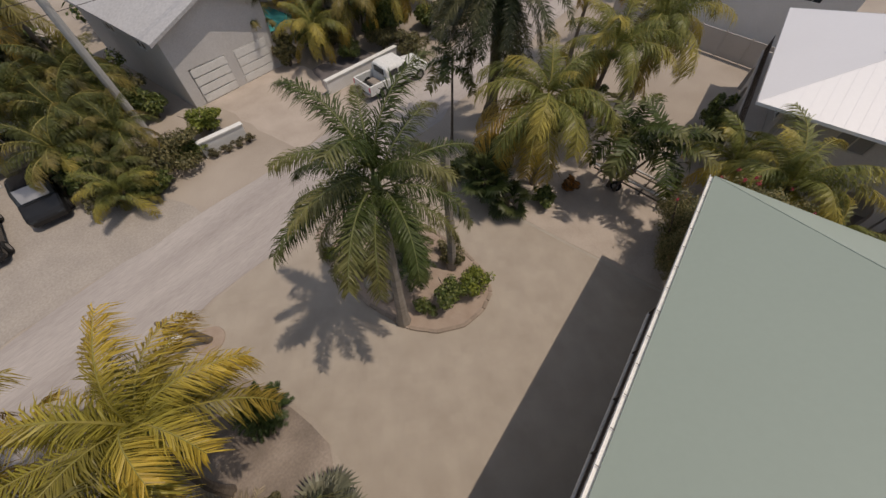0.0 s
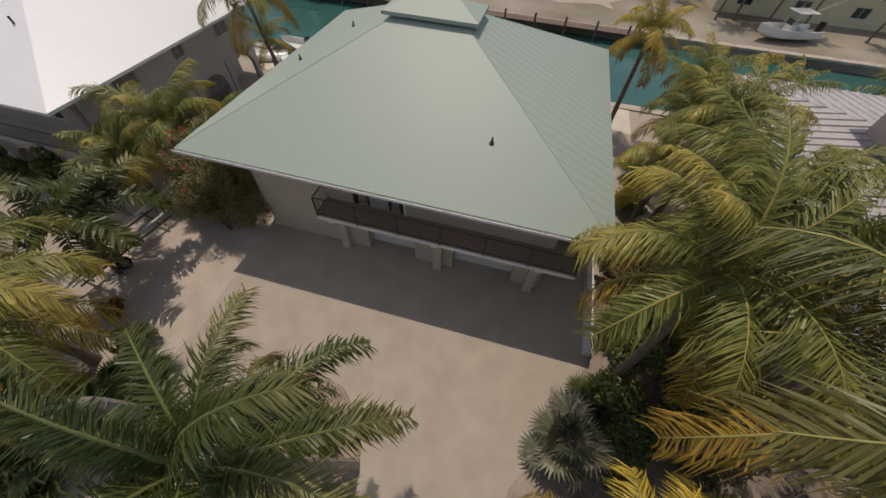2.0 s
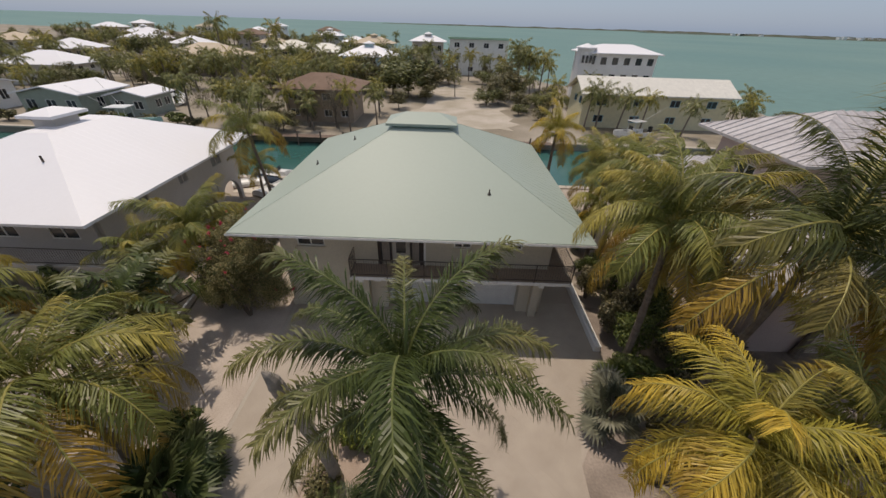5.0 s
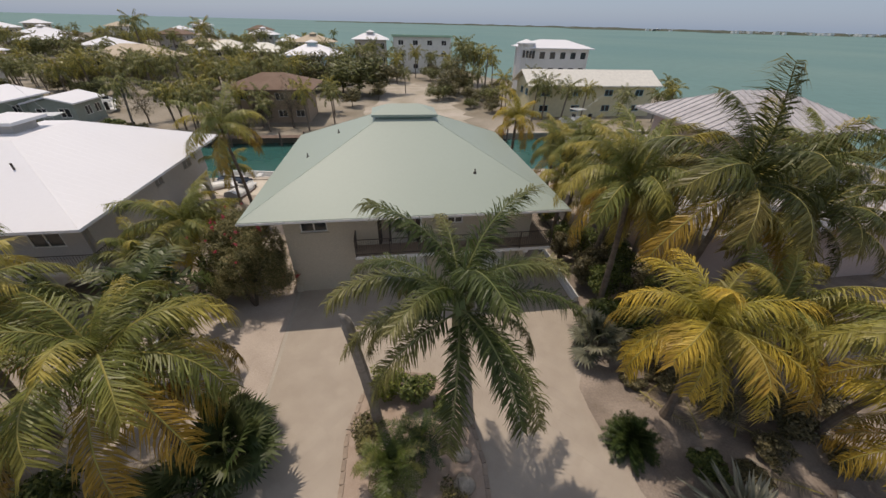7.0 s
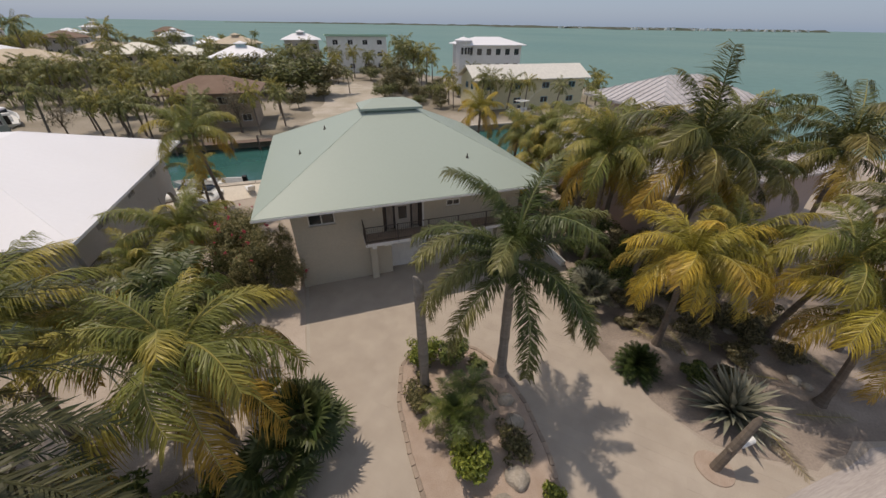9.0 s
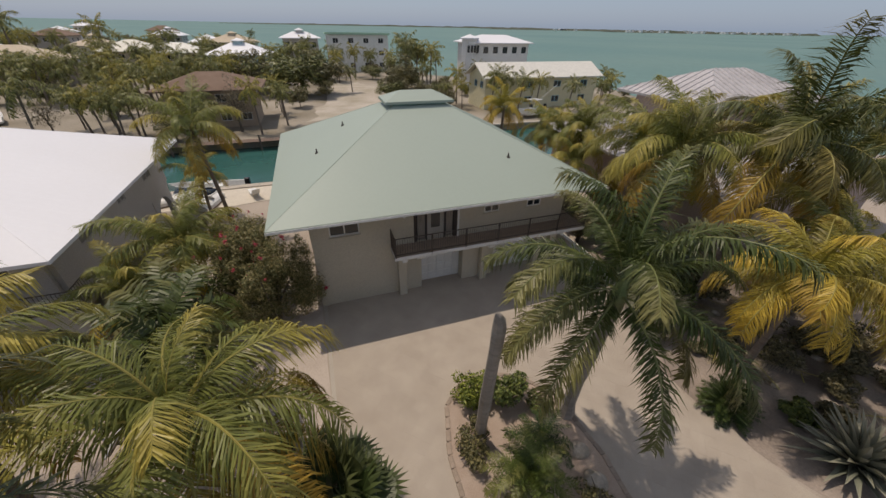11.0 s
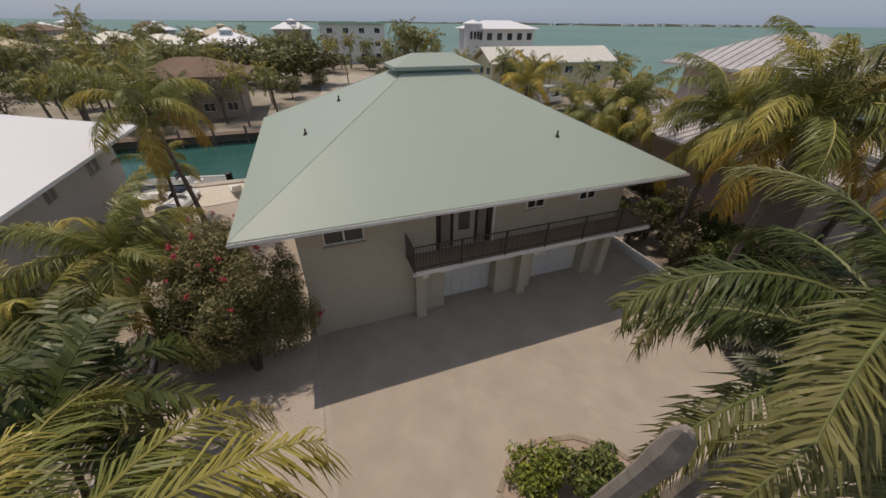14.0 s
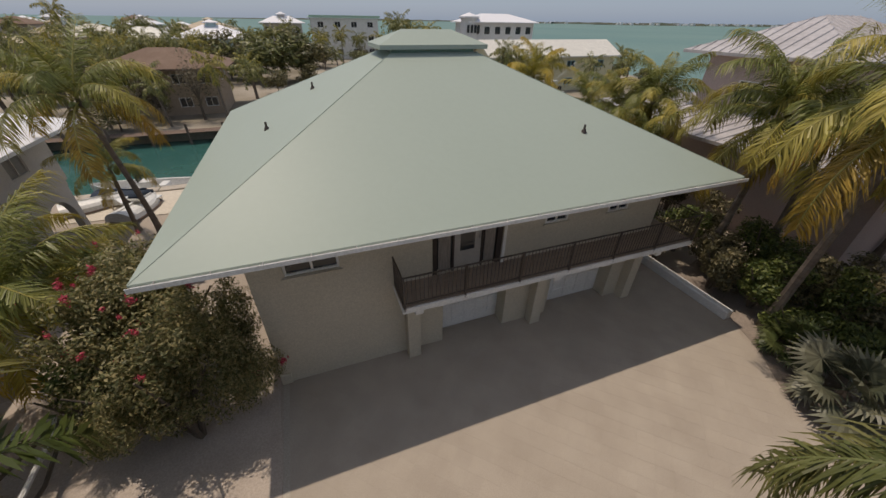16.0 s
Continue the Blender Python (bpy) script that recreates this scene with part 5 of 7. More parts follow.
def loft(sections, material, name, parent, label=""):
    """A closed body through cross-sections: (x, half width, z low, z high, top half width)."""
    bm = bmesh.new()
    rings = []
    for x, hw, zl, zh, tw_ in sections:
        rings.append([bm.verts.new(p) for p in ((x, -hw * 0.94, zl), (x, -hw, zl + 0.15 * (zh - zl)), (x, -hw, zl + 0.75 * (zh - zl)), (x, -tw_, zh), (x, tw_, zh), (x, hw, zl + 0.75 * (zh - zl)), (x, hw, zl + 0.15 * (zh - zl)), (x, hw * 0.94, zl))])
    for a, b in zip(rings, rings[1:]):
        for k in range(8):
            bm.faces.new((a[k], a[(k + 1) % 8], b[(k + 1) % 8], b[k]))
    bm.faces.new(rings[0])
    bm.faces.new(rings[-1])
    bmesh.ops.recalc_face_normals(bm, faces=bm.faces)
    bmesh.ops.bevel(bm, geom=[e for e in bm.edges if e.calc_face_angle(0) > 0.4], offset=0.04, segments=2, affect="EDGES")
    return part(name, bm, material, parent, label)


def pickup(x, y, rz):
    e = empty("pickup_truck", x, y, 0, rz, "white pickup truck parked beside the white wall", "truck")
    loft([(2.7, 0.80, 0.45, 0.85, 0.70), (2.55, 0.92, 0.38, 1.02, 0.82), (1.2, 0.95, 0.38, 1.12, 0.86), (1.15, 0.95, 0.38, 1.12, 0.86), (-1.15, 0.95, 0.38, 1.12, 0.88)], M_CARWHITE, "body", e)
    loft([(1.3, 0.86, 1.05, 1.10, 0.74), (0.6, 0.86, 1.05, 1.76, 0.68), (-0.85, 0.86, 1.05, 1.79, 0.68), (-1.15, 0.86, 1.05, 1.68, 0.68)], M_CARWHITE, "cab", e)
    bm = bmesh.new()
    box(bm, -2.7, -1.16, -0.95, -0.82, 0.45, 1.12, bev=0.02)
    box(bm, -2.7, -1.16, 0.82, 0.95, 0.45, 1.12, bev=0.02)
    box(bm, -2.72, -2.62, -0.82, 0.82, 0.45, 1.12, bev=0.02)
    part("cargo_bed", bm, M_CARWHITE, e)
    part("bed_floor", boxbm(-2.62, -1.16, -0.82, 0.82, 0.5, 0.6), M_TYRE, e)
    part("bed_cargo", boxbm(-2.0, -1.4, -0.5, 0.4, 0.6, 0.85, bev=0.04), M_CURTAIN, e)
    part("windscreen", put_bm(boxbm(-0.01, 0.01, -0.62, 0.62, -0.36, 0.36), pose(0.98, 0, 1.41, 0, -46, 0)), M_GLASS, e)
    part("rear_window", boxbm(-1.19, -1.16, -0.52, 0.52, 1.22, 1.6), M_GLASS, e)
    for s in (-1, 1):
        for xa, xb in ((-0.95, -0.2), (-0.1, 0.7)):
            part("side_window", boxbm(xa, xb, s * 0.866 - 0.012, s * 0.866 + 0.012, 1.16, 1.56, bev=0.01), M_GLASS, e)
        part("headlight", boxbm(2.62, 2.71, s * 0.72 - 0.1, s * 0.72 + 0.1, 0.68, 0.84, bev=0.02), M_GLASS, e)
        part("tail_light", boxbm(-2.74, -2.70, s * 0.86 - 0.05, s * 0.86 + 0.05, 0.75, 1.05), M_FLOWER, e)
    part("bumper", boxbm(-2.85, -2.72, -0.9, 0.9, 0.42, 0.6, bev=0.02), M_RIM, e)
    for wx in (1.75, -1.65):
        for wy in (-0.88, 0.88):
            wheel(e, wx, wy)


def car(x, y, rz, label):
    e = empty("car", x, y, 0, rz, label, "car")
    loft([(2.25, 0.70, 0.35, 0.65, 0.60), (2.05, 0.85, 0.30, 0.80, 0.75), (0.95, 0.90, 0.28, 0.93, 0.80), (-1.6, 0.90, 0.28, 0.98, 0.80), (-2.2, 0.82, 0.32, 0.92, 0.74)], M_CARBLACK, "body", e)
    loft([(1.05, 0.80, 0.88, 0.95, 0.70), (0.35, 0.80, 0.88, 1.42, 0.60), (-0.75, 0.80, 0.88, 1.45, 0.60), (-1.65, 0.80, 0.88, 1.0, 0.66)], M_GLASS, "cabin", e, "dark glazed cabin")
    part("roof_panel", boxbm(-0.75, 0.35, -0.58, 0.58, 1.41, 1.465, bev=0.02), M_CARBLACK, e)
    part("windscreen", put_bm(boxbm(-0.01, 0.01, -0.6, 0.6, -0.36, 0.36), pose(0.74, 0, 1.21, 0, -55, 0)), M_RIM, e, "silver sunshade behind the windscreen")
    for s in (-1, 1):
        part("headlight", boxbm(2.08, 2.24, s * 0.58 - 0.14, s * 0.58 + 0.14, 0.56, 0.68, bev=0.02), M_GLASS, e)
    for wx in (1.35, -1.35):
        for wy in (-0.82, 0.82):
            wheel(e, wx, wy, 0.32, 0.22)


pickup(-4.5, -19.75, 171)
car(15.3, -26.9, 80, "black saloon car parked on pale gravel")
car(18.3, -26.2, 80, "black car parked beside the other car")


# ---- boats ----
def boat(x, y, z, rz, s, hull, label, ttop=True):
    e = empty("boat", x, y, z, rz, label, "boat", "boats on the canal")
    bm = bmesh.new()
    rings = []
    for u, hw, zk, zd in ((0.0, 1.05, 0.05, 0.95), (0.35, 1.15, 0.0, 1.0), (0.65, 1.05, 0.05, 1.1), (0.86, 0.6, 0.25, 1.25), (1.0, 0.04, 0.8, 1.4)):
        xx = -3.0 + 6.2 * u
        rings.append([bm.verts.new(p) for p in ((xx, 0, zk), (xx, -hw * 0.85, zk + 0.3), (xx, -hw, zd), (xx, -hw * 0.86, zd), (xx, -hw * 0.8, zd - 0.5), (xx, hw * 0.8, zd - 0.5), (xx, hw * 0.86, zd), (xx, hw, zd), (xx, hw * 0.85, zk + 0.3))])
    for a, b in zip(rings, rings[1:]):
        for k in range(9):
            bm.faces.new((a[k], a[(k + 1) % 9], b[(k + 1) % 9], b[k]))
    bm.faces.new(rings[0])
    bmesh.ops.recalc_face_normals(bm, faces=bm.faces)
    bmesh.ops.transform(bm, matrix=Matrix.Diagonal((s, s, s, 1)), verts=bm.verts)
    part("hull", bm, hull, e)
    part("console", boxbm(-0.5 * s, 0.3 * s, -0.4 * s, 0.4 * s, 0.5 * s, 1.35 * s, bev=0.06), M_HULL, e)
    part("windshield", boxbm(0.3 * s, 0.34 * s, -0.36 * s, 0.36 * s, 1.3 * s, 1.75 * s), M_GLASS, e)
    part("seat", boxbm(-1.3 * s, -0.8 * s, -0.45 * s, 0.45 * s, 0.5 * s, 1.05 * s, bev=0.05), M_HULL, e)
    part("outboard_motor", boxbm(-3.5 * s, -3.05 * s, -0.22 * s, 0.22 * s, 0.5 * s, 1.5 * s, bev=0.08), M_CARBLACK, e)
    if ttop:
        part("t_top", boxbm(-1.4 * s, 0.6 * s, -0.8 * s, 0.8 * s, 2.35 * s, 2.43 * s, bev=0.03), M_HULL, e)
        for a in (-1.1, 0.3):
            for b in (-0.6, 0.6):
                part("t_top_leg", tubebm([(a * s, b * s, 0.6 * s), (a * s, b * s, 2.35 * s)], 0.03, 5), M_GALV, e)
        part("outrigger", tubebm([(-0.6 * s, 0.7 * s, 2.4 * s), (-2.8 * s, 2.0 * s, 4.6 * s)], 0.02, 4), M_GALV, e)
        part("outrigger", tubebm([(-0.6 * s, -0.7 * s, 2.4 * s), (-2.8 * s, -2.0 * s, 4.6 * s)], 0.02, 4), M_GALV, e)


boat(-31.5, 33.0, 0.2, 8, 1.25, M_TEALHULL, "aqua centre-console fishing boat raised on a lift")
boat(-7.2, 20.8, -1.1, 175, 0.95, M_HULL, "white open boat moored at the seawall", False)
boat(35.0, 37.6, 0.1, 200, 1.0, M_HULL, "white boat on the far bank with raised canopy")
boat(-38.0, 52.0, 0.0, 120, 1.1, M_HULL, "white boat with a dark cover on a trailer", False)
boat(-44.0, 55.0, 0.0, 100, 1.1, M_HULL, "white boat stored ashore", False)

def dinghy(x, y, rz, hull, label):
    """A small rowing boat turned keel up on the ground."""
    e = empty("dinghy", x, y, 0.05, rz, label, "boat", "upturned dinghies")
    bm = bmesh.new()
    rings = []
    for k in range(9):
        u = k / 8
        w = 0.72 * (1 - u ** 3.2) ** 0.7 + 0.02
        rings.append([bm.verts.new((-1.5 + 3.0 * u, w * math.cos(math.pi * q / 8), 0.06 + (0.52 - 0.10 * u) * math.sin(math.pi * q / 8) ** 0.75)) for q in range(9)])
    for a, b in zip(rings, rings[1:]):
        for q in range(8):
            bm.faces.new((a[q], a[q + 1], b[q + 1], b[q]))
    bm.faces.new(rings[0])
    bmesh.ops.recalc_face_normals(bm, faces=bm.faces)
    part("hull", bm, hull, e)
    part("keel", boxbm(-1.4, 1.2, -0.025, 0.025, 0.5, 0.6, bev=0.01), hull, e)
    for sd in (-1, 1):
        part("gunwale", tubebm([(-1.5, sd * 0.74, 0.05), (-0.3, sd * 0.76, 0.05), (0.7, sd * 0.62, 0.05), (1.2, sd * 0.4, 0.05), (1.5, sd * 0.03, 0.05)], 0.045, 6), M_DOCK, e)


dinghy(-8.6, 17.4, 25, M_HULL, "white dinghy lying keel up on the canal patio")
dinghy(-6.2, 16.1, 70, M_HULL, "white dinghy lying keel up beside the palms")
dinghy(-7.4, 18.2, -10, M_CANVAS, "dark inflatable dinghy lying keel up by the seawall")

# ---- boat trailer beside the gravel yard ----
tr = empty("boat_trailer", -4.3, -1.3, 0, 82, "empty boat trailer with white pipe guides and rusty frame", "trailer")
for s in (-0.55, 0.55):
    part("bunk", tubebm([(-3.2, s, 0.62), (-1.5, s, 0.66), (1.2, s, 0.72), (2.4, s * 0.8, 0.9), (2.8, s * 0.6, 1.05)], 0.06, 7), M_GALV, tr)
    part("frame_rail", tubebm([(-3.0, s * 1.1, 0.42), (1.5, s * 1.1, 0.42), (3.4, 0.02 * s, 0.42)], 0.045, 6), M_DARKTRUNK, tr)
    part("guide_post", tubebm([(-2.6, s * 1.5, 0.42), (-2.6, s * 1.5, 1.5)], 0.035, 6), M_GALV, tr)
    wheel(tr, -1.4, s * 1.75, 0.3, 0.2)
for x in (-2.6, -1.4, -0.2, 1.0):
    part("cross_member", boxbm(x - 0.04, x + 0.04, -0.85, 0.85, 0.38, 0.46), M_DARKTRUNK, tr)

# ---- palms close to the house ----
ROYAL_LEAVES = ((-90, 34, 1.04), (-179, 57, 1.0), (32, 53, 1.0), (143, 0, 0.98), (178, 9, 1.0), (68, -10, 0.98), (28, -8, 1.0), (-7, -8, 1.0), (11, 14, 0.9), (-53, -32, 1.0), (165, -42, 1.0), (-150, -42, 1.0), (-100, -46, 1.0), (105, -40, 0.95), (-40, -60, 0.95), (40, -32, 0.95), (-128, 22, 0.92), (-30, 30, 0.85), (95, 24, 0.85), (-172, -20, 0.95), (-75, -18, 0.95), (128, -30, 0.95), (4, -48, 0.92), (75, -52, 0.9))


COCONUT_LEAVES = ((18, 6, 1.0), (-4, -20, 1.02), (-40, -34, 1.08), (-70, -35, 1.04), (-86, 6, 1.0), (159, 13, 1.0), (170, -4, 1.0), (144, 38, 0.8), (105, 4, 0.85), (12, -36, 1.0), (-14, -44, 1.0), (57, -9, 1.0), (46, 66, 0.6), (-41, 6, 0.98), (29, -40, 1.04), (-106, -12, 1.0), (95, -3, 1.0), (-157, 4, 1.0), (-130, -40, 1.0), (80, -30, 0.95), (-60, 34, 0.75), (-140, 38, 0.85), (137, -26, 1.0))
GOLDEN_LEAVES = ((160, 44, 1.0), (148, -34, 1.04), (174, 2, 1.0), (-178, -31, 1.04), (-160, -54, 1.05), (-105, -48, 1.08), (-67, -20, 1.0), (-47, 0, 1.0), (-7, 30, 1.0), (-16, 6, 1.0), (-15, 40, 1.0), (28, -9, 1.0), (-150, 30, 1.0), (-141, 0, 1.0), (-116, 8, 0.95), (-45, -24, 1.0), (-43, 58, 0.95), (85, 2, 1.0), (69, 12, 1.0), (-130, 62, 0.95), (37, -50, 1.0), (100, -32, 1.0), (-85, 22, 1.0), (122, 20, 1.0), (10, -40, 1.0))


def leafed_palm(x, y, h, dx, dy, kind, leaves, scale, label, r, material=None, oldmat=None):
    """A palm whose leaves are given one by one as (azimuth, rise of the chord, length)."""
    e = palm(x, y, h, dx, dy, kind, 0, 1.0, 3, label=label, r=r)
    sm, L, n, ll, lw, hang, plume, fwd, _ = SPECIES[kind]
    z = h + (1.02 if kind == "royal" else 0.0)
    bend = 46 if kind == "royal" else 52
    for i, (az, el, k) in enumerate(leaves):
        a0, a1 = min(86, max(-12, el + bend)), max(-88, el - bend)
        me = frond_mesh(kind, 20 + i, int(h), L, a0, a1, n, ll, lw, hang, plume, sm, fwd)
        share("frond", me, e, pose(dx, dy, z - 0.004 * (60 - el), 0, 0, az) @ Matrix.Diagonal((scale * k, scale * k, scale * k, 1)), oldmat if oldmat and el < -32 else material)
    return e


leafed_palm(9.45, -7.3, 6.1, -0.77, -0.95, "royal", ROYAL_LEAVES, 1.0, "tall royal palm with a smooth grey trunk in the planting bed", 0.2)
leafed_palm(-1.3, -6.7, 5.1, 0.05, -0.5, "coconut", COCONUT_LEAVES, 1.12, "full coconut palm with green arching fronds and orange lower leaves", 0.14, M_COCO, M_OLD)
leafed_palm(17.4, -8.1, 5.7, -1.1, -0.38, "coconut", GOLDEN_LEAVES, 0.84, "yellowing coconut palm with golden fronds", 0.13, M_COCOY, M_OLD)
st = empty("palm_stump", 6.05, -7.2, 0, 0, "bare dead palm trunk standing in the planting bed", "palm trunk")
part("trunk", trunk_bm(6.25, -0.33, -0.75, 0.20, 0.16, bulge=0.25, seed=4), M_ROYALTRUNK, st)
part("broken_tip", tubebm([(-0.33, -0.75, 6.15), (-0.35, -0.76, 6.4), (-0.43, -0.79, 6.62), (-0.5, -0.8, 6.72)], [0.172, 0.15, 0.085, 0.02], 8), M_ROYALTRUNK, st)
palm(-5.3, -12.0, 8.1, 1.5, 0.4, "date", 95, 1.15, 2, label="large shaggy date palm with a thick dark trunk at the street", r=0.34, bark=M_DARKTRUNK)
palm(-5.6, -6.2, 6.0, 0.3, 0.2, "coconut", 20, 0.9, 8, M_COCO, M_OLD, 0.15, label="coconut palm in the neighbour's yard")
palm(-8.2, -5.2, 6.4, -0.3, 0.4, "coconut", 20, 0.9, 9, M_COCO, M_OLD, 0.1, label="coconut palm behind another palm")
palm(-12.5, -5.0, 5.8, 0.5, -0.2, "coconut", 18, 0.9, 10, M_COCOGR, M_OLD, 0.1, label="greyish coconut palm by the white neighbour house")
palm(-3.6, -3.2, 3.6, 0.9, -0.2, "adonidia", 14, 1.35, 1, label="small palm with a slim dark leaning trunk", r=0.07, bark=M_DARKTRUNK)
palm(-3.5, -2.8, 3.3, 0.5, 0.8, "adonidia", 14, 1.35, 2, label="small palm beside its twin", r=0.07, bark=M_DARKTRUNK)
palm(-4.1, 3.4, 3.5, 0.1, -0.2, "coconut", 24, 0.9, 12, M_COCO, M_COCOY, 0.3, label="young coconut palm between the two houses")
palm(-5.6, 1.3, 2.8, 0.1, 0.0, "coconut", 18, 0.75, 33, M_COCO, M_COCOY, 0.3, label="young coconut palm near the trailer")
palm(-3.6, 5.8, 2.6, 0.1, -0.2, "coconut", 13, 0.6, 13, M_COCO, M_COCOY, 0.2, label="young coconut palm beside the house")
palm(-4.2, 12.3, 6.6, -0.3, -0.6, "coconut", 15, 0.98, 14, M_COCO, M_OLD, 0.3, label="leaning coconut palm at the canal patio", r=0.12)
palm(-5.6, 13.6, 3.4, 0.2, -0.2, "coconut", 12, 0.6, 15, M_COCO, M_COCOY, 0.3, label="short palm at the canal patio", r=0.1)
palm(17.8, -1.9, 7.6, -0.7, -0.4, "coconut", 24, 0.95, 16, M_COCO, M_OLD, 0.2, label="big coconut palm with drooping yellow-tipped fronds beside the drive")
palm(19.2, 1.6, 6.5, 0.1, -0.2, "coconut", 22, 1.05, 17, M_COCO, M_OLD, 0.15, label="coconut palm at the side of the house")
palm(19.3, -4.2, 8.2, 0.5, -0.3, "coconut", 22, 1.25, 18, M_COCOGR, M_OLD, 0.25, label="tall wind-blown coconut palm", wind=(0.3, -0.06))
palm(22.6, -9.6, 6.1, -1.6, -1.2, "coconut", 20, 0.95, 20, M_COCO, M_OLD, 0.3, label="leaning coconut palm in the palm grove", r=0.13)
palm(20.6, -7.0, 5.0, -0.8, -0.7, "coconut", 18, 0.9, 21, M_COCO, M_OLD, 0.3, label="coconut palm among the grove")
palm(21.3, -12.7, 4.8, -0.7, 0.3, "coconut", 18, 0.9, 22, M_COCOY, M_OLD, 0.4, label="short golden coconut palm at the street")
palm(24.0, -4.5, 6.6, 0.3, 0.2, "coconut", 22, 1.0, 34, M_COCOGR, M_OLD, 0.2, label="coconut palm towards the pink house", wind=(0.3, -0.1))
palm(20.9, 0.5, 6.3, 0.1, 0.2, "coconut", 20, 0.85, 35, M_COCO, M_OLD, 0.2, label="coconut palm beside the pink house")
palm(20.2, 7.6, 5.9, 0.1, 0.2, "coconut", 20, 0.85, 36, M_COCO, M_OLD, 0.2, label="coconut palm beside the grey roof")
palm(29.0, -6.0, 7.5, 1.2, 0.8, "coconut", 22, 1.2, 23, M_COCOGR, M_OLD, 0.1, label="tall coconut palm beyond the grove", wind=(0.2, 0.1))
palm(26.5, -1.0, 7.2, 0.8, -0.2, "coconut", 22, 1.1, 37, M_COCO, M_OLD, 0.15, label="tall coconut palm before the grey house", wind=(0.25, -0.05))
palm(25.5, -11.0, 6.0, 0.5, 0.2, "coconut", 20, 1.0, 24, M_COCOGR, M_OLD, 0.2, label="coconut palm behind the grove")
palm(17.8, 15.4, 6.2, 0.0, -0.3, "coconut", 20, 0.75, 25, M_COCOY, M_OLD, 0.2, label="coconut palm behind the house at the canal")
palm(19.6, 9.5, 5.2, 0.2, -0.2, "coconut", 18, 0.85, 26, M_COCO, M_OLD, 0.2, label="coconut palm along the side yard")
palm(20.8, 13.2, 5.0, 0.2, 0.1, "coconut", 16, 0.8, 27, M_COCO, M_OLD, 0.2, label="coconut palm along the side yard")
palm(18.6, 6.2, 4.2, 0.2, 0.1, "coconut", 16, 0.8, 28, M_COCO, M_COCOY, 0.2, label="young coconut palm along the side yard")

fan_palm(16.05, -4.75, 0.9, 15, 1.0, 1, M_FAN, "silvery fan palm at the edge of the drive")
fan_palm(1.6, -8.3, 1.7, 20, 1.0, 2, M_FANG, "green fan palm beside the coconut palm")
fan_palm(0.7, -9.2, 1.2, 17, 1.0, 3, M_FANG, "green fan palm clump in the shade")
fan_palm(1.2, -7.0, 0.7, 14, 0.85, 4, M_FANG, "green fan palm clump at the gravel edge")
fan_palm(17.0, -3.1, 0.5, 16, 0.7, 5, M_FANG, "green fan palm below the coconut palm")

palm(-1.4, -12.4, 4.0, -0.7, -0.6, "adonidia", 11, 1.1, 7, label="slim palm with a dark thin trunk at the street", r=0.08, bark=M_DARKTRUNK)
# sago palm: a dense dome
sago = empty("sago_palm", 15.15, -9.1, 0, 0, "round dark green sago palm on the drive's edge", "sago palm")
part("trunk", tubebm([(0, 0, 0), (0, 0, 0.45)], [0.2, 0.16], 8), M_DARKTRUNK, sago)
for i in range(130):
    u = (i + 0.5) / 130
    me = frond_mesh("sago", 9, i % 3, 1.0, 12, -22, 44, 0.16, 0.022, 0.05, 0.08, M_SAGO, 0.5)
    share("frond", me, sago, Matrix.Translation((0, 0, 0.55 - 0.25 * u)) @ pose(0, 0, 0, 0, -(84 - 108 * u), 137.5 * i) @ Matrix.Diagonal((1.08 - 0.12 * (i % 3), 1.0, 1.0, 1)))
agave(17.1, -11.9, 1.42, 78, 3)
pyg = empty("pygmy_date_palm", 6.5, -9.2, 0, 0, "small feathery pygmy date palm in the planting bed", "palm tree")
part("trunk", trunk_bm(1.5, 0.05, 0, 0.09, 0.08, rings=6), M_DARKTRUNK, pyg)
crown(pyg, "pygmy", (0.05, 0, 1.5), 46, 1.0, 3)
pyg2 = empty("pygmy_date_palm", 7.6, -8.3, 0, 0, "darker pygmy date palm beside the royal palm", "palm tree")
part("trunk", trunk_bm(1.1, 0.0, 0, 0.09, 0.08, rings=6), M_DARKTRUNK, pyg2)
crown(pyg2, "pygmy", (0.0, 0, 1.1), 34, 0.9, 5, M_SAGO)

# bent post with a mailbox at the street
mb = empty("mailbox_post", 14.8, -13.2, 0, 0, "leaning driftwood post with a white mailbox on a stone circle", "mailbox")
part("base_ring", tubebm([(0, 0, 0.02), (0, 0, 0.06)], [0.62, 0.6], 20), M_MULCH, mb)
part("post", tubebm([(0, 0, 0), (0.1, 0.0, 0.9), (0.26, 0.02, 1.8), (0.42, 0.05, 2.5), (0.46, 0.06, 2.75)], [0.17, 0.15, 0.14, 0.12, 0.06], 8), M_TRUNK, mb)
part("arm", boxbm(-0.05, 0.75, -0.06, 0.04, 1.15, 1.25), M_TRUNK, mb)
part("mailbox", put_bm(tubebm([(-0.3, 0, 0), (0.3, 0, 0)], 0.13, 10), pose(0.6, -0.01, 1.381)), M_PLASTICW, mb)
part("arm_brace", tubebm([(0.05, -0.01, 0.8), (0.45, -0.01, 1.15)], 0.035, 6), M_GALV, mb)

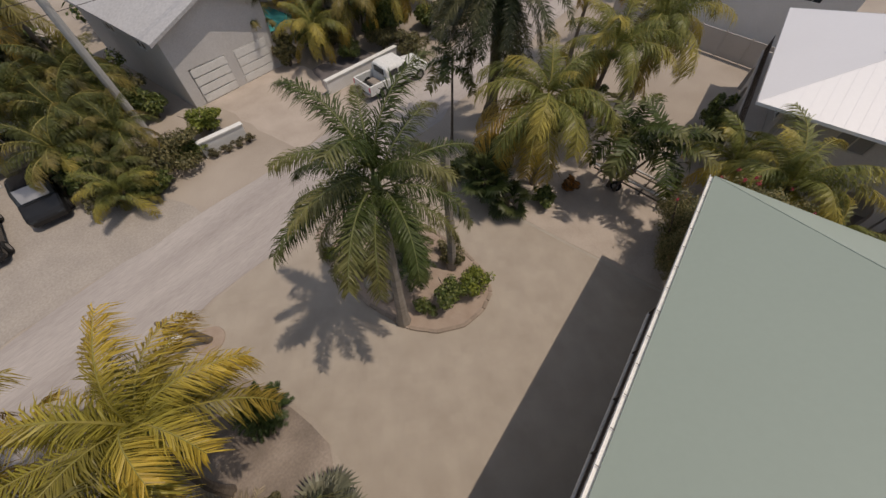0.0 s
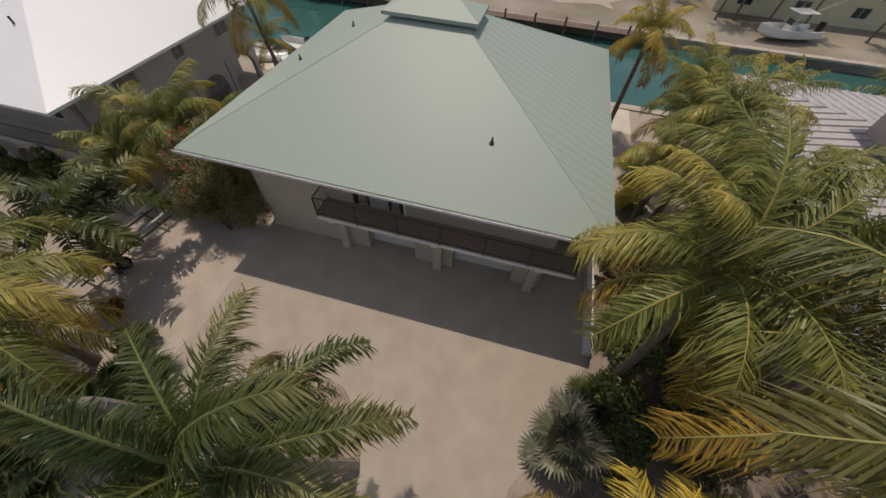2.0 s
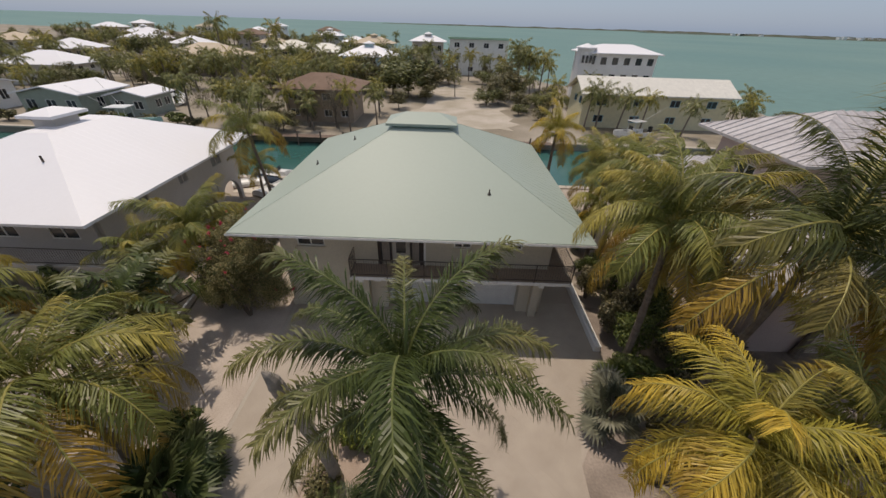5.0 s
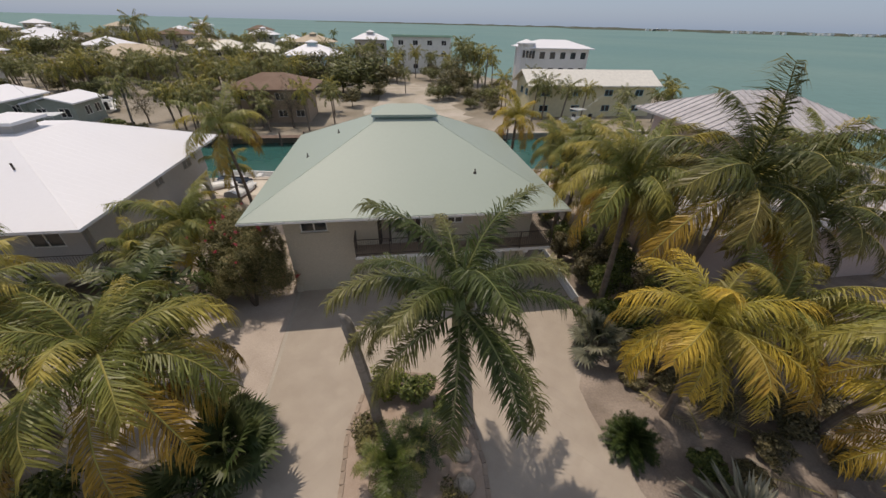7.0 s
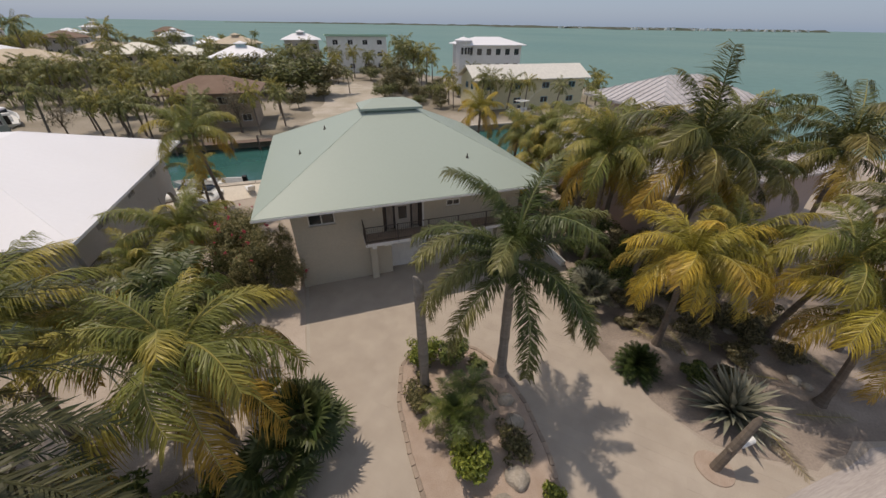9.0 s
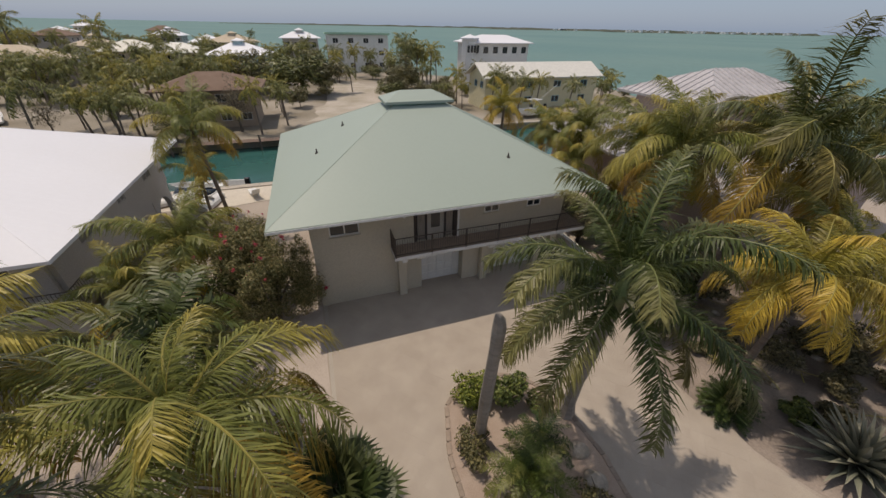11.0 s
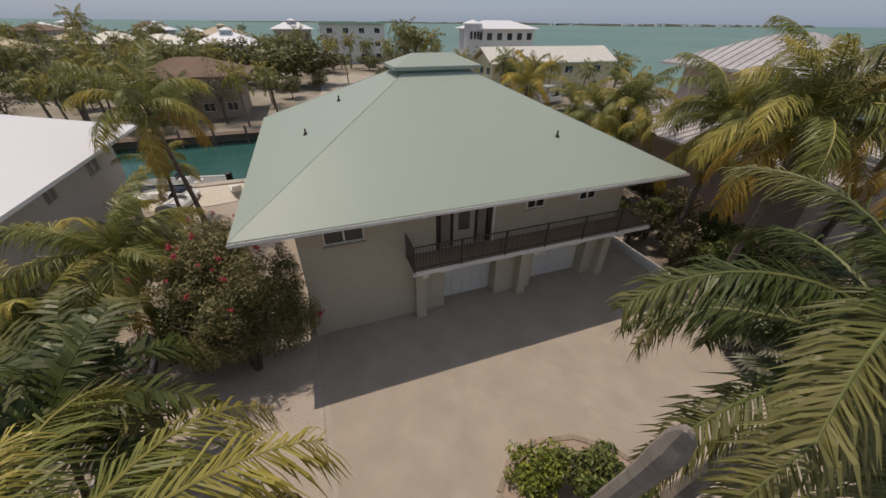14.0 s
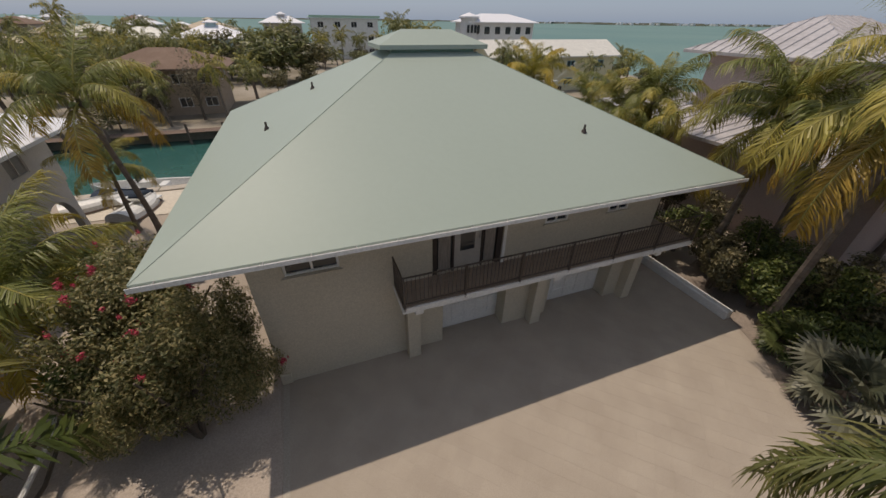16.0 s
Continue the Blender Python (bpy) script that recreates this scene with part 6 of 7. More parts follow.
# shrubs on the island
shrub(6.35, -5.75, 0.8, 0.8, 1.5, 2600, 0.07, M_BRIGHT, "clipped round bright green bush", seed=1, lumps=26, heart=0.8)
shrub(7.5, -6.3, 0.95, 0.85, 1.7, 2200, 0.08, M_BROAD, "loose dark green bush with small flowers", seed=2, extra=(M_FAN, 40, 0.06))
shrub(5.6, -7.4, 0.85, 1.0, 1.1, 2200, 0.06, M_DULL, "low dull green ground cover bush", seed=3)
shrub(6.75, -10.6, 1.1, 1.0, 1.3, 2200, 0.09, M_BRIGHT, "yellow-green shrub in the planting bed", seed=4)
shrub(8.6, -10.4, 0.9, 1.1, 0.6, 1100, 0.07, M_DULL, "low grey-green ground cover", seed=5)
shrub(8.9, -12.2, 0.5, 0.6, 0.6, 500, 0.08, M_BRIGHT, "small yellow-green shrub among the boulders", seed=6)
shrub(8.5, -6.9, 0.6, 0.6, 0.8, 700, 0.07, M_BROAD, "dark green shrub at the palm's foot", seed=7)
for i, (x, y, s) in enumerate(((7.2, -12.3, 0.55), (8.1, -11.4, 0.4), (6.4, -11.9, 0.32), (8.5, -12.9, 0.4), (7.6, -13.2, 0.5), (5.9, -12.8, 0.35), (8.9, -9.6, 0.35), (9.0, -8.6, 0.3))):
    bm = bmesh.new()
    bmesh.ops.create_icosphere(bm, subdivisions=3, radius=s)
    for v in bm.verts:
        v.co *= 1 + 0.35 * (noise.noise(v.co * 2.5 + Vector((i * 7.1, 0, 0))))
        v.co.z *= 0.55
    r = tagged(part("rock", bm, M_ROCK), "weathered coral boulder in the planting bed", "rock", "boulders")
    r.location = (x, y, 0.1 + 0.2 * s)

# bougainvillea against the house corner
bg = empty("bougainvillea", -0.6, 0.5, 0, 0, "large tangled bougainvillea with red flower clusters at the house corner", "shrub")
for k in range(5):
    part("stem", stems_bm(2.0, 1.6, 3.6, 1, 0.07, 300 + k, 0.0, k * 1.26), M_DARKTRUNK, bg)
LOBES = ((-1.1, 0.4, 2.3, 1.0, 1.1), (1.0, 0.3, 1.9, 1.0, 1.3), (-0.1, 0.1, 2.9, 1.2, 1.2), (-1.5, 1.0, 3.3, 1.2, 1.2), (0.5, 0.5, 3.4, 1.1, 1.0), (-0.6, 1.8, 3.9, 1.3, 1.1), (-0.3, 0.1, 1.5, 1.1, 0.9), (-0.9, 3.0, 3.4, 1.3, 1.3), (1.5, 0.6, 1.2, 0.8, 0.9), (-0.9, -0.5, 2.0, 0.9, 0.9), (1.65, 0.1, 2.1, 0.75, 1.2), (1.5, 1.2, 3.0, 0.7, 1.3))
for k, (lx, ly, lz, lr, lh) in enumerate(LOBES):
    share("foliage", foliage_mesh(("boug", k % 4), 4600, 1.0, 1.0, 1.0, 0.046, M_PURPLE, 34, k % 4, 0.45, 0.25), bg, pose(lx, ly, lz, 0, 0, 70 * k) @ Matrix.Diagonal((lr, lr, lh, 1)))
R = random.Random(77)
for k in range(26):
    lx, ly, lz, lr, lh = LOBES[(2, 3, 4, 5, 7, 8, 0, 3)[k % 8]]
    a, el = R.uniform(0, 6.28), R.uniform(0.1, 1.3)
    b_ = R.uniform(0.45, 0.95)
    share("blossom", foliage_mesh(("boug_flower", k % 3), 46, 0.19, 0.15, 0.13, 0.05, M_FLOWER, 7, k % 3, 0.5), bg, pose(lx + lr * math.cos(a) * math.cos(el), ly + lr * math.sin(a) * math.cos(el), lz + lh * math.sin(el), 40 * k, 25 * k, 70 * k) @ Matrix.Diagonal((b_, b_, b_, 1)))
shrub(-1.2, 2.9, 1.7, 1.8, 4.2, 4500, 0.12, M_DULL, "olive shrub beside the house", seed=12, lumps=12)
shrub(-2.4, 1.0, 1.2, 1.2, 3.0, 2000, 0.11, M_BROAD, "green shrub between the houses", seed=13)
shrub(-1.9, -4.9, 0.55, 0.55, 1.0, 600, 0.13, M_CROTON, "orange and green croton bush", seed=14, lumps=7)
shrub(-0.4, -5.6, 0.9, 0.8, 0.9, 1000, 0.12, M_BROAD, "dark low shrub below the coconut palm", seed=15)
shrub(0.6, -10.6, 1.3, 1.0, 1.2, 1600, 0.12, M_BROAD, "dark green undergrowth beside the drive", seed=16)
shrub(-1.6, -9.4, 1.3, 1.2, 1.2, 1600, 0.13, M_BROAD, "dark green undergrowth below the palms", seed=17)
shrub(-9.8, 0.2, 1.0, 1.2, 2.6, 1700, 0.13, M_BROAD, "dark shrub at the neighbour's balcony", seed=18)
shrub(-12.6, 0.0, 1.2, 1.0, 2.4, 1700, 0.13, M_BROAD, "dark shrub in front of the neighbour's arches", seed=19)
shrub(-6.0, 9.0, 1.0, 1.4, 2.0, 1300, 0.14, M_BROAD, "dark green shrub by the neighbour's wall", seed=20)
shrub(-2.6, 8.4, 1.0, 1.2, 1.6, 1100, 0.14, M_DULL, "olive shrub in the side yard", seed=21)
UND = [(18.4, -1.0, 1.5, 2.6), (19.0, 1.2, 1.4, 2.4), (18.2, -3.8, 1.3, 1.8), (20.4, -4.0, 1.5, 1.8), (18.6, 4.6, 1.3, 2.2), (20.6, -1.6, 1.6, 2.4), (18.7, 8.0, 1.3, 2.0), (22.0, -8.8, 1.3, 1.1), (19.4, 11.0, 1.4, 2.0), (21.5, 3.5, 1.6, 2.4), (17.5, -10.2, 0.8, 0.7), (22.5, 6.5, 1.2, 2.2), (17.7, -2.6, 1.1, 1.5), (18.0, 0.4, 1.1, 2.8), (20.0, -2.8, 1.4, 2.6), (17.6, 2.8, 1.0, 2.6), (20.2, 0.4, 1.5, 3.2), (21.8, -2.8, 1.5, 2.6), (19.0, 3.0, 1.3, 3.0)]
for i, (x, y, r_, h_) in enumerate(UND):
    shrub(x, y, r_, r_, h_, 3200, 0.085, (M_BROAD, M_UNDER)[i % 2], "dense dark undergrowth beneath the palms", seed=30 + i, group="undergrowth")
for i in range(26):
    bm = bmesh.new()
    bmesh.ops.create_icosphere(bm, subdivisions=2, radius=0.16 + 0.1 * random.random())
    for v in bm.verts:
        v.co *= 1 + 0.4 * noise.noise(v.co * 5 + Vector((i * 3.3, 0, 0)))
        v.co.z *= 0.6
    r = tagged(part("rock", bm, M_ROCK), "pale coral stone lying under the palms", "rock", "stones under the palms")
    r.location = (random.uniform(17.2, 24), random.uniform(-12.5, -2), 0.05)

M_DRY = leaf_mat("dry_fallen_frond", (0.24, 0.19, 0.13), (0.36, 0.30, 0.22), 0.5, 0.4, 0.1)
for i, (x, y, rz) in enumerate(((19.4, -9.3, 40), (20.8, -11.4, 150), (18.2, -12.2, 250), (21.8, -7.6, 10), (17.0, -7.0, 300), (23.4, -12.2, 80), (-0.2, -9.9, 130), (-3.0, -8.2, 20), (19.0, -6.4, 200))):
    o = share("fallen_frond", frond_mesh("coconut", 6, i % 2, 3.2, 6, -6, 50, 0.6, 0.05, 0.25, 0.1, M_COCO), None, pose(x, y, 0.12, 0, 2, rz) @ Matrix.Diagonal((0.75, 0.75, 0.3, 1)), M_DRY)
    tagged(o, "dry fallen palm frond lying on the sand", "palm frond", "fallen fronds")

R = random.Random(91)
for i in range(22):
    x, y = R.uniform(17.6, 25.5), R.uniform(-13.2, -3.0)
    o = share("fallen_frond", frond_mesh("coconut", 6, i % 2, 3.2, 6, -6, 50, 0.6, 0.05, 0.25, 0.1, M_COCO), None, pose(x, y, 0.14, 0, 2, R.uniform(0, 360)) @ Matrix.Diagonal((0.7, 0.7, 0.3, 1)), M_DRY)
    tagged(o, "dry fallen palm frond in the leaf litter", "palm frond", "fallen fronds")
for i, (x, y, r_, h_) in enumerate(((18.3, -6.6, 0.9, 0.8), (19.6, -8.2, 1.1, 0.9), (21.0, -6.2, 1.2, 1.0), (22.2, -7.8, 1.1, 0.8), (20.2, -10.0, 0.9, 0.7), (23.4, -5.6, 1.3, 1.2), (18.9, -10.6, 0.7, 0.5), (24.2, -8.8, 1.2, 0.9), (17.9, -5.2, 0.8, 0.8), (22.6, -10.6, 1.0, 0.7), (25.2, -6.4, 1.2, 1.2), (16.9, -6.6, 0.6, 0.5))):
    shrub(x, y, r_, r_, h_, 1700, 0.07, M_UNDER, "dry brownish growth in the shade of the palms", seed=130 + i, group="undergrowth")

# planting along the street walls
for i, (x, y) in enumerate(((7.9, -22.9), (7.2, -22.7), (6.5, -22.6), (5.9, -22.5))):
    shrub(x, y, 0.45, 0.3, 0.6, 500, 0.06, M_UNDER, "low dark plant at the foot of the street wall", seed=150 + i, group="wall planting")
for i, (x, y, h_, sc) in enumerate(((-3.4, -26.0, 2.6, 0.8), (-6.6, -25.4, 3.6, 0.9), (-9.4, -23.6, 4.2, 0.9), (-1.0, -29.5, 2.6, 0.7), (-4.6, -29.8, 4.6, 0.95), (-8.2, -27.6, 4.8, 0.95))):
    palm(x, y, h_, 0.1, 0.1, "coconut", 17, sc, 160 + i, (M_COCO, M_COCOGR)[i % 2], M_OLD, 0.2, label="palm in the thick planting behind the street wall", group="palms across the street", r=0.1)
for i, (x, y, r_, h_) in enumerate(((-5.2, -24.4, 1.1, 1.6), (-7.8, -23.6, 1.2, 1.8), (-4.0, -27.6, 1.3, 2.2), (-6.0, -27.4, 1.4, 2.4), (-9.6, -25.6, 1.5, 2.4))):
    shrub(x, y, r_, r_, h_, 2400, 0.09, (M_BROAD, M_DULL)[i % 2], "dense green shrub behind the street wall", seed=170 + i, lumps=12, group="street shrubs")

# across the street: hedges and trees
shrub(10.8, -23.6, 3.0, 1.7, 2.4, 8000, 0.10, M_DULL, "untidy hedge along the street", seed=60, lumps=14)
shrub(6.7, -25.5, 1.6, 1.0, 1.9, 2600, 0.11, M_BRIGHT, "bright yellow-green rounded bush", seed=61)
shrub(12.6, -25.8, 2.5, 2.0, 3.0, 7000, 0.11, M_BROAD, "dense green shrubbery by the pole", seed=62, lumps=12)
shrub(11.0, -29.8, 2.4, 2.0, 3.6, 2600, 0.18, M_BROAD, "dense green trees beside the house", seed=63, lumps=14)
for i, (x, y, r_, h_) in enumerate(((7.9, -29.3, 1.2, 2.0), (8.0, -31.6, 1.3, 2.7), (7.9, -34.2, 1.4, 3.0))):
    shrub(x, y, r_, r_ * 1.1, h_, 2200, 0.12, (M_BROAD, M_DULL)[i % 2], "dark green shrub along the pale house's side wall", seed=180 + i, lumps=12, group="shrubs beside the pale house")
palm(12.6, -22.6, 1.3, 0.1, 0.1, "coconut", 16, 0.55, 31, M_COCO, None, 0.2, label="small feathery palm at the street edge", r=0.1)
shrub(-1.6, -27.6, 1.1, 1.1, 2.6, 1500, 0.14, M_DULL, "tall shrub beside the pool", seed=64)
palm(-5.0, -28.4, 1.6, 0.1, 0.1, "coconut", 16, 0.6, 32, M_COCOY, None, 0.2, label="yellow-green areca palm by the pool", r=0.1)
shrub(-9.5, -24.6, 2.0, 1.8, 2.8, 2600, 0.18, M_BROAD, "broad-leaved shrub behind the pickup", seed=65, lumps=12)
shrub(-13.0, -23.2, 1.6, 1.5, 2.2, 1600, 0.18, M_BROAD, "green shrub along the street", seed=66)
for i, (x, y, h_) in enumerate(((-8.5, -31.0, 6.0), (-13.0, -28.0, 6.5), (-18.0, -25.0, 6.0), (9.6, -33.5, 6.5), (-24, -23, 6), (-16, -11.0, 6.5), (-22, -9, 6.0), (26, -24, 5.5), (-30, -12, 6.0))):
    palm(x, y, h_, 0.3, 0.2, "coconut", 18, 0.95, 40 + i, M_COCOGR, M_OLD, 0.15, label="coconut palm along the street", group="palms along the street")
for i, (x, y, h_, r_) in enumerate(((-5.5, -40.5, 6, 3.4), (-9.0, -36.5, 6.5, 3.4), (-12.5, -30.0, 5.5, 2.8), (10.4, -34.5, 6.0, 3.2), (11.5, -39.0, 6.5, 3.5), (-17, -28, 6, 3.2), (-9.5, -27.5, 4.2, 2.4), (-13.5, -20.8, 4.0, 2.2), (-19, -20.4, 4.5, 2.6), (-14, -33, 5, 3), (-22, -31, 6, 3.5), (14, -46, 6, 4), (2, -44, 6, 4), (-10, -42, 6, 4), (28, -34, 5, 3), (-32, -24, 6, 4), (-26, 10, 5, 3), (-24, 18, 5, 3), (-34, 12, 5, 3), (-36, -34, 6, 4))):
    tree(x, y, h_, r_, i, (M_BROAD, M_DULL)[i % 2], "leafy tree across the street", "street trees", 1600, 0.3)

for i, (x, y, r_, h_) in enumerate(((9.2, -31.5, 2.2, 4.0), (13.0, -24.2, 1.6, 1.8), (11.6, -22.9, 1.4, 1.3), (9.0, -24.2, 1.3, 1.2), (13.6, -26.8, 1.5, 2.2), (-12.0, -26.5, 2.2, 3.0), (-16.5, -22.5, 2.0, 2.6), (-8.0, -21.0, 1.6, 1.8), (-20.5, -22.6, 2.2, 2.8), (-6.5, -30.5, 1.8, 2.6), (-10.5, -33.5, 2.5, 3.5), (-2.6, -10.0, 1.2, 1.0), (-3.8, -8.8, 1.3, 1.3), (-6.2, -8.2, 1.3, 1.6), (-8.5, -7.5, 1.4, 1.8), (-11.0, -7.8, 1.4, 1.8))):
    shrub(x, y, r_, r_, h_, 3000, 0.11, (M_BROAD, M_DULL, M_BROAD)[i % 3], "dense green shrub near the street", seed=80 + i, lumps=14, group="street shrubs")
for i, (x, y, h_, sc) in enumerate(((12.0, -24.0, 1.5, 0.6), (10.6, -25.6, 2.2, 0.7), (13.2, -26.2, 2.4, 0.75), (11.6, -27.8, 3.0, 0.8), (9.8, -30.2, 3.4, 0.8), (12.8, -30.4, 3.4, 0.85), (14.4, -31.6, 3.0, 0.8))):
    palm(x, y, h_, 0.1, 0.1, "coconut", 20, sc, 140 + i, M_COCOGR, M_COCO, 0.3, label="feathery palm in the untidy planting across the street", group="palms across the street", r=0.09)
# ---- trees among the far houses: a few built, the rest copied ----
fp = []
for k in range(3):
    e = empty("palm_tree", -300 - 8 * k, -300, 0, 0, "distant coconut palm among houses", "palm tree", "distant palms")
    part("trunk", trunk_bm(5.2, 0.4 - 0.4 * k, 0.2, 0.14, 0.10, rings=6, sides=6), M_TRUNK, e)
    tmp = empty("tmp", 0, 0)
    crown(tmp, "far", (0.4 - 0.4 * k, 0.2, 5.2), 18, 0.85, k)
    V, F = [], []
    for o in list(tmp.children):
        n0 = len(V)
        V += [o.matrix_basis @ v.co for v in o.data.vertices]
        F += [tuple(n0 + i for i in p.vertices) for p in o.data.polygons]
        bpy.data.objects.remove(o)
    bpy.data.objects.remove(tmp)
    new("crown", data_mesh("crown", V, F, (M_FARPALM, M_FARPALMY, M_FARPALM)[k])).parent = e
    fp.append(e)
ft = [tree(-310 - 10 * k, -320, 3.9, 2.9, 70 + k, (M_FARTREE, M_DULL, M_DULL, M_FARTREE)[k], "distant leafy tree among houses", "distant trees", 2400, 0.20) for k in range(4)]
R = random.Random(21)
AVOID = [(29, 53, 42.5, 52), (35, 52, 65, 76), (8, 27, 102, 113), (-17, -3, 39, 51), (-19, -4, 84, 97), (-5, 9, 115, 125), (-63, -43, 83, 98), (-48, -32, 107, 121), (-36, -21, 103, 115), (-61, -31, 36, 47), (-7, 24, 36, 78), (-42, -28, 48, 60)]
PLANTS_DOCK = [("p", -22, 39, 0.95), ("p", -20.5, 38.2, 0.85), ("p", -20.4, 41.5, 1), ("p", -18.6, 36.8, 0.8), ("p", -18, 40, 0.95), ("p", -16.8, 38.2, 0.9), ("p", -14.2, 37, 0.7), ("p", -13, 39, 0.85), ("p", -10.5, 38.6, 0.8), ("p", -9.2, 36.6, 0.75), ("p", -4.1, 36.7, 0.9), ("p", -1.2, 41, 0.85)]
PLANTS_EMPTY_LOT = [("p", -48, 82, 1.2), ("t", -24, 52, 1), ("t", -7.5, 70.5, 1.7), ("t", -2.4, 66.5, 2.1), ("p", -2.3, 50, 0.75), ("p", -1.8, 46.5, 0.7), ("t", 0.5, 53, 0.8), ("t", 1, 64, 2.2), ("p", 4.6, 79.5, 0.9), ("t", 4.6, 66.5, 2), ("t", 5, 60, 0.7), ("p", 10.6, 67, 0.8), ("t", 16.5, 58.3, 1), ("t", 18, 61, 1.1), ("t", 19, 60, 0.8), ("p", 21, 76, 1), ("t", 21.5, 51, 0.6), ("t", 22, 66, 1.6), ("t", 22.5, 55, 0.9)]
PLANTS_SEASIDE_WEST = [("t", 24, 70, 1), ("p", 24.5, 77, 1.2), ("p", 24.5, 49, 0.7), ("t", 24.5, 47, 0.6), ("p", 25.5, 78, 1.45), ("t", 26, 58, 0.9), ("p", 26.5, 46, 0.7), ("t", 26.5, 54, 0.7), ("p", 26.5, 84, 1.6), ("p", 27, 50, 0.9), ("p", 27.5, 79, 1.2), ("t", 28, 60, 0.8), ("p", 28, 80.5, 1.5), ("p", 29.5, 41, 0.95), ("p", 30, 82, 1.1), ("p", 30.5, 77, 1.3), ("p", 31.5, 41.8, 1), ("t", 32, 58, 0.7), ("p", 33, 80, 1), ("p", 34, 40.2, 1.05), ("p", 36, 62, 0.9), ("p", 37.5, 40.5, 0.85)]
PLANTS_SEASIDE_EAST = [("p", 43.5, 40, 0.9), ("p", 49.5, 39.5, 0.85), ("p", 54.5, 43, 0.9), ("t", 57, 41, 0.5), ("p", 57.5, 48, 0.9), ("t", 58, 55, 0.7), ("t", 60, 62, 0.6), ("t", 62, 52, 0.6), ("t", 63, 48, 0.5), ("t", 66, 58, 0.6), ("t", 69, 52, 0.6)]
PLANTS_NEAR_BANK = [("p", 27.5, 17.8, 0.8), ("p", 33, 17.9, 0.8), ("p", 38, -12, 1.2), ("p", 42, -4, 1), ("t", 46, -14, 1), ("p", 47, 3, 1), ("p", 50, -9, 1.2), ("t", 52, 8, 0.8)]
PLANTS_FAR_HOUSES = [("t", -100, 126, 1.9), ("t", -92, 128, 2.2), ("t", -84, 133, 2), ("p", -74, 132, 1.9), ("p", -52, 130, 1.7), ("t", -22, 118, 1.5), ("t", -8, 104, 1.4), ("t", -1, 101, 1.5), ("p", 3, 100, 1.3), ("t", 9, 84, 1.2), ("p", 14.5, 92, 1.1), ("t", 18, 86, 1.1)]
spots = PLANTS_DOCK + PLANTS_EMPTY_LOT + PLANTS_SEASIDE_WEST + PLANTS_SEASIDE_EAST + PLANTS_NEAR_BANK + PLANTS_FAR_HOUSES
for hx_, hy_, rm_, eh in FARH:  # planting before each far house
    spots += [("tpp"[k % 3], hx_ - 7 + 4.5 * k, hy_ - 2.5 - (k % 2) * 2.0, 0.75 + 0.15 * (k % 3)) for k in range(4)]
for hx_, hy_ in ((-11.5, 83.5), (-53, 82), (-40, 105), (-28, 102), (2, 113)):
    spots += [("tpp"[k % 3], hx_ - 8 + 3.2 * k, hy_ - 1.5 - (k % 2) * 3.0, 0.8 + 0.15 * (k % 3)) for k in range(6)]
tries = 0
while len(spots) < 640 and tries < 9000:
    tries += 1
    y = 35.5 + 230 * R.random() ** 1.6
    x = R.uniform(-70 - y * 0.75, 26)
    if tries % 6 == 0:  # denser planting before the far houses
        x, y = R.uniform(-80, -8), R.uniform(56, 84)
    elif -44 < x < -6 and 36 < y < 56 and tries % 3:
        continue
    if y > 118 and x > -22:
        continue
    if any(a - 1 < x < b + 1 and c - 1.5 < y < d + 1 for a, b, c, d in AVOID):
        continue
    if any(abs(x - a[0]) < 9 and -2 < y - a[1] < 13 for a in FARH):
        continue
    spots.append(("p" if R.random() < (0.5 if y > 84 else 0.7) else "t", x, y, R.uniform(0.7, 1.15) * (1.1 if y > 84 else 1.0)))
far_v, far_f, far_m, far_mats = [], [], [], []  # the farthest planting, too small to tell apart
for i, (k, x, y, s) in enumerate(spots):
    src = (fp[i % 3] if k == "p" else ft[i % 4])
    m = pose(x, y, 0, 0, 0, R.uniform(0, 360)) @ Matrix.Diagonal((s, s, s * R.uniform(0.9, 1.15), 1))
    if y > 112:
        for o in src.children:
            n0 = len(far_v)
            w = m @ o.matrix_basis
            far_v += [tuple(w @ v.co) for v in o.data.vertices]
            far_f += [tuple(n0 + q for q in p.vertices) for p in o.data.polygons]
            if o.data.materials[0] not in far_mats:
                far_mats.append(o.data.materials[0])
            far_m += [far_mats.index(o.data.materials[0])] * len(o.data.polygons)
    else:
        c = copy_thing(src, pose(x, y, 0, 0, 0, math.degrees(m.to_euler().z)))
        c.scale = (s, s, m.to_scale().z)
me = data_mesh("distant_woods", far_v, far_f, far_mats[0])
for mt in far_mats[1:]:
    me.materials.append(mt)
me.polygons.foreach_set("material_index", far_m)
tagged(new("distant_woods", me), "palms and trees among the farthest houses", "woods", kind="stuff")
for src in fp + ft:
    src.location.y -= 40
M_BARE = leaf_mat("dry_brown_twig_leaf", (0.13, 0.115, 0.075), (0.22, 0.19, 0.13), 0.5, 0.5, 0.3, axis=False)
for i, (x, y, h_, r_) in enumerate(((-6.6, 38.8, 6.4, 2.7), (-10.6, 38.9, 4.6, 1.6), (-22.5, 46.0, 6.5, 3.2), (-27.0, 42.0, 5.0, 2.6))):
    tree(x, y, h_, r_, 200 + i, M_BARE, "half-bare brownish tree before the houses", "bare trees", 1500, 0.11)
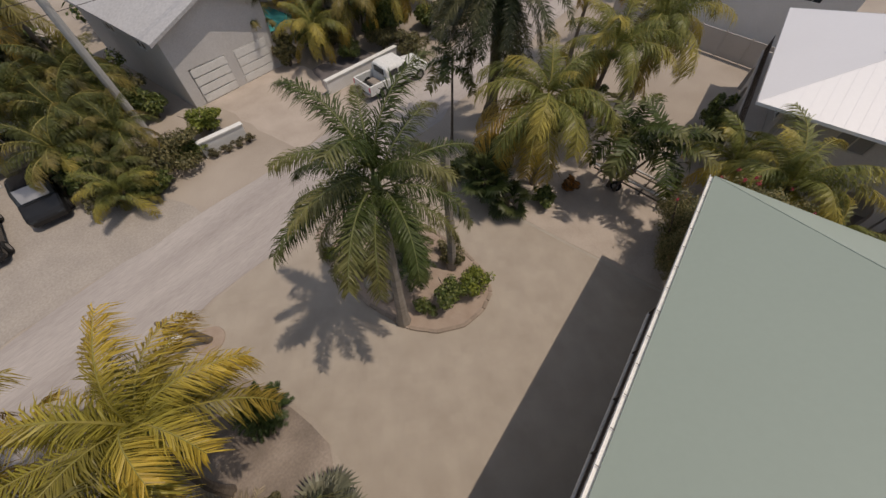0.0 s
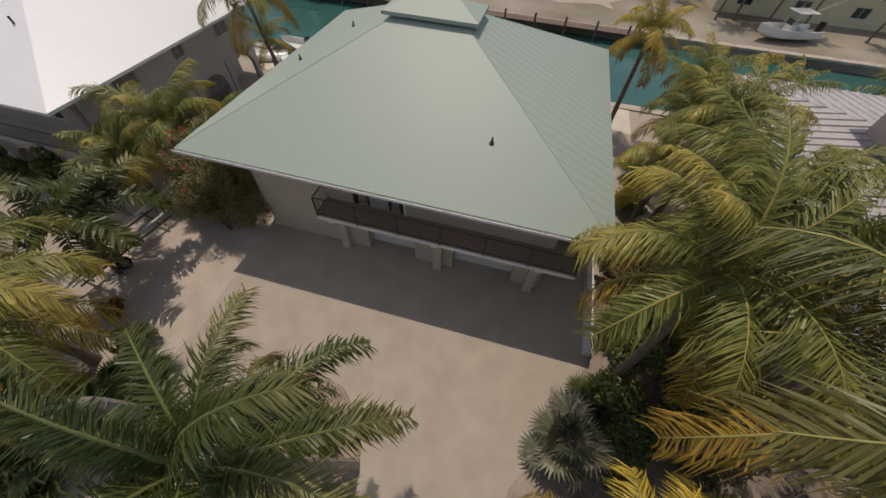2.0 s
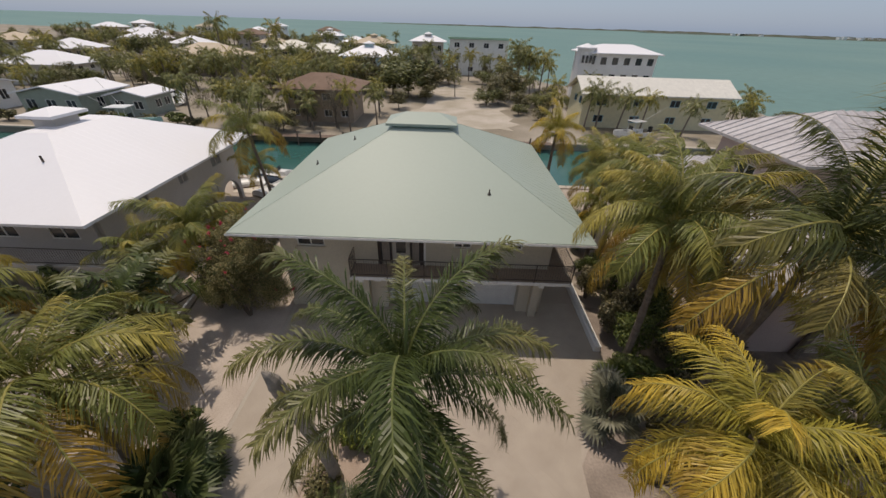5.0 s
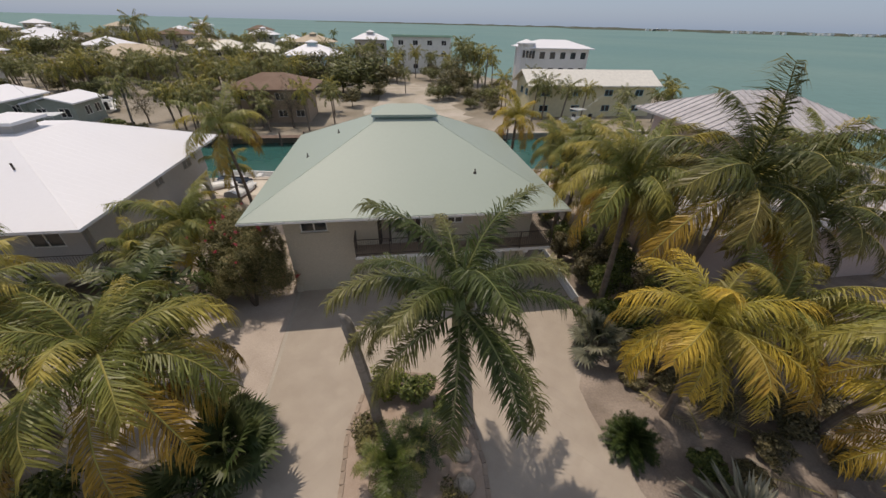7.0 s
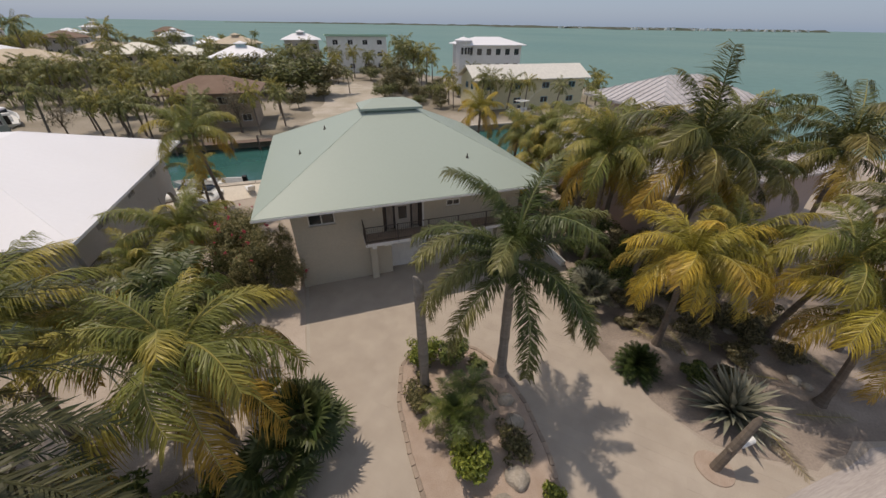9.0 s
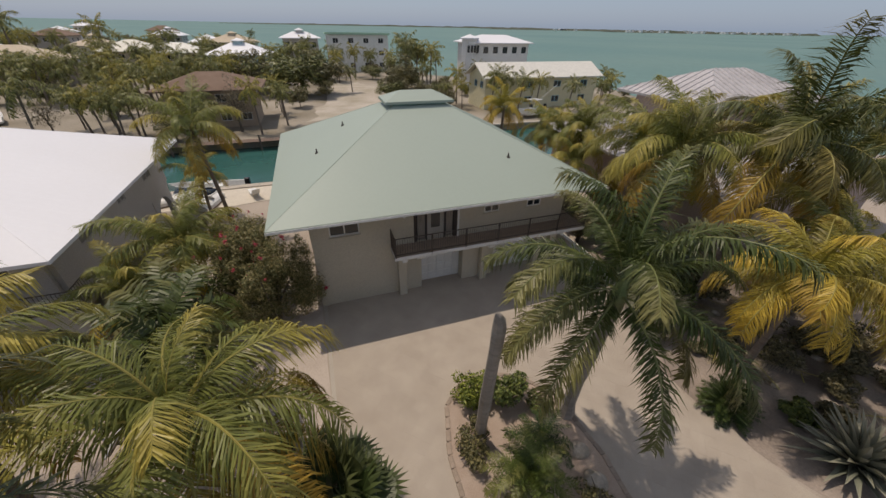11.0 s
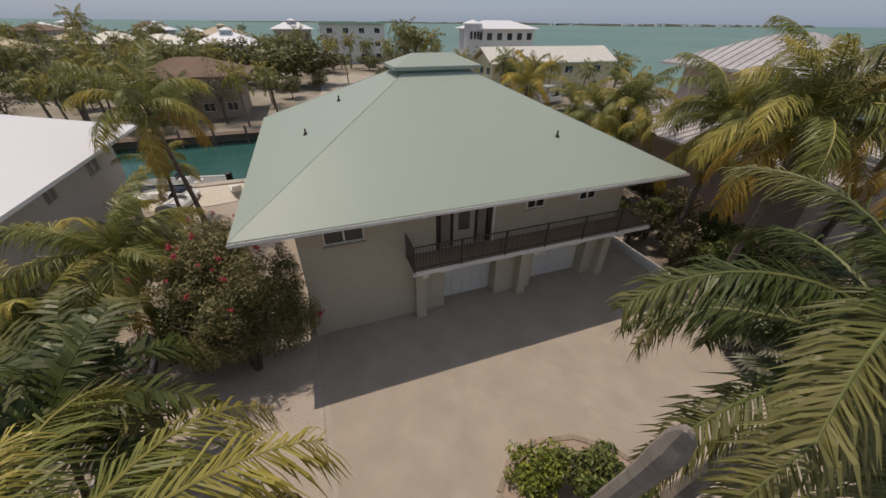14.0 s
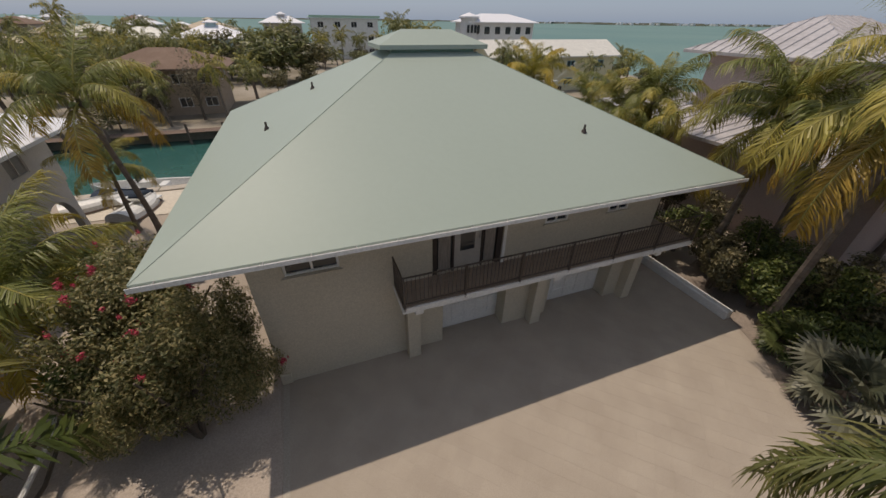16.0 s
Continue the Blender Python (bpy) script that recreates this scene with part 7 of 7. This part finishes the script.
# low scrub lining the far bank
for i in range(16):
    x = -75 + i * 3.3
    shrub(x, 36.0 + (i % 3) * 0.8, 1.7, 1.2, 1.7, 500, 0.22, (M_BROAD, M_DULL)[i % 2], "mangrove hedge along the far seawall", seed=100 + i % 4, group="far bank hedge")
# patio furniture seen between the houses
for i, (x, y) in enumerate(((-5.8, 16.8), (-7.4, 17.2), (-3.2, 17.0))):
    ch = empty("lounge_chair", x, y, 0.03, 70 + 20 * i, "white lounge chair on the canal patio", "chair", "patio chairs")
    part("seat", boxbm(-0.6, 0.6, -0.3, 0.3, 0.3, 0.36, bev=0.01), M_PLASTICW, ch)
    part("backrest", put_bm(boxbm(-0.35, 0.35, -0.3, 0.3, -0.03, 0.03, bev=0.01), pose(-0.85, 0, 0.58, 0, 50, 0)), M_PLASTICW, ch)
    for a in (-0.5, 0.5):
        for b in (-0.25, 0.25):
            part("leg", boxbm(a - 0.02, a + 0.02, b - 0.02, b + 0.02, 0, 0.3), M_PLASTICW, ch)

# ---- square paving of the driveway, laid on the diagonal ----
DRIVE = [(1.4, 2.2), (16.9, 2.2), (16.9, -1.4), (15.0, -4.5), (14.3, -7.5), (14.6, -10.5), (15.4, -12.6), (18, -14.6), (0.4, -14.6), (1.4, -11.5)]


def inside(x, y, poly):
    c = False
    for (ax, ay), (bx, by) in zip(poly, poly[1:] + poly[:1]):
        if (ay > y) != (by > y) and x < (bx - ax) * (y - ay) / (by - ay) + ax:
            c = not c
    return c


def clear(x, y, r=0.31):
    return all(inside(x + a * r, y + b * r, DRIVE) and not inside(x + a * r, y + b * r, ISL) for a, b in ((1, 0), (-1, 0), (0, 1), (0, -1))) and x - r > 1.6


def paver_mat(name, per_island):
    """Drive concrete whose tone differs a little from slab to slab."""
    m = M_CONC.copy()
    m.name = name
    N, L = m.node_tree.nodes, m.node_tree.links
    geo = N.new("ShaderNodeNewGeometry")
    for link in list(L):  # one grain and mottling across all slabs
        if link.from_node.bl_idname == "ShaderNodeTexCoord":
            L.new(geo.outputs["Position"], link.to_socket)
    rnd = geo.outputs["Random Per Island"] if per_island else N.new("ShaderNodeObjectInfo").outputs["Random"]
    tone = N.new("ShaderNodeMapRange")
    tone.inputs["To Min"].default_value, tone.inputs["To Max"].default_value = 0.98, 1.03
    L.new(rnd, tone.inputs["Value"])
    mul = N.new("ShaderNodeVectorMath")
    mul.operation = "SCALE"
    bc = N["Principled BSDF"].inputs["Base Color"]
    L.new(bc.links[0].from_socket, mul.inputs[0])
    L.new(tone.outputs["Result"], mul.inputs["Scale"])
    L.new(mul.outputs[0], bc)
    return m


PAVE = 0.42
slab_v = [(sx * (PAVE / 2 - g), sy * (PAVE / 2 - g), z) for z, g in ((0.0, 0.001), (0.0015, 0.001), (0.002, 0.0022)) for sx, sy in ((-1, -1), (1, -1), (1, 1), (-1, 1))]
slab_f = [(8, 9, 10, 11)] + [(4 * r + k, 4 * r + (k + 1) % 4, 4 * r + 4 + (k + 1) % 4, 4 * r + 4 + k) for r in (0, 1) for k in range(4)]
slab = data_mesh("paver", slab_v, slab_f, paver_mat("paving_slab", False))
drive = bpy.data.objects["driveway"]
rest_v, rest_f = [], []
for a in range(-60, 61):
    for b in range(-60, 61):
        x, y = 8.0 + (a - b) * PAVE * 0.7071, -3.0 + (a + b) * PAVE * 0.7071
        if not (0 < x < 18.5 and -14.8 < y < 2.2) or not clear(x, y):
            continue
        m = pose(x, y, 0.019, 0, 0, 45)
        if 3.2 < x < 11.2 and -6.2 < y < 0.4:
            share("paver", slab, drive, m)
        else:
            n0 = len(rest_v)
            rest_v += [m @ Vector(v) for v in slab_v]
            rest_f += [tuple(n0 + q for q in f) for f in slab_f]
far_paving = new("paving", data_mesh("paving", rest_v, rest_f, paver_mat("paving_rest", True)))
far_paving.parent = drive
far_paving["kind"] = "stuff"
